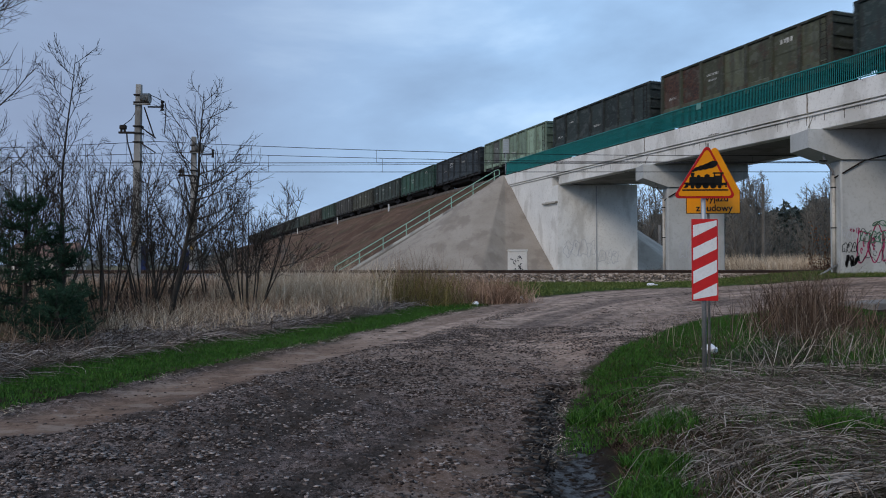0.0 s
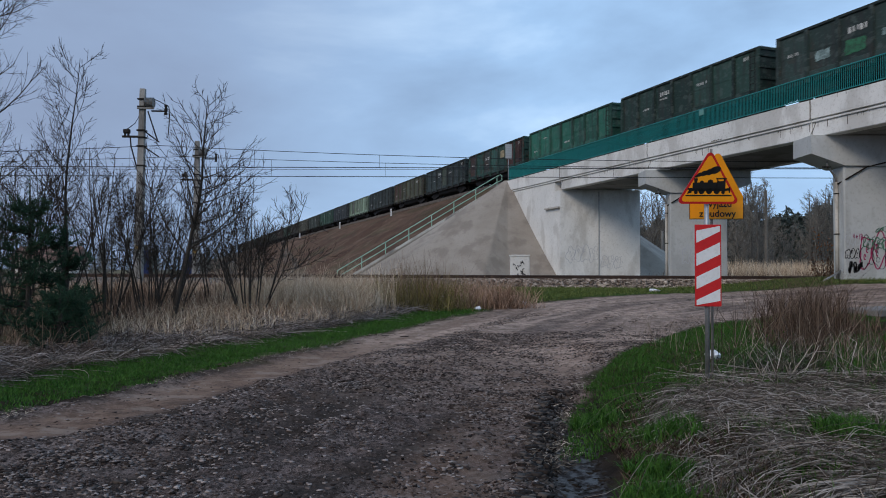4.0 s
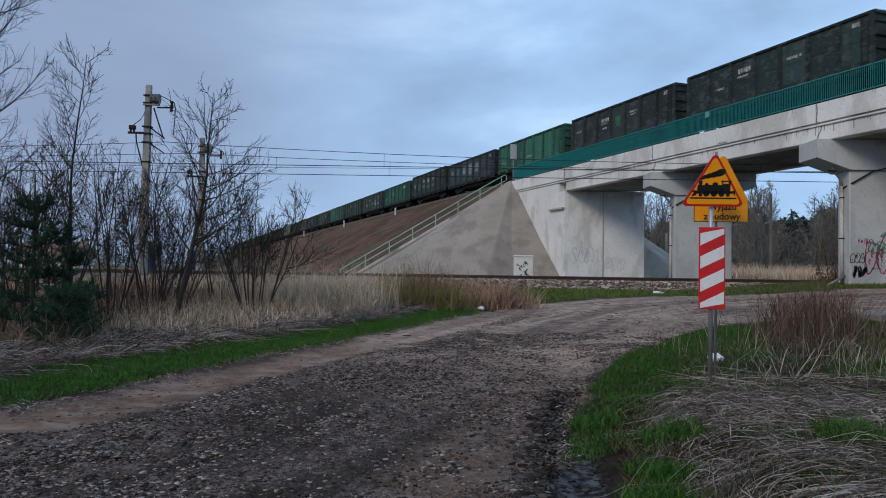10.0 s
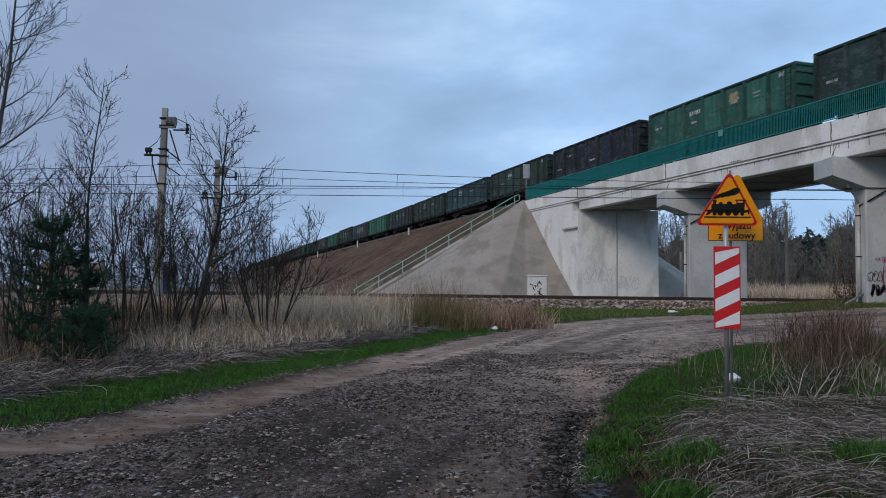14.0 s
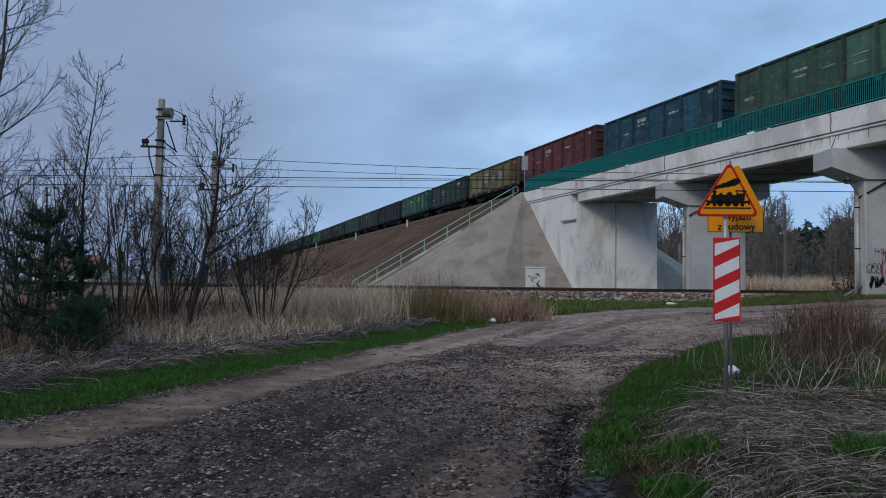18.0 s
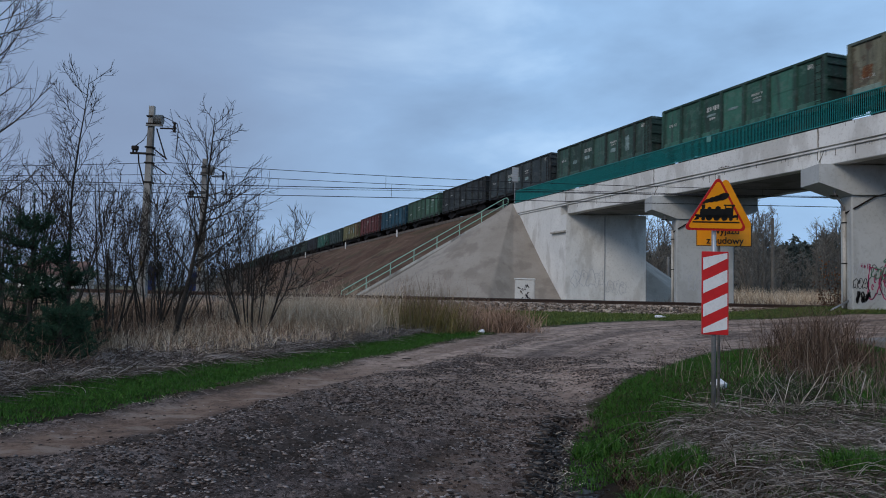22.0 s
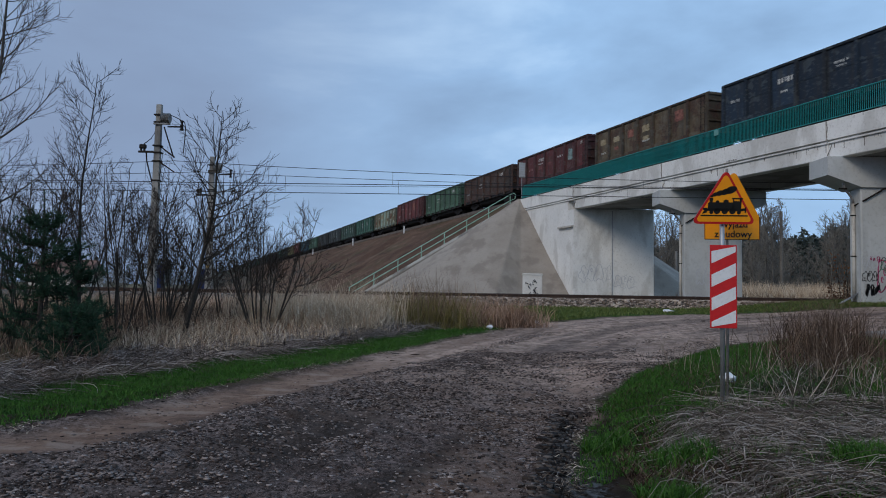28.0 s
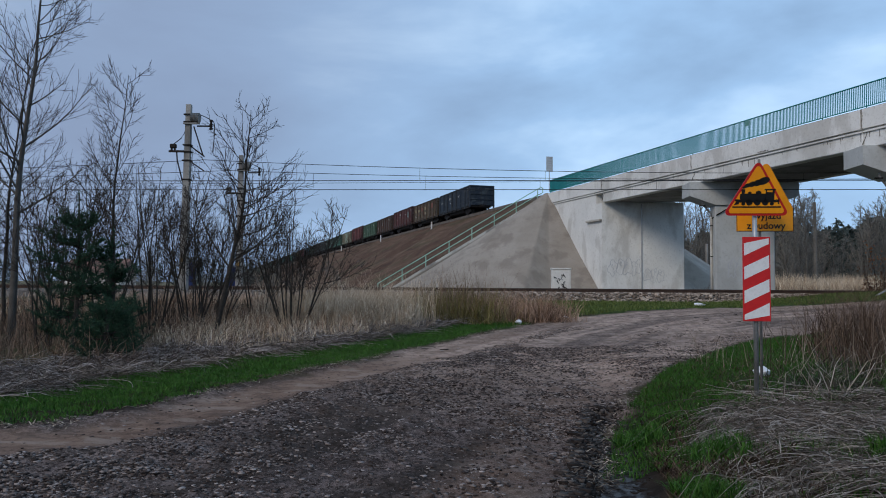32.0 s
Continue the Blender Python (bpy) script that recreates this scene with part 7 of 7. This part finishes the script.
def pine(x, y, h, seed, wide=0.36, boughs=52):
    """A young pine: rising shoots with brushes of long needles."""
    rs = random.Random(seed)
    z = float(ground_z(np.array(x), np.array(y)))
    t = thing("pine", "young dark green pine beside the thicket", "pine tree", pose(x, y, z))
    wood = Geo()
    wood.tube([(0, 0, -0.1), (0.03, 0, h * 0.5), (0.0, 0.02, h)], [0.055, 0.04, 0.008], 6)
    tips = [(Vector((0, 0, h * u)), Vector((0, 0, 1)), 1.0) for u in (0.72, 0.76, 0.8, 0.84, 0.88, 0.92, 0.96, 1.0)]
    whorls = max(3, int(h / 0.42))
    for k in range(boughs):
        u = (k % whorls + 0.4 * rs.random()) / whorls
        zz = h * (0.10 + 0.76 * u)
        f = (h * wide * (1 - u) ** 0.7 + 0.18) * rs.uniform(0.6, 1.2)
        a = k * 2.4 + rs.uniform(-0.5, 0.5)
        rise = rs.uniform(0.0, 0.45) + 0.5 * u
        s = Vector((0, 0, zz))
        m = s + Vector((math.cos(a) * f * 0.6, math.sin(a) * f * 0.6, f * rise * 0.2))
        e = s + Vector((math.cos(a) * f, math.sin(a) * f, f * rise))
        wood.tube([s, m, e], [0.014, 0.010, 0.005], 4)
        for v in (0.0, 0.15, 0.3, 0.45, 0.6, 0.75, 0.9, 1.0):
            tips.append((m.lerp(e, v), (e - m).normalized(), 1.0))
        for b in range(5):
            q = s.lerp(m, rs.uniform(0.35, 1.0)) if b < 3 else m.lerp(e, rs.uniform(0.2, 0.8))
            g = q + Vector((rs.uniform(-0.26, 0.26), rs.uniform(-0.26, 0.26), rs.uniform(0.03, 0.28)))
            wood.tube([q, g], [0.007, 0.004], 3)
            for v in (0.3, 0.55, 0.8, 1.0):
                tips.append((q.lerp(g, v), (g - q).normalized(), 0.95))
    part("trunk", wood, M_BARK, t)
    n = len(tips)
    each = 18
    g = np.random.RandomState(seed)
    p = np.repeat(np.array([tuple(q[0]) for q in tips]), each, 0)
    d = np.repeat(np.array([tuple(q[1]) for q in tips]), each, 0)
    k = np.repeat(np.array([q[2] for q in tips]), each)[:, None]
    v = d * 0.75 + g.uniform(-1, 1, (n * each, 3)) * np.array([1, 1, 0.8])
    v /= np.linalg.norm(v, axis=1)[:, None]
    side = np.cross(v, g.uniform(-1, 1, (n * each, 3)))
    side *= 0.0042 / np.linalg.norm(side, axis=1)[:, None]
    p = p - d * g.uniform(0, 0.07, (n * each, 1))
    e = p + v * g.uniform(0.07, 0.16, (n * each, 1)) * k
    vs = np.stack([p - side, p + side, e], 1)
    ob = soup("needles", vs, [np.arange(3 * n * each).reshape(-1, 3)], M_NEEDLE, "", "")
    ob.parent = t
    ob["label"] = "dark green needles"


pine(-8.3, 14.9, 3.25, 7, 0.36, 46)
pine(-7.75, 15.3, 2.5, 8, 0.26, 24)
pine(-7.2, 14.2, 1.1, 9, 0.45, 15)
pine(-6.9, 13.4, 1.2, 10, 0.5, 18)


def far_woods(name, label, spots, material, kind, seed, dense=420):
    """A distant wood: stems with crowns of many small pieces."""
    rs = np.random.RandomState(seed)
    vs, fs = [], []
    off = 0
    for x, y, h in spots:
        n = dense
        u = rs.rand(n)
        if kind == "conifer":
            zz = h * (0.08 + 0.92 * u)
            rr = h * 0.21 * (1.05 - u) ** 0.7 * (0.2 + 0.85 * rs.rand(n)) + 0.15
            size = h * 0.04
        else:
            zz = h * (0.15 + 0.85 * u)
            rr = h * 0.20 * np.sin(2.7 * (0.1 + 0.9 * u)) * (0.1 + 0.9 * rs.rand(n)) + 0.1
            size = h * 0.10
        a = rs.rand(n) * 6.283
        c = np.stack([x + rr * np.cos(a), y + rr * np.sin(a), zz], -1)
        if kind == "conifer":
            d1 = rs.randn(n, 3) * size * np.array([1, 1, 0.8])
            d2 = rs.randn(n, 3) * size * np.array([1, 1, 0.8])
        else:
            d1 = (rs.randn(n, 3) * 0.55 + np.array([0, 0, 0.75])) * size * (0.5 + rs.rand(n, 1))
            d2 = rs.randn(n, 3) * 0.04
        v = np.stack([c - d1 * 0.5, c + d1 * 0.5, c + d2], 1)
        vs.append(v.reshape(-1, 3))
        fs.append(off + np.arange(3 * n).reshape(-1, 3))
        off += 3 * n
        w = 0.012 * h
        t = np.array([(x - w, y, -0.5), (x + w, y, -0.5), (x, y, h * 0.95)])
        vs.append(t)
        fs.append(off + np.array([[0, 1, 2]]))
        off += 3
    soup(name, np.concatenate(vs), [np.concatenate(fs)], material, label, "woods")


def far_tree(seed, h, label):
    """A leafless tree across the railway: a trunk that forks, limbs and a veil of twigs."""
    rs = random.Random(seed)
    t = thing("tree", label, "tree")
    wood, twigs = Geo(), Geo()
    for stem in range(rs.randint(1, 3)):
        a = rs.uniform(0, 6.28)
        d = Vector((0.12 * math.cos(a) * stem, 0.12 * math.sin(a) * stem, 1)).normalized()
        pts, dirs, rad = shoot(wood, rs, Vector((0.4 * stem * math.cos(a), 0.4 * stem * math.sin(a), -0.3)), d, h * rs.uniform(0.8, 1.0), 0.012 * h, 0.03, 10, 0.02, 0.06, 5)
        for k in range(22):
            u = 0.22 + 0.76 * (k + rs.random()) / 22
            i = min(9, int(u * 10))
            bl = h * (0.24 * (1 - u) + 0.07) * rs.uniform(0.6, 1.2)
            bp, bd, br = shoot(twigs, rs, pts[i].lerp(pts[i + 1], u * 10 - i), off_shoot(rs, dirs[i], 46), bl, 0.034, 0.016, 4, 0.10, 0.12, 3)
            for j in range(9):
                m = rs.randint(0, 3)
                tp, td, tr = shoot(twigs, rs, bp[m].lerp(bp[m + 1], rs.random()), off_shoot(rs, bd[m], 40), bl * rs.uniform(0.25, 0.5), 0.016, 0.010, 2, 0.1, 0.12, 3)
                for e in range(3):
                    shoot(twigs, rs, tp[rs.randint(1, 2)], off_shoot(rs, td[1], 38), bl * rs.uniform(0.12, 0.25), 0.012, 0.008, 1, 0.08, 0.1, 3)
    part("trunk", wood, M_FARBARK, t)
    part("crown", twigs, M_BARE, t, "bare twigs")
    return t


def far_trees():
    label = "tall leafless tree with a grey trunk beyond the railway"
    protos = [far_tree(300 + i, h, label) for i, h in enumerate((11.0, 9.5, 12.0, 8.0))]
    rs = random.Random(61)
    # spots by their bearing and distance: between the abutment and the piers, then past the second pier
    spots = [(0.256, 92), (0.266, 104), (0.277, 88), (0.290, 98), (0.249, 118), (0.282, 122)]
    spots += [(0.383, 92), (0.391, 86), (0.402, 98), (0.411, 88), (0.419, 102), (0.431, 96), (0.447, 112), (0.465, 104), (0.483, 92), (0.495, 98), (0.512, 90)]
    tall = {0.391: 1.05, 0.402: 1.1, 0.431: 0.8, 0.447: 0.65, 0.465: 0.7}
    for i, (b, y) in enumerate(spots):
        f = 1.2 * tall.get(b, 0.95) * rs.uniform(0.88, 1.05) * (y / 95)
        m = pose(b * y, y, -0.3, 0, 0, rs.uniform(0, 360)) @ Matrix.Scale(f, 4)
        if i < 4:
            t = protos[i]
            t.matrix_basis = m
        else:
            t = copy_thing(protos[rs.randint(0, 3)], m)
        tagged(t, label, "tree", "trees beyond the railway")


far_trees()


def scribble(name, label, origin, ux, width, height, loops, r, material, seed):
    """Sprayed outlines: loose loops on a wall, drawn as flat bands."""
    rs = random.Random(seed)
    o = thing(name, label, "graffiti", pose(*origin))
    for k in range(loops):
        cx, cz = width * (k + 0.5) / loops, height * rs.uniform(0.42, 0.58)
        n = rs.randint(22, 34)
        a0, rx, rz = rs.uniform(0, 6.28), width / loops * rs.uniform(0.4, 0.75), height * rs.uniform(0.28, 0.5)
        pts = []
        for i in range(n):
            a = a0 + i * 0.42
            f = 0.75 + 0.3 * math.sin(i * 0.9 + a0 * 3) + rs.uniform(-0.08, 0.08)
            pts.append((cx + rx * f * math.cos(a), cz + rz * f * math.sin(a * 1.3)))
        g = Geo()
        vs = []
        y = -0.004 - 0.0012 * k
        for i in range(n):
            (xa, za), (xb, zb) = pts[max(i - 1, 0)], pts[min(i + 1, n - 1)]
            l = math.hypot(xb - xa, zb - za) or 1
            dx, dz = (xb - xa) / l * r, (zb - za) / l * r
            vs += [(pts[i][0] - dz, y, pts[i][1] + dx), (pts[i][0] + dz, y, pts[i][1] - dx)]
        g.add(vs, [(2 * i, 2 * i + 1, 2 * i + 3, 2 * i + 2) for i in range(n - 1)])
        part("stroke", g, material, o)
    return o


def band(points, r, y):
    """A flat painted line through points of a wall."""
    n, vs = len(points), []
    for i in range(n):
        (xa, za), (xb, zb) = points[max(i - 1, 0)], points[min(i + 1, n - 1)]
        l = math.hypot(xb - xa, zb - za) or 1
        dx, dz = (xb - xa) / l * r, (zb - za) / l * r
        vs += [(points[i][0] - dz, y, points[i][1] + dx), (points[i][0] + dz, y, points[i][1] - dx)]
    return Geo().add(vs, [(2 * i, 2 * i + 1, 2 * i + 3, 2 * i + 2) for i in range(n - 1)])


def outline(name, label, origin, width, height, count, r, material, seed):
    """Sprayed bubble shapes in a row: a swollen outline with a slit or an eye in each."""
    rs = random.Random(seed)
    o = thing(name, label, "graffiti", pose(*origin))
    for k in range(count):
        cx, cz = width * (k + 0.5) / count, height * rs.uniform(0.45, 0.55)
        rx, rz = width / count * rs.uniform(0.50, 0.62), height * rs.uniform(0.42, 0.52)
        lobes, ph, amp = rs.choice((3, 4, 5)), rs.uniform(0, 6.28), rs.uniform(0.12, 0.24)
        pts = []
        for i in range(37):
            a = 6.2832 * i / 36
            f = (1 / max(abs(math.cos(a)), abs(math.sin(a)))) ** 0.55 * (0.86 + amp * math.sin(lobes * a + ph))
            pts.append((cx + rx * f * math.cos(a) + 0.12 * rz * math.sin(a), cz + rz * f * math.sin(a)))
        part("stroke", band(pts, r * rs.uniform(0.8, 1.2), -0.004 - 0.0012 * k), material, o)
        for e in range(rs.randint(1, 2)):
            ex, ez, ew, eh = cx + rx * rs.uniform(-0.4, 0.3), cz + rz * rs.uniform(-0.4, 0.4), rx * rs.uniform(0.1, 0.3), rz * rs.uniform(0.1, 0.35)
            part("stroke", band([(ex + ew * math.cos(0.5 * i), ez + eh * math.sin(0.5 * i)) for i in range(12)], r * 0.8, -0.0045 - 0.0012 * k), material, o)
    return o


def graffiti():
    outline("graffito", "faint grey outline graffiti on the whitewashed abutment", (8.85, 55.42, 2.2), 2.25, 1.2, 4, 0.018, M_GRAFGREY, 1)
    outline("graffito", "faint grey outline graffiti on the whitewashed abutment", (11.4, 55.42, 1.68), 2.3, 1.05, 5, 0.018, M_GRAFGREY, 2)
    scribble("graffito", "small black tag on the whitewashed abutment", (12.85, 55.42, 2.85), 1, 0.95, 0.5, 3, 0.022, M_GRAFBLACK, 3)
    y2 = math.cos(radians(TURN)) * 26.0 + math.sin(radians(TURN)) * WEST - 0.505
    y1 = math.cos(radians(TURN)) * 38.3 + math.sin(radians(TURN)) * WEST - 0.505
    outline("graffito", "magenta bubble graffiti on the bridge pier", (18.05, y2, 1.62), 2.3, 1.65, 4, 0.026, M_GRAFPINK, 4)
    outline("graffito", "black inner lines of the graffiti on the bridge pier", (18.12, y2 - 0.006, 1.66), 2.2, 1.5, 4, 0.013, M_GRAFBLACK, 5)
    outline("graffito", "green letters across the magenta graffiti on the pier", (18.25, y2 - 0.012, 2.55), 2.0, 0.5, 5, 0.020, M_GRAFGREEN, 6)
    scribble("graffito", "green tags above the magenta graffiti on the pier", (18.75, y2 - 0.002, 3.2), 1, 1.4, 0.4, 4, 0.018, M_GRAFGREEN, 16)
    scribble("graffito", "small black figures on the bridge pier", (17.55, y2, 1.48), 1, 0.62, 0.6, 3, 0.032, M_GRAFBLACK, 7)
    outline("graffito", "thin black tags on the bridge pier", (17.45, y2, 2.1), 0.6, 0.5, 3, 0.014, M_GRAFBLACK, 8)
    outline("graffito", "thin grey tags on the bridge pier", (17.45, y2, 2.65), 0.65, 0.6, 3, 0.014, M_GRAFGREY, 18)
    scribble("graffito", "small pink tag on the bridge pier", (17.75, y2, 2.95), 1, 0.5, 0.3, 2, 0.016, M_GRAFPINK, 19)
    outline("graffito", "faint grey tag on the bridge pier", (13.95, y1, 1.9), 0.9, 1.3, 2, 0.022, M_GRAFGREY, 9)
    j = thing("wall_joint", "dark vertical joint with a thin pipe in the abutment wall", "wall joint", pose(11.22, 55.40, 1.0), "", "structure")
    part("pipe", Geo().tube([(0, 0, 0), (0, 0, 6.4)], 0.045, 8), M_GALV, j)


graffiti()


def kerb_slab():
    ob = part("concrete_slab", Geo().box((-1.6, -0.6, -0.1), (1.6, 0.6, 0.12), 0.03), M_SLEEPER, None, "", False, pose(13.4, 22.6, float(ground_z(np.array(13.4), np.array(22.6))), 0, -1, 24))
    tagged(ob, "grey concrete slab at the roadside among weeds", "concrete slab")


kerb_slab()


def litter():
    rs = random.Random(9)
    for x, y, r, words in ((4.06, 11.5, 0.11, "crumpled white plastic bag below the sign posts"), (3.05, 4.75, 0.05, "white scrap of litter in the dead grass"), (2.55, 24.6, 0.09, "white scrap of litter on the verge"), (0.95, 22.6, 0.09, "pale scrap of litter on the verge"), (8.9, 32.3, 0.22, "pale flat slab lying on the verge")):
        z = float(ground_z(np.array(x), np.array(y)))
        g = Geo()
        n = 9
        vs = [(0, 0, r * 1.2)]
        for j in range(3):
            for i in range(n):
                a = 6.283 * i / n
                f = r * (0.7, 1.15, 0.9)[j] * rs.uniform(0.7, 1.2)
                vs.append((f * math.cos(a), f * math.sin(a), r * (1.0, 0.5, -0.1)[j] * rs.uniform(0.7, 1.2)))
        fs = [(0, 1 + i, 1 + (i + 1) % n) for i in range(n)]
        for j in range(2):
            fs += [(1 + j * n + i, 1 + (j + 1) * n + i, 1 + (j + 1) * n + (i + 1) % n, 1 + j * n + (i + 1) % n) for i in range(n)]
        g.add(vs, fs)
        ob = part("litter", g, M_LITTER, None, "", False, pose(x, y, z + 0.01) @ Matrix.Diagonal((1, 1, 0.4 if r > 0.2 else 1, 1)))
        tagged(ob, words, "litter")


litter()


def sheds():
    for x, y, w, h in ((-28.3, 70, 1.5, 3.3), (-24.6, 72, 1.1, 3.0)):
        s = thing("blue_container", "dark blue sheet metal container beyond the railway", "container", pose(x, y, 0.0, 0, 0, 21))
        part("body", Geo().box((-w / 2, -1.2, 0), (w / 2, 1.2, h), 0.04), M_BLUE, s)
        part("door", Geo().box((-0.5, -1.24, 0.1), (0.5, -1.2, h - 0.2), 0.01), M_BLUE, s)
        part("pane", Geo().box((-0.35, -1.27, h * 0.62), (0.35, -1.236, h * 0.8), 0.005), M_GLASS, s)
    hx, hy = -63.0, 120.0
    s = thing("house", "small rendered house with a red tiled roof in the distance", "house", pose(hx, hy, 0.0))
    part("wall", Geo().box((-4.5, -3, 0), (4.5, 3, 2.9), 0.02), M_HOUSE, s)
    part("roof", Geo().add([(-5, -3.5, 2.9), (5, -3.5, 2.9), (5, 3.5, 2.9), (-5, 3.5, 2.9), (-5, 0, 5.2), (5, 0, 5.2)], [(0, 1, 5, 4), (2, 3, 4, 5), (0, 4, 3), (1, 2, 5), (0, 3, 2, 1)]), M_ROOF, s)
    for x in (-2.8, 0.0, 2.8):
        wd = part("window", Geo().box((x - 0.6, -3.05, 1.0), (x + 0.6, -3.0, 2.2), 0.01), M_SIGNWHITE, s)
        part("pane", Geo().box((x - 0.5, -3.07, 1.1), (x + 0.5, -3.045, 2.1), 0.005), M_GLASS, wd)
    shrub = thing("shrub", "russet shrub with dry orange leaves beyond the tracks", "shrub", pose(23.1, 45.9, 0.3))
    rs = random.Random(33)
    wood = Geo()
    tips = []
    for k in range(16):
        a, l = rs.uniform(0, 6.28), rs.uniform(1.5, 3.5) if k else 3.9
        d = Vector((0.28 * math.cos(a), 0.28 * math.sin(a), 1)).normalized() if k else Vector((0.02, 0, 1))
        pts, dirs, rad = shoot(wood, rs, Vector((0.25 * math.cos(a), 0.25 * math.sin(a), -0.2)), d, l, 0.03, 0.008, 6, 0.02, 0.12, 4)
        tips += [(q, k) for q in pts[2:]]
    part("stems", wood, M_BARK, shrub)
    for name, material, low, high in (("upper_leaves", M_ORANGE, 2.4, 9.0), ("lower_leaves", M_RUSSET, 0.2, 2.4)):
        g = Geo()
        for q, k in tips:
            if low <= q.z < high:
                for _ in range(22):
                    c = q + Vector((rs.gauss(0, 0.16), rs.gauss(0, 0.16), rs.gauss(0, 0.18)))
                    u = Vector((rs.gauss(0, 1), rs.gauss(0, 1), rs.gauss(0, 1))).normalized() * 0.06
                    v = u.cross(Vector((rs.gauss(0, 1), rs.gauss(0, 1), 1))).normalized() * 0.035
                    g.add([c - u, c + v, c + u, c - v], [(0, 1, 2, 3)])
        part(name, g, material, shrub)
    # a pale bar that leans against the pier
    lean = thing("leaning_bar", "pale grey steel bar leaning against the bridge pier", "bar", pose(16.35, 32.9, float(ground_z(np.array(16.35), np.array(32.9))) - 0.02))
    part("bar", Geo().tube([(0, 0, 0), (1.1, 0.45, 0.5)], 0.045, 8), M_GALV, lean, "", True)


sheds()


def background():
    rs = np.random.RandomState(77)
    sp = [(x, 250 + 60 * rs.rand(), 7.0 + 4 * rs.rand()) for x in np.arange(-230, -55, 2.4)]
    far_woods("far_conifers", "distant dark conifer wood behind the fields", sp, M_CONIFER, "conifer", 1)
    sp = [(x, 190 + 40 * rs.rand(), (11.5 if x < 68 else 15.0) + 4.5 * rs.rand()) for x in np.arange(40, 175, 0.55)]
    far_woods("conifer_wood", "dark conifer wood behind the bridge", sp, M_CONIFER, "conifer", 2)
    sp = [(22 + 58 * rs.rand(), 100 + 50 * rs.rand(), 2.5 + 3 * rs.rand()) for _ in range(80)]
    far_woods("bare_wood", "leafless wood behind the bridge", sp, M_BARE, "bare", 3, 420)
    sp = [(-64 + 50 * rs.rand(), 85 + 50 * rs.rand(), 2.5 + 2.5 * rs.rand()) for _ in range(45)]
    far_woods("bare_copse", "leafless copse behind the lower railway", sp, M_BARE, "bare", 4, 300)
    x, y = scatter(rs, 6000, lambda x, y: 0.2 + 0.8 * value_noise(x, y, 0.2, 97), (14, 50), (60, 64))
    blades(len(x), x, y, ground_z(x, y) - 0.3, (0.5, 1.7), 0.03, (0.02, 1.0), M_TALL, "dark_scrub", "dark brown scrub beyond the railway", "scrub", 141, 0.4)
    x, y = scatter(rs, 14000, lambda x, y: np.ones_like(x), (14, 66), (62, 95))
    blades(len(x), x, y, ground_z(x, y) - 0.3, (1.3, 2.6), 0.05, (0.02, 0.4), M_REED, "reed_field", "pale dry reed field beyond the railway", "reeds", 14, 0.3)
    p = thing("utility_pole", "dark wooden utility pole beyond the railway", "utility pole", pose(33.9, 80, -0.2))
    part("pole", Geo().tube([(0, 0, 0), (0.02, 0, 10.4)], [0.21, 0.15], 8), M_FARBARK, p)
    p = thing("utility_pole", "slender grey pole beyond the railway", "utility pole", pose(20.6, 72, -0.2))
    part("pole", Geo().tube([(0, 0, 0), (0, 0, 5.6)], [0.16, 0.12], 8), M_POLE, p)


background()


# ---- movement ----
def motions():
    for k, w in WAGONS.items():
        walk(w, [(t, HIGH @ pose(TRACK_D, wagon_s(k, t), RAIL_Z)) for t in range(0, 33, 4)])


motions()
